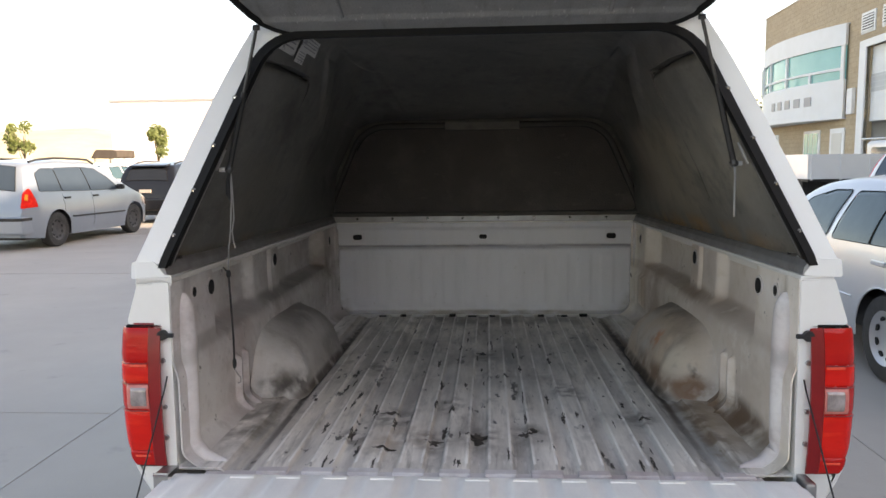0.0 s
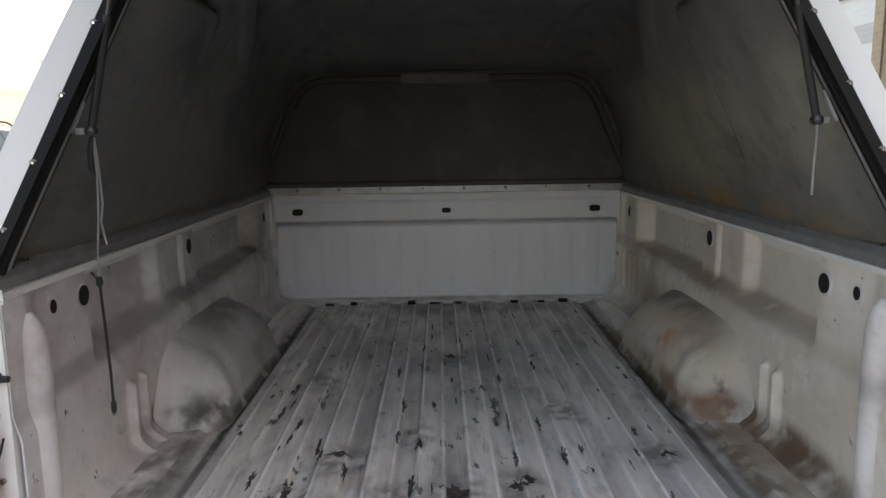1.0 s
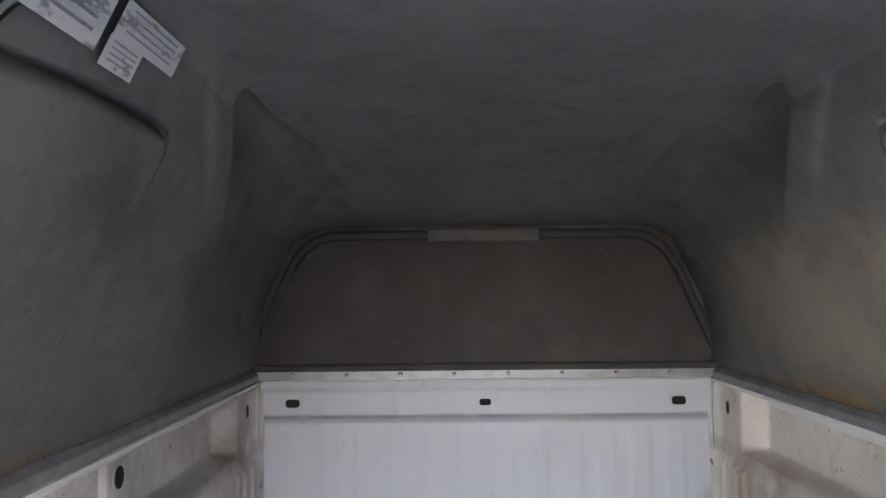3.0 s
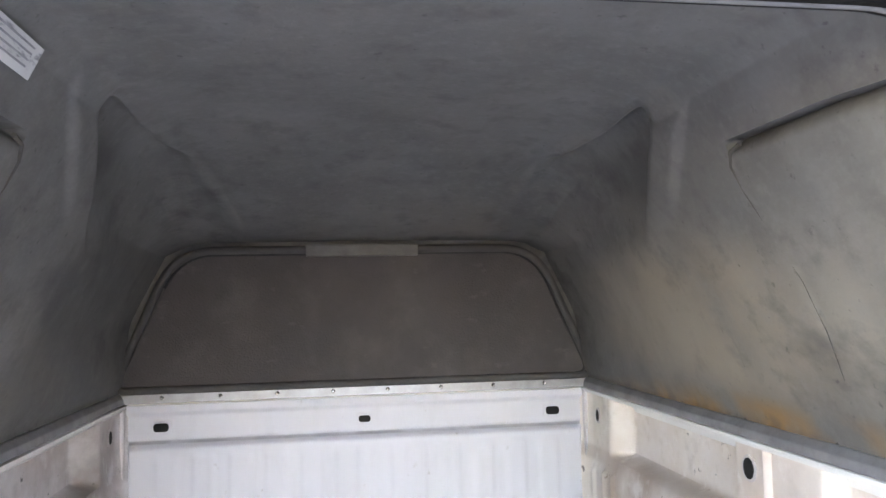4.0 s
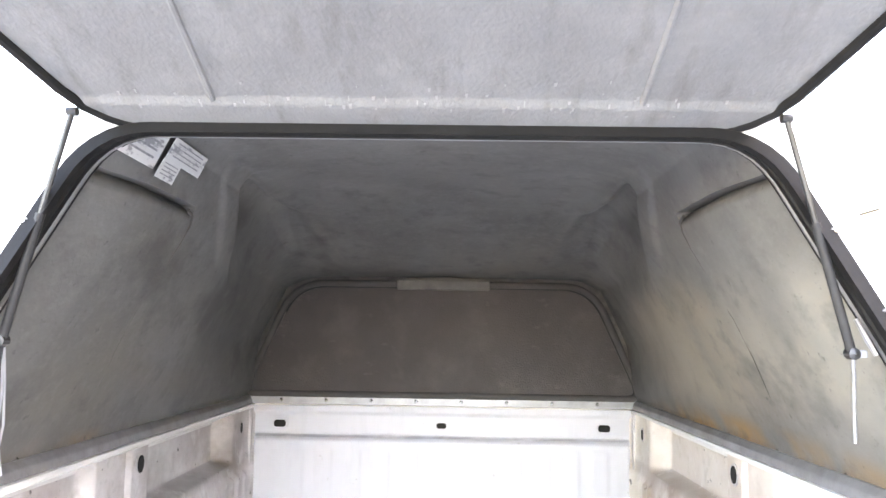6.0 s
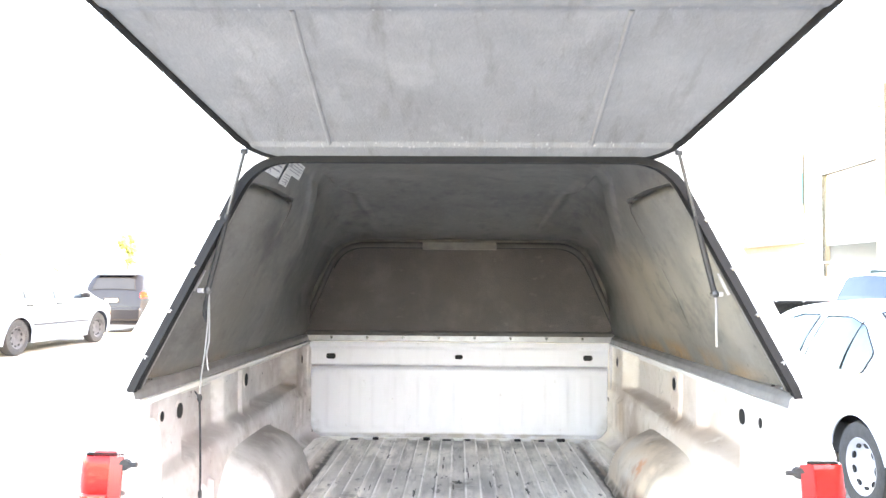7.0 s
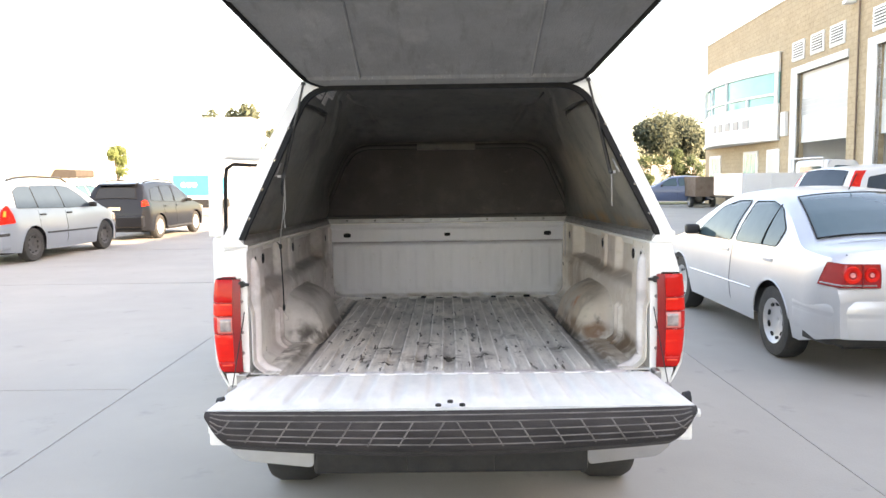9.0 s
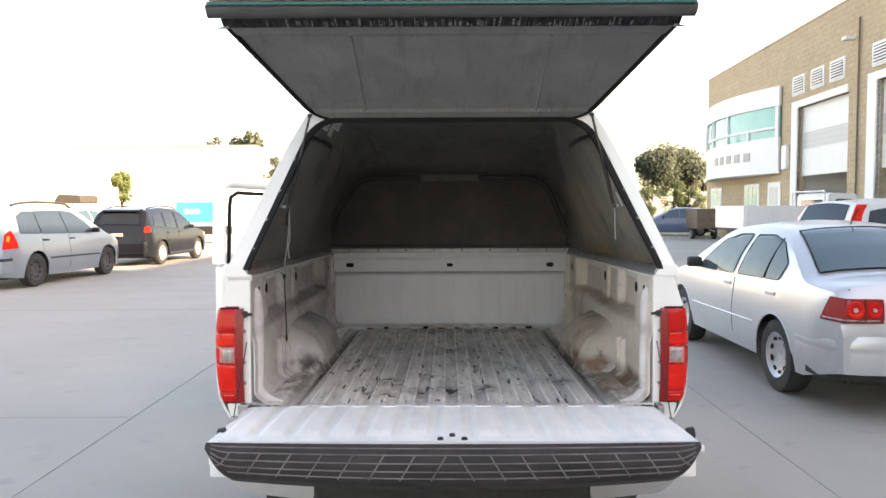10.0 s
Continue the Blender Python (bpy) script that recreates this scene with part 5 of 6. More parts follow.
for side in (-1, 1):
    a, b = Vector((side * 0.644, 0.108, 1.58)), leaf(side * 0.553, 0.045, 0.02)
    mid = a.lerp(b, 0.55)
    strut = smooth(part("gas_strut", tube([a, mid], 0.0075, 10), PLASTIC, shell, "black gas strut"))
    part("strut_rod", tube([mid, b], 0.0045, 8), DARKROD, strut, "thin dark rod")
    part("strut_end", lathe([(-0.009, 0.001), (-0.008, 0.007), (0.008, 0.007), (0.009, 0.001)], 10, "x", c=tuple(b)), DARKROD, strut)
    part("strut_ball", lathe([(-0.012, 0.001), (-0.009, 0.009), (0.009, 0.009), (0.012, 0.001)], 10, "y", c=tuple(a)), DARKROD, strut, "steel ball joint")
    br = part("strut_bracket", tube([(side * 0.678, 0.104, 1.578), (side * 0.668, 0.108, 1.60), (side * 0.654, 0.112, 1.632)], [0.0035, 0.0045, 0.0035], 6), FLANGE, shell, "bright narrow strut bracket")
    part("bracket_foot", box(side * 0.656 - 0.014, side * 0.656 + 0.008, 0.100, 0.112, 1.574, 1.586, 0.003), FLANGE, br)
# cords that hang inside the opening
cord = part("hanging_cord", tube([(-0.676, 0.158, 1.298), (-0.673, 0.160, 1.20), (-0.670, 0.159, 1.12), (-0.669, 0.157, 1.058)], 0.0027, 8), BLACKCORD, None)
tagged(cord, "thin black pull cord with grey wire strands inside the shell", "cord")
cord.matrix_world = RAKE
part("cord_strap", tube([(-0.644, 0.112, 1.578), (-0.652, 0.118, 1.545), (-0.655, 0.122, 1.515), (-0.652, 0.124, 1.50)], [0.004, 0.007, 0.006, 0.002], 8), BLACKCORD, cord, "short black strap at the strut joint")
part("cord_knot", lathe([(-0.02, 0.001), (-0.008, 0.0055), (0.008, 0.0055), (0.014, 0.001)], 8, "z", c=(-0.669, 0.157, 1.052)), BLACKCORD, cord)
part("cord_knot", lathe([(-0.014, 0.001), (-0.005, 0.007), (0.006, 0.006), (0.012, 0.001)], 8, "z", c=(-0.676, 0.158, 1.30)), BLACKCORD, cord)
part("cord_tail", tube([(-0.676, 0.158, 1.30), (-0.685, 0.157, 1.312), (-0.69, 0.156, 1.318)], 0.0022, 6), BLACKCORD, cord)
part("cord_strand", tube([(-0.644, 0.113, 1.57), (-0.647, 0.124, 1.50), (-0.658, 0.138, 1.42), (-0.670, 0.15, 1.36), (-0.675, 0.156, 1.32), (-0.676, 0.158, 1.30)], 0.0021, 6), STEEL, cord, "grey wire strand")
part("cord_strand", tube([(-0.642, 0.113, 1.57), (-0.643, 0.124, 1.51), (-0.646, 0.134, 1.45), (-0.655, 0.141, 1.415), (-0.653, 0.146, 1.385), (-0.650, 0.146, 1.372)], 0.0021, 6), STEEL, cord, "grey wire strand")
part("cord_hook", tube([(-0.669, 0.157, 1.045), (-0.666, 0.155, 1.03), (-0.660, 0.153, 1.022), (-0.652, 0.153, 1.012), (-0.653, 0.154, 1.0), (-0.661, 0.155, 0.996)], 0.002, 6), STEEL, cord, "small pale wire hook")
cord2 = part("hanging_cord", tube([(0.646, 0.11, 1.59), (0.652, 0.12, 1.55), (0.655, 0.13, 1.50), (0.657, 0.135, 1.445)], 0.003, 8), STEEL, None)
tagged(cord2, "short pale cord hanging inside the shell opening", "cord")
cord2.matrix_world = RAKE
# notices stuck up under the roof
INK = mat("grey_print", (0.2, 0.2, 0.21), 0.8, 0, (0.4, 0.4, 0.4), 60, 0.9)
for y0, y1, z0, z1, tilt in ((0.180, 0.338, 1.902, 1.972, 0), (0.352, 0.438, 1.892, 1.928, 1), (0.350, 0.530, 1.926, 1.968, 2)):
    def f(u, v):
        z = z0 + (z1 - z0) * v
        return (-(0.80 - 0.483 * (z - 1.36)) + 0.012 + 0.003 * tilt, y0 + (y1 - y0) * u, z)
    pp = part("paper_notice", thick(grid(6, 4, f), 0.001), PAPER, None)
    for q in range(4):
        bar = grid(8, 2, lambda u, v: Vector(f(0.1 + 0.75 * u, 0.2 + 0.19 * q + 0.05 * v)) + Vector((0.003, 0, 0)))
        part("printed_line", thick(bar, 0, (0.0006, 0, 0.0003)), INK, pp, "grey line of unreadable print")
    tagged(pp, "creased white printed paper stuck under the shell roof", "paper", "notices under the roof")
    pp.matrix_world = RAKE

# ---- cars ----
def car(name, m, label, paintm, prof_pts, ends, width, wb, wheel_r, belt, side_wins, screens, lamps, rails=False, trim=False, roof_half=0.56, group="", low=0.2, rimm=None, cladding=None, glass=None, handles=None, tail_rise=0.05, tail_taper=0.15):
    """A parked car. Local y runs forward from the rear axle on the ground; prof_pts is its upper outline (y, z)."""
    root = thing(name, m, label, "car", group)
    glass = glass or CARGLASS
    ys_, zs_ = [p[0] for p in prof_pts], [p[1] for p in prof_pts]
    y0, y1 = ends

    def top(y):
        return sum(float(np.interp(y + d, ys_, zs_)) for d in (-0.06, -0.03, 0, 0.03, 0.06)) / 5

    def plan(y):
        a = max(0.0, (y0 + 0.42 - y) / 0.42)
        b = max(0.0, (y - y1 + 0.6) / 0.6)
        return width / 2 * (1 - tail_taper * a ** 2.2 - 0.2 * b ** 2.2)

    def lowz(y):
        for yw in (0.0, wb):
            d, r = abs(y - yw), wheel_r * 1.17
            if d < r:
                return max(low, wheel_r * 0.98 + math.sqrt(r * r - d * d))
        return low + tail_rise * max(0.0, (y0 + 0.5 - y) / 0.5)

    def half(y, z):
        w = plan(y)
        if z > belt:
            k = (z - belt) / (max(zs_) - belt)
            e = w * (1 - 0.075 * ((belt - 0.58) / 0.5) ** 2)
            return e + (roof_half * w / (width / 2) - e) * (0.35 * k + 0.65 * k ** 1.6)
        return w * (1 - 0.075 * abs((z - 0.58) / 0.5) ** 2.0)

    def f(u, v):
        y = y0 + (y1 - y0) * u
        lo, hi = lowz(y), top(y)
        s = -1 if v < 0.5 else 1
        k = v * 2 if v < 0.5 else (1 - v) * 2
        edge = hi - 0.05
        if k < 0.72:
            z = lo + (edge - lo) * k / 0.72
            return (s * half(y, z), y, z)
        t = (k - 0.72) / 0.28
        return (s * half(y, edge) * (1 - t), y, edge + 0.05 * (1 - (1 - t) ** 3.0) + 0.012 * t)
    bm = grid(150, 61, f)
    bm.verts.ensure_lookup_table()
    for st in (0, 149):
        bm.faces.new([bm.verts[st * 61 + j] for j in range(61)])
    smooth(part("body", bm, paintm, root), 35)
    part("underbody", box(-width * 0.36, width * 0.36, y0 + 0.25, y1 - 0.25, low - 0.02, 0.5, 0.02), PLASTIC, root)

    def side_panel(nm, poly, s, material, off=0.006, parent=root, r=0.03, lab=""):
        pl = rounded(poly, r, 4)
        ya, yb = min(p[0] for p in pl) + 0.0015, max(p[0] for p in pl) - 0.0015

        def g(u, v):
            y = ya + (yb - ya) * u
            cuts = [p[1] + (q[1] - p[1]) * (y - p[0]) / (q[0] - p[0]) for p, q in zip(pl, pl[1:] + pl[:1]) if (p[0] - y) * (q[0] - y) <= 0 and p[0] != q[0]]
            z = min(cuts) + (max(cuts) - min(cuts)) * v
            return (s * (half(y, z) + off), y, z)
        return smooth(part(nm, thick(grid(26, 9, g), 0, (-s * 0.02, 0, 0)), material, parent, lab), 60)

    def line(pts, s, r, material, nm, off=0.002, lab="", parent=root):
        dense = [(a[0] + (b[0] - a[0]) * q / 6, a[1] + (b[1] - a[1]) * q / 6) for a, b in zip(pts, pts[1:]) for q in range(6)] + [pts[-1]]
        return part(nm, tube([(s * (half(p[0], p[1]) + off), p[0], p[1]) for p in dense], r, 6), material, parent, lab)
    for s in (-1, 1):
        for poly in side_wins:
            w = side_panel("side_window", poly, s, glass, 0.006, root, 0.04, "tinted side window")
            rr = rounded(poly, 0.04, 4)
            line(rr + rr[:1], s, 0.0035, RUBBER, "window_seal", 0.006, parent=w)
        for a, b in zip(side_wins, side_wins[1:]):
            yb = (a[1][0] + b[0][0]) / 2
            line([(yb, belt - 0.02), (yb + 0.02, 0.55), (yb, low + 0.12)], s, 0.002, HOLE, "door_gap")
        for poly in side_wins[-2:]:
            yh = poly[0][0] + 0.12
            part("door_handle", box(s * half(yh, belt - 0.1) - 0.012, s * half(yh, belt - 0.1) + 0.022, yh - 0.09, yh + 0.09, belt - 0.115, belt - 0.08, 0.008), handles or paintm, root)
        if trim:
            line([(0.42, 0.54), (wb - 0.42, 0.52)], s, 0.008 if trim is paintm else 0.018, trim, "side_moulding")
        if cladding:
            line([(0.42, 0.3), (wb - 0.42, 0.3)], s, 0.04, cladding, "sill_cladding")
        arch = [(yw + wheel_r * 1.16 * math.cos(a), wheel_r * 0.98 + wheel_r * 1.16 * math.sin(a)) for yw in (0.0,) for a in np.linspace(0.25, math.pi - 0.25, 14)]
        line(arch, s, 0.012 if cladding else 0.007, cladding or paintm, "arch_lip", 0.0)
        arch = [(p[0] + wb, p[1]) for p in arch]
        line(arch, s, 0.012 if cladding else 0.007, cladding or paintm, "arch_lip", 0.0)
        mir_y = side_wins[-1][1][0] - 0.1
        mx = s * (half(mir_y, belt + 0.06) + 0.1)
        mb = box(mx - 0.08, mx + 0.075, mir_y - 0.04, mir_y + 0.06, belt - 0.005, belt + 0.105, 0.035, 3)
        mir = smooth(part("wing_mirror", mb, PLASTIC, root, "dark wing mirror"))
        part("mirror_foot", box(min(mx, s * half(mir_y, belt)), max(mx, s * half(mir_y, belt)), mir_y, mir_y + 0.05, belt + 0.01, belt + 0.04), PLASTIC, mir)
        for yw in (0.0, wb):
            wheel(root, s * (width / 2 - 0.125), yw, wheel_r, 0.2, s, rim=rimm or STEEL, spokes=9)
            part("wheel_well", box(s * (width / 2 - 0.32), s * (width / 2 - 0.235), yw - wheel_r * 1.1, yw + wheel_r * 1.1, 0.25, wheel_r * 2.05), HOLE, root)
        for kind, poly, lab in lamps:
            side_panel(kind, poly, s, REDL if "tail" in kind else CLEARL, 0.008, root, 0.03, lab)
        if rails:
            yr = [-0.35 + 0.2 * q for q in range(11)]
            part("roof_rail", tube([(s * (roof_half - 0.02), q, top(q) + 0.03 * hump(-0.35, -0.1, 1.45, 1.66, q) - 0.012) for q in yr], 0.022, 8), PLASTIC, root, "dark roof rail")
    for nm, ya, yb, wa, wb_ in screens:
        def g(u, v, ya=ya, yb=yb, wa=wa, wb_=wb_):
            y = ya + (yb - ya) * v
            w = wa + (wb_ - wa) * v
            x = (-1 + 2 * u) * w
            d = (top(y + 0.02) - top(y - 0.02)) / 0.04
            k = abs(x) / half(y, top(y) - 0.05)
            n_ = Vector((0, -d, 1)).normalized() * 0.012
            return Vector((x, y, top(y) + 0.012 * (1 - k) - 0.05 * k ** 3)) + n_
        sc = part(nm, thick(grid(14, 12, g), 0.008), glass, root, "curved glass screen")
        edge = [g(u, v) for u, v in [(q / 8, 0) for q in range(9)] + [(1, q / 8) for q in range(9)] + [(1 - q / 8, 1) for q in range(9)] + [(0, 1 - q / 8) for q in range(9)]]
        part("screen_seal", tube(edge, 0.006, 6), RUBBER, sc)
    return root, top, half, plan


SILVER = paint("silver_car_paint", (0.53, 0.54, 0.555), 0.3, 0.4)
SILVER2 = paint("bluish_silver_car_paint", (0.25, 0.29, 0.335), 0.3, 0.3)
NIGHT = mat("dark_blue_black_car_paint", (0.008, 0.0085, 0.011), 0.3, 0.0, (0.011, 0.012, 0.014), 1.5, 0.5, coat=0.55, spec=0.12)
CARW = paint("white_car_paint", (0.72, 0.72, 0.72), 0.3)
BLUEC = paint("dull_blue_car_paint", (0.07, 0.1, 0.19), 0.35)
HEAD3 = -3.0
JX, JY = 3.625, 3.48

# silver saloon beside the truck
root, top, half, plan = car(
    "saloon_car", pose(JX, JY, 0, 0, 0, -0.4), "clean silver four-door saloon parked beside the truck", SILVER,
    [(-1.0, 0.55), (-0.985, 0.70), (-0.95, 0.97), (-0.91, 1.01), (-0.50, 1.045), (-0.42, 1.075), (-0.1, 1.245), (0.18, 1.36), (0.42, 1.41), (0.75, 1.435), (1.0, 1.44), (1.42, 1.405), (1.62, 1.35), (2.30, 1.0), (2.4, 0.965), (3.1, 0.80), (3.3, 0.68), (3.38, 0.5)],
    (-1.0, 3.38), 1.735, 2.51, 0.312, 0.93,
    [[(-0.03, 0.955), (0.86, 0.935), (0.80, 1.315), (0.44, 1.325), (0.18, 1.275), (-0.09, 1.10)], [(0.96, 0.932), (1.98, 0.92), (1.52, 1.235), (1.2, 1.31), (0.90, 1.32)]],
    [("rear_window", -0.43, 0.26, 0.69, 0.53), ("windscreen", 2.30, 1.60, 0.68, 0.54)],
    [("headlamp", [(3.02, 0.58), (3.3, 0.55), (3.28, 0.7), (3.0, 0.73)], "clear headlamp")],
    low=0.25, tail_rise=0.12, tail_taper=0.09, glass=PALEGLASS, trim=SILVER, roof_half=0.57, rimm=mat("silver_plastic_wheel_trim", (0.5, 0.5, 0.51), 0.35, 0.4, (0.4, 0.4, 0.4), 10, 0.5))
LAMPD = mat("deep_red_lamp_lens", (0.42, 0.012, 0.012), 0.14, 0, (0.3, 0.006, 0.008), 12, 0.8, coat=0.4)
for s in (-1, 1):
    def lamp_f(u, v, s=s):
        z = 0.745 + 0.17 * v - 0.008 * u
        if u < 0.5:
            y = -0.785 - 0.07 * v - (0.207 - 0.07 * v) * u * 2
            return (s * (half(y, z) + 0.008), y, z)
        return (s * (half(-0.99, z) + 0.004 - (0.285 - 0.03 * v) * (u - 0.5) * 2), -1.004 - 0.012 * math.sin(math.pi * v), z)
    o = smooth(part("tail_lamp", thick(grid(30, 8, lamp_f), 0.004), LAMPD, root, "wrapped red tail lamp with round lenses"), 60)
    for xx, rr in ((0.715, 0.066), (0.578, 0.056)):
        part("lamp_ring", lathe([(-1.012, rr * 0.4), (-1.024, rr * 0.6), (-1.026, rr * 0.9), (-1.012, rr)], 20, "y", c=(s * xx, 0, 0.832)), REDL, o)
        part("lamp_bulb", lathe([(-1.02, 0.001), (-1.024, rr * 0.25), (-1.012, rr * 0.3)], 16, "y", c=(s * xx, 0, 0.832)), mat("pink_bulb_lens", (0.8, 0.3, 0.28), 0.2), o)
    rim_ = [lamp_f(q / 14, 0) for q in range(15)] + [lamp_f(1, q / 4) for q in range(1, 5)] + [lamp_f(1 - q / 14, 1) for q in range(1, 15)] + [lamp_f(0, 1 - q / 4) for q in range(1, 5)]
    part("lamp_seal", tube(rim_, 0.0035, 6), REDD, o, "dark red lamp edge")
    part("lamp_base", tube([Vector(lamp_f(0.05 + 0.9 * q / 12, 0.1)) + Vector((s * 0.003, -0.003, 0)) for q in range(13)], 0.007, 6), CLEARL, o, "pale lower lens strip")
    part("lamp_split", box(s * 0.642 - 0.004, s * 0.642 + 0.004, -1.019, -1.0, 0.742, 0.905), REDD, o)
part("number_plate", box(-0.2, 0.2, -1.02, -0.99, 0.68, 0.78, 0.004), CARW, root)
PLAN = [p for p in rounded([(-0.868, -0.42), (-0.866, -0.72), (-0.818, -0.99), (-0.5, -1.045), (0.5, -1.045), (0.818, -0.99), (0.866, -0.72), (0.868, -0.42)], [0.001, 0.12, 0.14, 0.2, 0.2, 0.14, 0.12, 0.001], 6)]


def bump_f(u, v):
    k = u * (len(PLAN) - 1)
    i0 = min(int(k), len(PLAN) - 2)
    p = Vector(PLAN[i0]).lerp(Vector(PLAN[i0 + 1]), k - i0)
    inset = 1 - 0.014 * abs(2 * v - 0.9) ** 3
    step = 0.005 * (hump(0.60, 0.64, 0.86, 0.9, v) - 0.8 * hump(0.54, 0.57, 0.58, 0.61, v))
    return (p.x * (inset + step * 0.6), -0.4 + (p.y + 0.4) * (inset + step), 0.36 + 0.28 * v)


smooth(part("rear_bumper", thick(grid(80, 18, bump_f), 0.01), SILVER, root, "silver wrap-round rear bumper"), 40)
part("bumper_shelf", prism([(p[0] * 0.985, p[1] * 0.985) for p in PLAN], 0.62, 0.638, "z"), SILVER, root)
part("bumper_skirt", prism([(p[0] * 0.985, -0.42 + (p[1] + 0.42) * 0.86) for p in PLAN if p[1] < -0.6], 0.30, 0.37, "z"), PLASTIC, root, "black lower bumper skirt")
for s in (-1, 1):
    part("quarter_divider", tube([(s * (half(0.26 - 0.06 * q, 0.955 + 0.36 * q) + 0.008), 0.26 - 0.02 * q, 0.955 + 0.345 * q) for q in (0, 0.25, 0.5, 0.75, 1)], 0.009, 6), RUBBER, root)
part("aerial", tube([(0, 0.42, 1.42), (0, 0.30, 1.56)], 0.005, 6), PLASTIC, root, "short roof aerial")
part("boot_gap", tube([(-0.70, -0.9, 0.965), (-0.62, -0.44, 1.03), (0.62, -0.44, 1.03), (0.70, -0.9, 0.965)], 0.004, 6), HOLE, root)
part("number_plate_grip", box(-0.3, 0.3, -1.012, -0.99, 0.83, 0.86, 0.005), SILVER, root)

for o in root.children:
    if o.name.startswith("rear_window"):
        o.data.materials[0] = CARGLASS

# people carrier across the yard
root, top, half, plan = car(
    "people_carrier", pose(-9.40, 12.40, 0, 0, 0, HEAD3) @ Matrix.Scale(1.06, 4), "bluish silver people carrier with black roof rails, dusty wheels", SILVER2,
    [(-0.90, 0.5), (-0.885, 0.7), (-0.82, 1.05), (-0.68, 1.50), (-0.52, 1.585), (0.4, 1.635), (1.4, 1.61), (1.75, 1.52), (2.55, 1.08), (2.7, 1.02), (3.25, 0.84), (3.42, 0.62), (3.46, 0.5)],
    (-0.90, 3.46), 1.742, 2.69, 0.33, 1.0,
    [[(-0.46, 1.05), (0.19, 1.03), (0.15, 1.46), (-0.2, 1.46), (-0.42, 1.37)], [(0.205, 1.03), (1.115, 1.005), (1.015, 1.475), (0.165, 1.465)], [(1.13, 1.004), (2.18, 1.0), (1.80, 1.27), (1.45, 1.44), (1.03, 1.475)]],
    [("rear_window", -0.80, -0.64, 0.62, 0.55), ("windscreen", 2.5, 1.74, 0.68, 0.55)],
    [("tail_lamp", [(-0.88, 0.76), (-0.56, 0.78), (-0.60, 0.96), (-0.68, 1.12), (-0.80, 1.04)], "red and amber tail lamp"), ("headlamp", [(3.05, 0.62), (3.38, 0.58), (3.34, 0.74), (3.02, 0.8)], "clear headlamp")],
    rails=True, trim=PLASTIC, roof_half=0.60, glass=SMOKE, handles=PLASTIC, rimm=mat("dusty_dark_steel_rim", (0.05, 0.05, 0.053), 0.6, 0.3, (0.09, 0.088, 0.085), 12, 0.7))
for s in (-1, 1):
    part("amber_lens", tube([(s * (half(-0.78, 0.9) + 0.0), -0.78, 0.90), (s * (half(-0.76, 0.99) + 0.0), -0.75, 1.0)], 0.032, 10), mat("amber_lens", (0.8, 0.3, 0.02), 0.2), root, "amber indicator lens")
bp = part("rear_bumper", box(-0.83, 0.83, -0.98, -0.45, 0.30, 0.62, 0.05, 3), SILVER2, root)
part("bumper_strip", box(-0.835, 0.835, -0.986, -0.44, 0.545, 0.60, 0.01), PLASTIC, bp, "black bumper strip")

# dark off-roader ahead of it
SUVP = [(-0.92, 0.5), (-0.91, 0.75), (-0.88, 1.05), (-0.66, 1.50), (-0.58, 1.60), (0.4, 1.675), (1.3, 1.645), (1.65, 1.56), (2.35, 1.12), (2.5, 1.07), (3.2, 0.92), (3.48, 0.72), (3.52, 0.5)]
SUVW = [[(-0.46, 1.10), (0.22, 1.06), (0.26, 1.50), (-0.30, 1.42)], [(0.32, 1.06), (1.05, 1.03), (1.07, 1.52), (0.35, 1.51)], [(1.12, 1.03), (2.10, 1.01), (1.66, 1.43), (1.13, 1.52)]]
SUVL = [("tail_lamp", [(-0.89, 0.95), (-0.62, 0.98), (-0.70, 1.12), (-0.84, 1.10)], "red tail lamp"), ("headlamp", [(3.1, 0.72), (3.44, 0.66), (3.4, 0.84), (3.06, 0.88)], "clear headlamp")]
root, top, half, plan = car(
    "off_road_car", pose(-9.14, 18.5, 0, 0, 0, HEAD3), "dark blue-black off-road estate car with pale wheels", NIGHT,
    SUVP, (-0.92, 3.52), 1.82, 2.62, 0.345, 1.02, SUVW,
    [("rear_window", -0.82, -0.67, 0.60, 0.50), ("windscreen", 2.32, 1.66, 0.70, 0.58)], SUVL, rails=True, roof_half=0.61, low=0.24,
    rimm=mat("bright_alloy", (0.62, 0.6, 0.56), 0.35, 0.5, (0.5, 0.48, 0.45), 9, 0.5), cladding=PLASTIC, glass=TINTED)
part("rear_bumper", box(-0.82, 0.82, -1.0, -0.70, 0.36, 0.70, 0.06, 3), NIGHT, root)
part("number_plate", box(-0.16, 0.16, -0.95, -0.90, 0.84, 0.93, 0.004), CONCRETE, root, "pale number plate")
smooth(part("roof_spoiler", prism(rounded([(-0.74, 1.535), (-0.50, 1.57), (-0.45, 1.625), (-0.73, 1.572)], 0.012), -0.53, 0.53, "x"), NIGHT, root, "dark spoiler over the rear window"), 40)
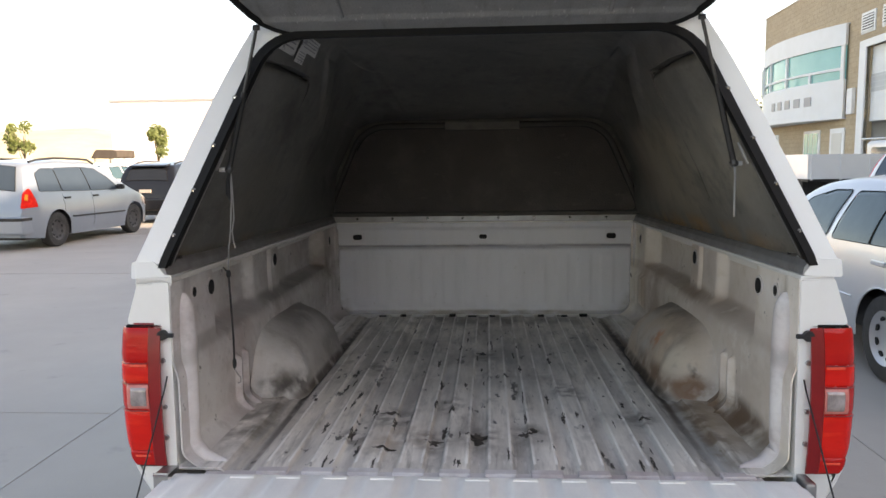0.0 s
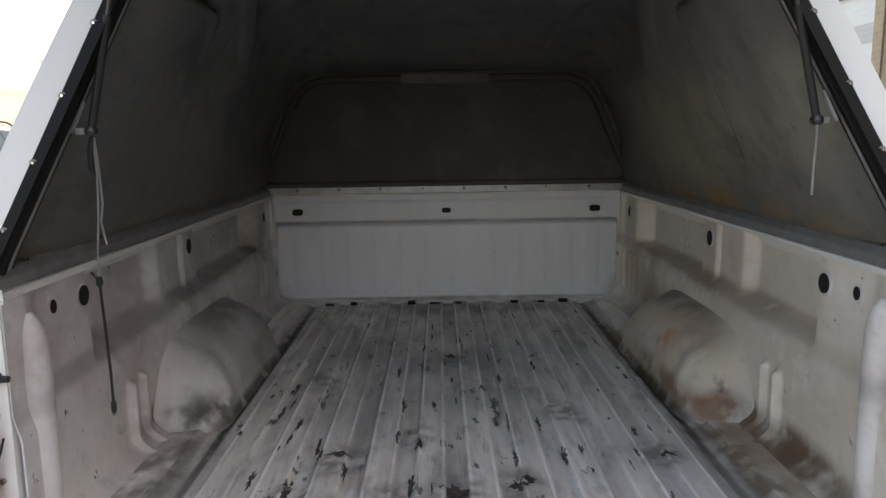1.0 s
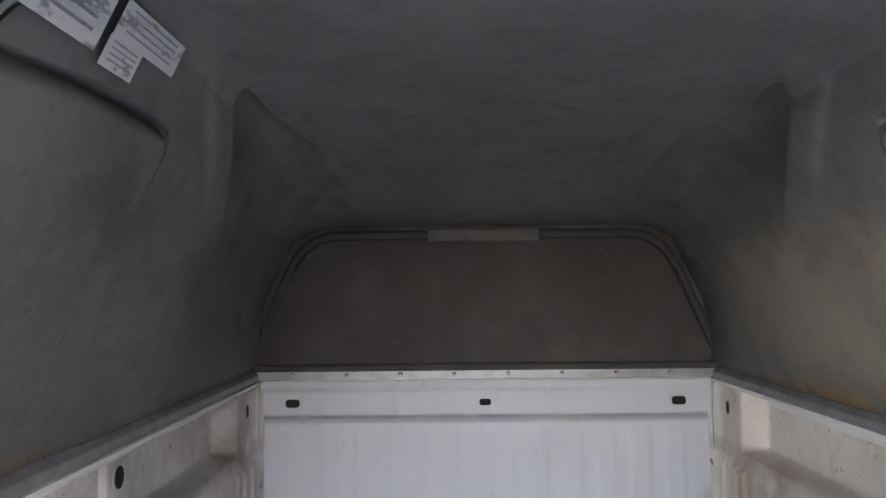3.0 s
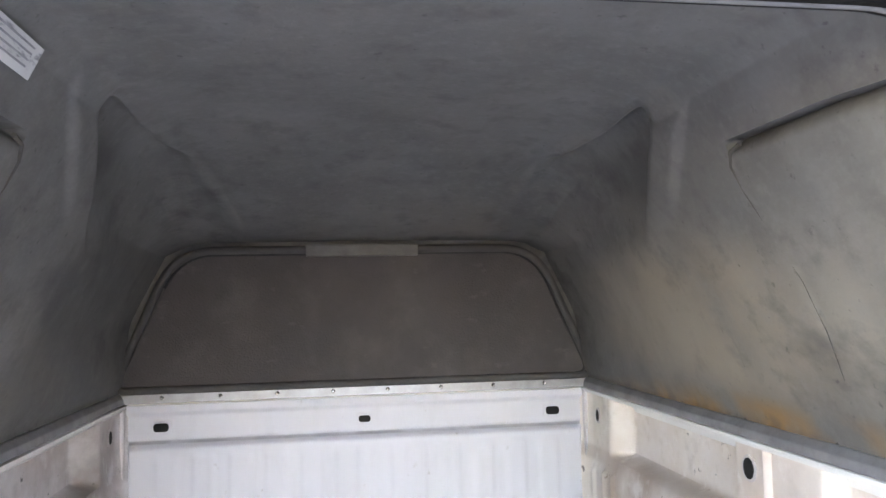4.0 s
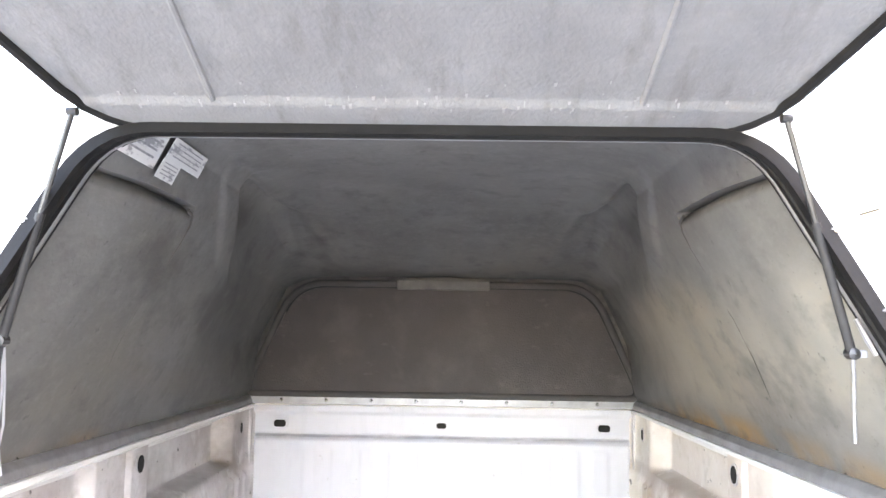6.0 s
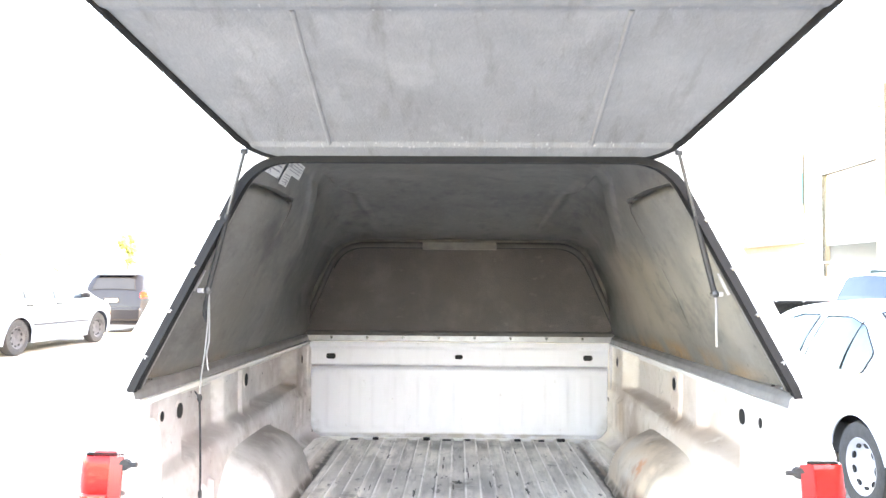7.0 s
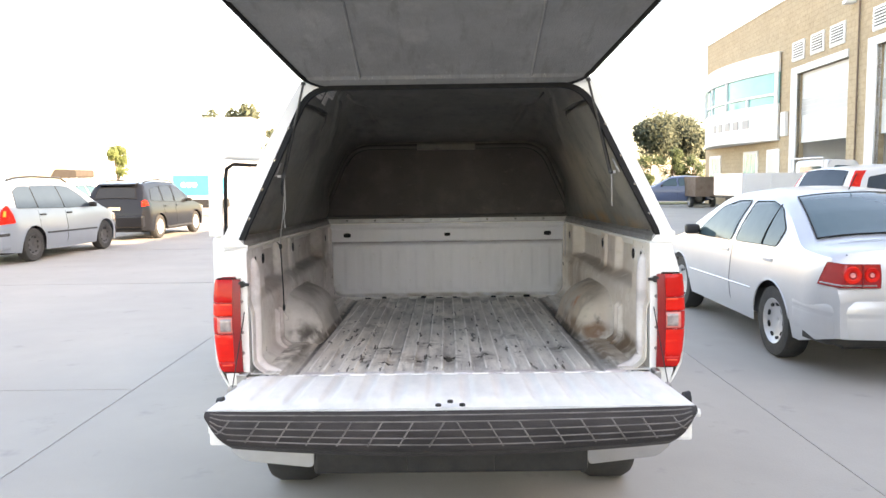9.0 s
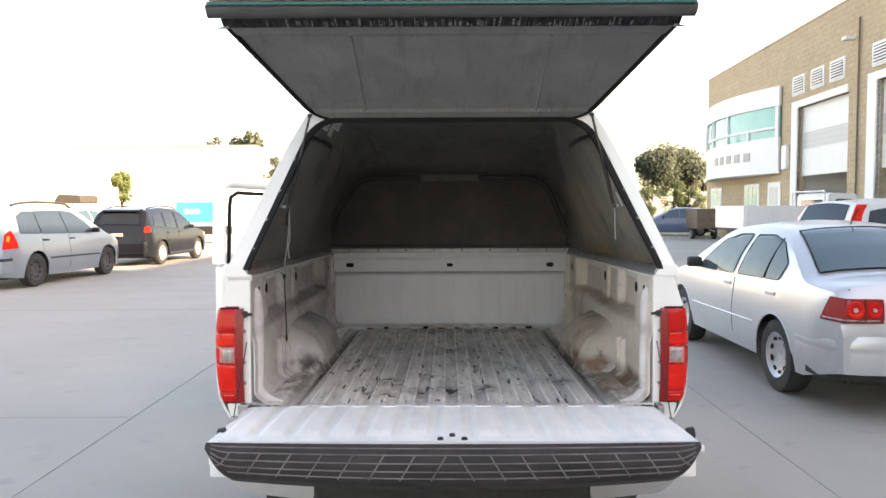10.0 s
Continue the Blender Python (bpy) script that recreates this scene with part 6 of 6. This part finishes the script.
# white one by the hall, tail towards the yard
root, top, half, plan = car(
    "off_road_car", pose(8.42, 12.6, 0.08, 0, 0, -76), "white off-road estate car with tall red tail lamps", CARW,
    SUVP, (-0.92, 3.52), 1.82, 2.62, 0.345, 1.02, SUVW,
    [("rear_window", -0.84, -0.61, 0.62, 0.56), ("windscreen", 2.32, 1.66, 0.70, 0.58)],
    SUVL[1:], roof_half=0.61, low=0.24, cladding=PLASTIC, glass=SMOKE)
part("rear_bumper", box(-0.82, 0.82, -1.0, -0.70, 0.36, 0.70, 0.06, 3), CARW, root)
for s in (-1, 1):
    pil = [(-0.87, 1.00, 0.26), (-0.83, 1.10, 0.22), (-0.78, 1.22, 0.2), (-0.72, 1.34, 0.2), (-0.65, 1.45, 0.22), (-0.56, 1.55, 0.24)]
    smooth(part("tail_lamp", thick(grid(24, 6, lambda u, v: (lambda y, z, w: (s * (half(y + w * v, z) + 0.012), y + w * v + 0.012, z))(*[float(np.interp(u * 5, range(6), [p[k] for p in pil])) for k in range(3)])), 0, (-s * 0.03, 0, 0)), REDL, root, "tall red tail lamp up the pillar"), 60)
    smooth(part("lamp_wing", prism([(-0.86, 0.95), (-0.84, 1.07), (-0.70, 1.06), (-0.42, 0.93)], s * (half(-0.7, 1.0) - 0.03), s * (half(-0.7, 1.0) + 0.012)), REDL, root, "red wing of the tail lamp"), 60)
# pale saloon in the next row and a blue hatchback in the distance
SALP = [(-1.0, 0.55), (-0.93, 0.96), (-0.42, 1.04), (0.32, 1.385), (1.0, 1.44), (1.62, 1.36), (2.32, 1.0), (3.1, 0.80), (3.38, 0.5)]
SALW = [[(0.34, 0.99), (0.98, 0.975), (1.02, 1.36), (0.44, 1.335)], [(1.06, 0.97), (2.02, 0.965), (1.56, 1.31), (1.08, 1.36)]]
car("saloon_car", pose(-13.3, 21.6, 0, 0, 0, HEAD3) @ Matrix.Scale(1.15, 4), "large pale saloon parked behind the people carrier", CARW, SALP, (-1.0, 3.38), 1.735, 2.51, 0.318, 0.955, SALW,
    [("rear_window", -0.40, 0.30, 0.58, 0.50), ("windscreen", 2.30, 1.60, 0.68, 0.54)], [("tail_lamp", [(-0.985, 0.70), (-0.74, 0.735), (-0.78, 0.885), (-0.96, 0.90)], "red tail lamp")])
car("hatchback_car", pose(13.2, 36.3, 0.12, 0, 0, 80), "dull blue hatchback parked on the verge", BLUEC, [(-0.72, 0.5), (-0.66, 1.0), (-0.3, 1.42), (0.6, 1.5), (1.3, 1.46), (2.2, 1.0), (3.0, 0.8), (3.2, 0.5)], (-0.72, 3.2), 1.7, 2.45, 0.3, 0.95,
    [[(-0.3, 1.0), (0.3, 0.99), (0.34, 1.36), (-0.15, 1.34)], [(0.38, 0.98), (1.0, 0.97), (1.02, 1.38), (0.42, 1.37)], [(1.08, 0.97), (1.95, 0.96), (1.5, 1.32), (1.1, 1.38)]],
    [("rear_window", -0.62, -0.32, 0.55, 0.5), ("windscreen", 2.15, 1.34, 0.66, 0.54)], [("tail_lamp", [(-0.68, 0.75), (-0.52, 0.77), (-0.52, 0.93), (-0.64, 0.95)], "red tail lamp")])

# white flatbed lorry by the hall: bed towards the yard, cab away
lorry = thing("flatbed_lorry", pose(9.28, 19.3, 0.05, 0, 0, -86), "small white flatbed lorry with plain drop sides", "lorry")
part("bed", box(-0.9, 0.9, -0.9, 1.5, 0.86, 0.95, 0.01), PLASTIC, lorry)
for x0, x1, y0, y1 in ((-0.92, -0.89, -0.9, 1.5), (0.89, 0.92, -0.9, 1.5), (-0.92, 0.92, -0.93, -0.9), (-0.92, 0.92, 1.5, 1.53)):
    part("drop_side", box(x0, x1, y0, y1, 0.93, 1.58, 0.008), CARW, lorry)
for k in range(4):
    part("side_stake", box(0.92, 0.945, -0.85 + 0.77 * k, -0.80 + 0.77 * k, 0.9, 1.56, 0.006), CARW, lorry)
smooth(part("cab", prism(rounded([(1.62, 0.6), (3.4, 0.6), (3.4, 1.15), (2.85, 1.32), (2.5, 1.92), (1.7, 1.95), (1.62, 1.86)], 0.08), -0.84, 0.84, bevel=0.04), CARW, lorry, "white lorry cab"))
part("cab_window", prism(rounded([(1.82, 1.32), (2.66, 1.3), (2.4, 1.76), (1.84, 1.78)], 0.06), 0.80, 0.855), CARGLASS, lorry)
part("cab_rear_window", prism(rounded([(-0.6, 1.35), (0.6, 1.35), (0.56, 1.76), (-0.56, 1.76)], 0.06), 1.60, 1.66, "y"), CARGLASS, lorry)
part("head_rack", tube([(-0.86, 1.5, 1.5), (-0.86, 1.5, 2.0), (0.86, 1.5, 2.0), (0.86, 1.5, 1.5)], 0.025, 8), CARW, lorry)
part("chassis", box(-0.4, 0.4, -0.8, 3.2, 0.45, 0.86, 0.02), PLASTIC, lorry)
for yy in (0.0, 2.7):
    for s in (-1, 1):
        wheel(lorry, s * 0.74, yy, 0.33, 0.2, s)
# weathered box trailer on the verge
tr = thing("box_trailer", pose(13.0, 34.9, 0, 0, 0, 0), "weathered brown box trailer on the verge", "trailer")
part("box", box(-0.62, 0.55, -0.9, 0.9, 0.55, 1.55, 0.02), RUSTY, tr)
part("drawbar", tube([(0, -0.9, 0.5), (0, -1.6, 0.45)], 0.04, 8), STEEL, tr)
for s in (-1, 1):
    wheel(tr, s * 0.55, 0.0, 0.3, 0.18, s)

# ---- the hall on the right ----
HALL = pose(15.0, 42.0, 0, 0, 0, -3)
hall = tagged(new("hall"), "tan block industrial hall with white curved office front and roller doors", "building")
hall.matrix_world = HALL
S0, S1, HH = -2.2, -95.0, 8.8
holes = [(-14.5, -18.7, 0.0, 5.62), (-20.6, -24.8, 0.0, 5.7), (-32.0, -36.2, 0.0, 5.62), (-38.0, -42.2, 0.0, 5.62)]


def wall_piece(s0, s1, z0, z1):
    part("wall", box(0.0, 0.3, s1, s0, z0, z1), TAN, hall)


edges = [S0] + [e for h in holes for e in (h[0], h[1])] + [S1]
for a, b in zip(edges[0::2], edges[1::2]):
    wall_piece(a, b, 0, HH)
for s0, s1, z0, z1 in holes:
    wall_piece(s0, s1, z1, HH)
    fr = part("door_frame", box(-0.06, 0.14, s0, s0 + 0.55, 0, z1 + 0.28, 0.02), WHITEW, hall)
    part("door_head", box(-0.06, 0.14, s1, s0 + 0.0, z1, z1 + 0.28, 0.02), WHITEW, fr)
    sh = part("roller_door", box(0.2, 0.24, s1, s0, 2.86, z1), SHUTTER, hall, "half-raised white roller door")
    part("shutter_band", box(0.185, 0.2, s1, s0, 3.95, 4.6), SHUTTERG, sh)
    for k in range(14):
        zz = 2.9 + k * 0.2
        if zz < z1 - 0.05:
            part("slat", box(0.185, 0.2, s1, s0, zz, zz + 0.012), SHUTTER, sh)
    part("bay_inside", box(0.3, 3.0, s1 - 0.5, s0 + 0.5, 0.004, 0.02), CONCRETE, hall)
    part("bay_side", box(0.3, 3.1, s0 + 0.25, s0 + 0.35, 0, 5.8), BAYIN, hall)
    part("bay_back", box(3.0, 3.1, s1 - 0.5, s0 + 0.5, 0, 5.8), BAYIN, hall)
# unseen height added out of view so the hall's shadow reaches the people carrier
part("shadow_block", box(0.0, 30.0, S1, -36.8, HH + 0.09, 10.1), TAN, hall, "unseen block added on the hall to lengthen its shadow")
part("roof", box(0.3, 29.7, S1 + 0.3, S0 - 0.3, HH - 0.25, HH - 0.02), OFFW, hall)
part("far_wall", box(0.3, 30.0, S0 - 0.3, S0, 0, HH - 0.3), TAN, hall)
part("back_wall", box(29.7, 30.0, S1, S0 - 0.3, 0, HH - 0.3), TAN, hall)
part("near_wall", box(0.3, 29.7, S1, S1 + 0.3, 0, HH - 0.3), TAN, hall)
part("parapet", box(-0.02, 0.32, S1, S0, HH, HH + 0.08), TAN, hall)
for sv in (-14.0, -15.7, -17.3, -20.3, -22.0, -23.7, -31.5, -33.2):
    vf = part("vent", box(-0.05, 0.02, sv - 1.12, sv, 6.14, 6.92, 0.01), WHITEW, hall, "white framed louvre")
    part("vent_dark", box(-0.055, -0.045, sv - 1.0, sv - 0.1, 6.24, 6.82), DARKIN, vf)
    for k in range(6):
        bmq = box(-0.10, -0.05, sv - 1.02, sv - 0.08, 6.25 + 0.1 * k, 6.29 + 0.1 * k)
        for v in bmq.verts:
            if v.co.x < -0.07:
                v.co.z -= 0.04
        part("slat", bmq, WHITEW, vf)
part("downpipe", tube([(-0.06, -19.45, 0.1), (-0.06, -19.45, 8.0)], 0.03, 8), RUSTY, hall)
lampm = part("wall_lamp", box(-0.35, 0.0, -19.1, -18.8, 7.35, 7.47, 0.02), WHITEW, hall)


def bow(s):
    q = (s + 7.85) / 5.05
    return -0.15 - 1.0 * max(0.0, 1 - q * q)


def bow_part(nm, s0, s1, z0, z1, material, out=0.0, t=0.12, parent=None, lab=""):
    return smooth(part(nm, thick(grid(40, 2, lambda u, v: (bow(s0 + (s1 - s0) * u) - out, s0 + (s1 - s0) * u, z0 + (z1 - z0) * v)), t), material, parent or hall, lab), 50)


bay = bow_part("curved_front", -2.8, -12.9, 3.1, 4.62, WHITEW, lab="white curved office front")
bow_part("front_upper", -2.8, -12.9, 5.95, 6.75, WHITEW, parent=bay)
part("front_soffit", prism([(bow(-2.8 - 10.1 * k / 30), -2.8 - 10.1 * k / 30) for k in range(31)] + [(0.0, -12.9), (0.0, -2.8)], 3.06, 3.1, "z"), WHITEW, bay)
part("front_top", prism([(bow(-2.8 - 10.1 * k / 30), -2.8 - 10.1 * k / 30) for k in range(31)] + [(0.0, -12.9), (0.0, -2.8)], 6.75, 6.79, "z"), WHITEW, bay)
bow_part("window_glass", -2.85, -12.85, 4.6, 5.97, TEAL, -0.10, 0.02, bay, "teal reflective office window")
for sm in (-2.9, -4.0, -5.3, -6.75, -8.95, -12.75):
    bow_part("mullion", sm + 0.08, sm - 0.08, 4.6, 5.97, WHITEW, -0.02, 0.1, bay)
bow_part("transom", -4.0, -12.8, 4.98, 5.08, WHITEW, -0.02, 0.08, bay)
for sm in (-10.9,):
    bow_part("mullion", sm + 0.06, sm - 0.06, 4.6, 5.0, WHITEW, -0.02, 0.1, bay)
GREYL = mat("grey_sign_metal", (0.3, 0.3, 0.31), 0.5, 0.3)
for k in range(5):
    sm = -7.4 - 0.82 * k
    bow_part("sign_bar", sm, sm - 0.46, 3.68, 4.06, GREYL, 0.03, 0.03, bay, "plain grey bar of the sign")
for s0, s1, z0, z1 in ((-3.1, -5.0, 0.95, 2.66), (-8.5, -10.4, 0.95, 2.7)):
    w = part("office_window", box(-0.05, 0.05, s1, s0, z0, z1, 0.01), WHITEW, hall, "white framed ground floor window")
    n_ = 3
    for k in range(n_):
        a = s0 - 0.12 - (s0 - s1 - 0.24) * k / n_
        part("pane", box(-0.062, -0.045, a - (s0 - s1 - 0.24) / n_ + 0.08, a, z0 + 0.12, z1 - 0.12), TEAL, w)
od = part("office_door", box(-0.05, 0.05, -12.9, -11.5, 0.0, 2.7, 0.01), WHITEW, hall, "white office door")
part("door_panel", box(-0.065, -0.045, -12.7, -11.7, 0.2, 2.5, 0.005), OFFW, od)
part("meter_box", box(-0.15, 0.0, -13.7, -13.2, 3.2, 4.2, 0.02), WHITEW, hall)
# low wall, verge, distant buildings
verge = tagged(part("verge", box(9.0, 13.9, 35.2, 40.5, -0.1, 0.12, 0.03), GRASS, None), "worn grass verge along the far road", "verge", kind="structure")
kerb = tagged(part("kerb", box(9.0, 13.9, 34.95, 35.2, -0.1, 0.14, 0.02), KERBM, None), "pale concrete kerb of the verge", "kerb", kind="structure")
yw = tagged(part("wall_far", box(8, 60, 62, 62.3, 0, 2.6, 0.03), OFFW, None), "pale yard wall under the trees", "wall", kind="structure")
for k in range(17):
    part("pier", box(8 + 3 * k, 8.4 + 3 * k, 61.88, 62.0, 0, 2.75), OFFW, yw)
wh = tagged(new("warehouse"), "pale sunlit warehouse with a flat roof far off", "building")
part("wall", box(-31.0, -16.0, 58, 76, 0, 6.7), WHITEW, wh)
part("roof_edge", box(-31.1, -15.9, 57.9, 76.1, 6.7, 6.9), GREYL, wh)
for k in range(4):
    part("door", box(-30.0 + 3.2 * k, -28.0 + 3.2 * k, 57.93, 58.02, 0, 3.2), SHUTTER, wh)
# blue panelled trailer and a brown canopy
BLUEP = mat("bright_blue_panel", (0.02, 0.26, 0.5), 0.4, 0, (0.03, 0.34, 0.58), 2, 0.6)
bt = thing("billboard_trailer", pose(-11.72, 32.4, 0.0, 0, 0, 0), "bright blue panelled trailer with a pale emblem", "trailer")
part("panel", box(-1.25, 1.12, -0.1, 0.1, 0.98, 1.96, 0.02), BLUEP, bt)
part("panel_base", box(-1.25, 1.12, -0.13, 0.13, 0.86, 0.98, 0.01), WHITEW, bt)
for k in range(3):
    part("emblem", lathe([(-0.125, 0.001), (-0.125, 0.12), (-0.1, 0.125)], 16, "y", c=(-0.75 + 0.26 * k, 0, 1.5)), WHITEW, bt, "pale round emblem")
part("chassis", box(-1.25, 1.25, -0.5, 0.5, 0.42, 0.80, 0.02), PLASTIC, bt)
part("post", box(-0.9, -0.8, -0.05, 0.05, 0.6, 0.9), PLASTIC, bt)
part("post", box(0.8, 0.9, -0.05, 0.05, 0.6, 0.9), PLASTIC, bt)
for s in (-1, 1):
    wheel(bt, s * 0.9, 0.0, 0.33, 0.2, s)
cn = thing("canopy", pose(-20.2, 37.2, 0, 0, 0, 0), "low brown canopy on thin posts among the cars", "canopy")
part("canopy_roof", prism(rounded([(-0.72, 1.95), (0.72, 1.95), (0.70, 2.38), (-0.42, 2.42)], 0.12), -1.0, 1.0, "y"), CANOPYB, cn)
for x in (-0.6, 0.6):
    for y in (-0.8, 0.8):
        part("post", tube([(x, y, 0), (x, y, 1.95)], 0.04, 8), STEEL, cn)
# dry hill beyond
hl = tagged(part("hill", grid(60, 24, lambda u, v: (lambda x, y: (x, y, -1.0 + 12.0 * hump(-320, -200, -110, -40, x) * math.sin(math.pi * min(1, v * 1.2)) ** 0.8 + 1.2 * noise.noise((x * 0.05, y * 0.05, 0))))(-330 + 320 * u, 150 + 110 * v)), DRYHILL, None), "dry yellow hillside in the distance", "hill", kind="structure")


# ---- trees ----
def tree(m, label, height, crown_r, crown_z, leafm, seed, n=1500, leaf_size=0.16, clumps=10):
    rnd = random.Random(seed)
    root = thing("tree", m, label, "tree")
    bm = tube([(0, 0, 0), (0.06, 0.03, height * 0.25), (-0.05, 0.06, height * 0.5), (0.04, -0.03, height * 0.8)], [0.022 * height, 0.017 * height, 0.012 * height, 0.004 * height], 8)
    centres = []
    for k in range(clumps):
        a, r = rnd.uniform(0, 6.28), crown_r * rnd.uniform(0.25, 0.85)
        c = Vector((r * math.cos(a), r * math.sin(a), crown_z + (height - crown_z) * rnd.uniform(-0.1, 0.92)))
        centres.append((c, crown_r * rnd.uniform(0.28, 0.5)))
        b = Vector((0, 0, height * rnd.uniform(0.3, 0.6)))
        tube([b, b.lerp(c, 0.5) + Vector((0, 0, 0.1)), c], [0.008 * height, 0.005 * height, 0.002 * height], 5, bm)
    part("trunk", bm, BARK, root)
    vs, fs = [], []
    for k in range(n):
        c, r = centres[rnd.randrange(clumps)]
        d = Vector((rnd.gauss(0, 1), rnd.gauss(0, 1), rnd.gauss(0, 0.75))).normalized() * r * rnd.random() ** 0.45
        p = c + d
        u = Vector((rnd.gauss(0, 1), rnd.gauss(0, 1), rnd.gauss(0, 1))).normalized()
        w = u.orthogonal().normalized()
        s = leaf_size * rnd.uniform(0.6, 1.3)
        i = len(vs)
        vs += [p - u * s, p + w * s * 0.5, p + u * s, p - w * s * 0.5]
        fs.append((i, i + 1, i + 2, i + 3))
    me = bpy.data.meshes.new("crown")
    me.from_pydata([tuple(v) for v in vs], [], fs)
    me.materials.append(leafm)
    cr = new("crown", me)
    cr.parent = root
    return root


tree(pose(19.6, 64.5, 0), "broad dark green tree behind the yard wall", 6.5, 3.3, 4.4, LEAFG, 3, 16000, 0.17, 26)
tree(pose(22.8, 66.0, 0), "smaller dark green tree behind the yard wall", 5.4, 1.5, 3.6, LEAFG, 9, 1200, 0.2, 9)
for k, (x, h) in enumerate(((17.2, 3.5), (19.0, 3.8), (20.8, 3.4))):
    tree(pose(x, 59.5, 0), "green shrub in front of the yard wall", h, 1.25, 1.2, LEAFM, 20 + k, 3500, 0.09, 12)
tree(pose(-18.3, 38.5, 0), "small sunlit yellow-green tree between parked cars", 3.95, 0.75, 2.4, LEAFY, 31, 1600, 0.09, 9)
tree(pose(-26.0, 38.5, 0), "small sunlit yellow-green tree at the yard's edge", 4.1, 0.9, 2.5, LEAFY, 33, 1600, 0.09, 9)
tree(pose(-12.8, 52.0, 0), "dark green tree beyond the parked cars", 5.9, 1.1, 2.6, LEAFG, 41, 4000, 0.11, 12)
tree(pose(-24.5, 88.0, 0), "dark tree rising over the warehouse roof", 10.6, 2.4, 8.0, LEAFG, 43, 900, 0.3, 8)
tree(pose(-29.0, 88.0, 0), "dark tree rising over the warehouse roof", 10.2, 2.0, 8.0, LEAFG, 47, 800, 0.3, 8)
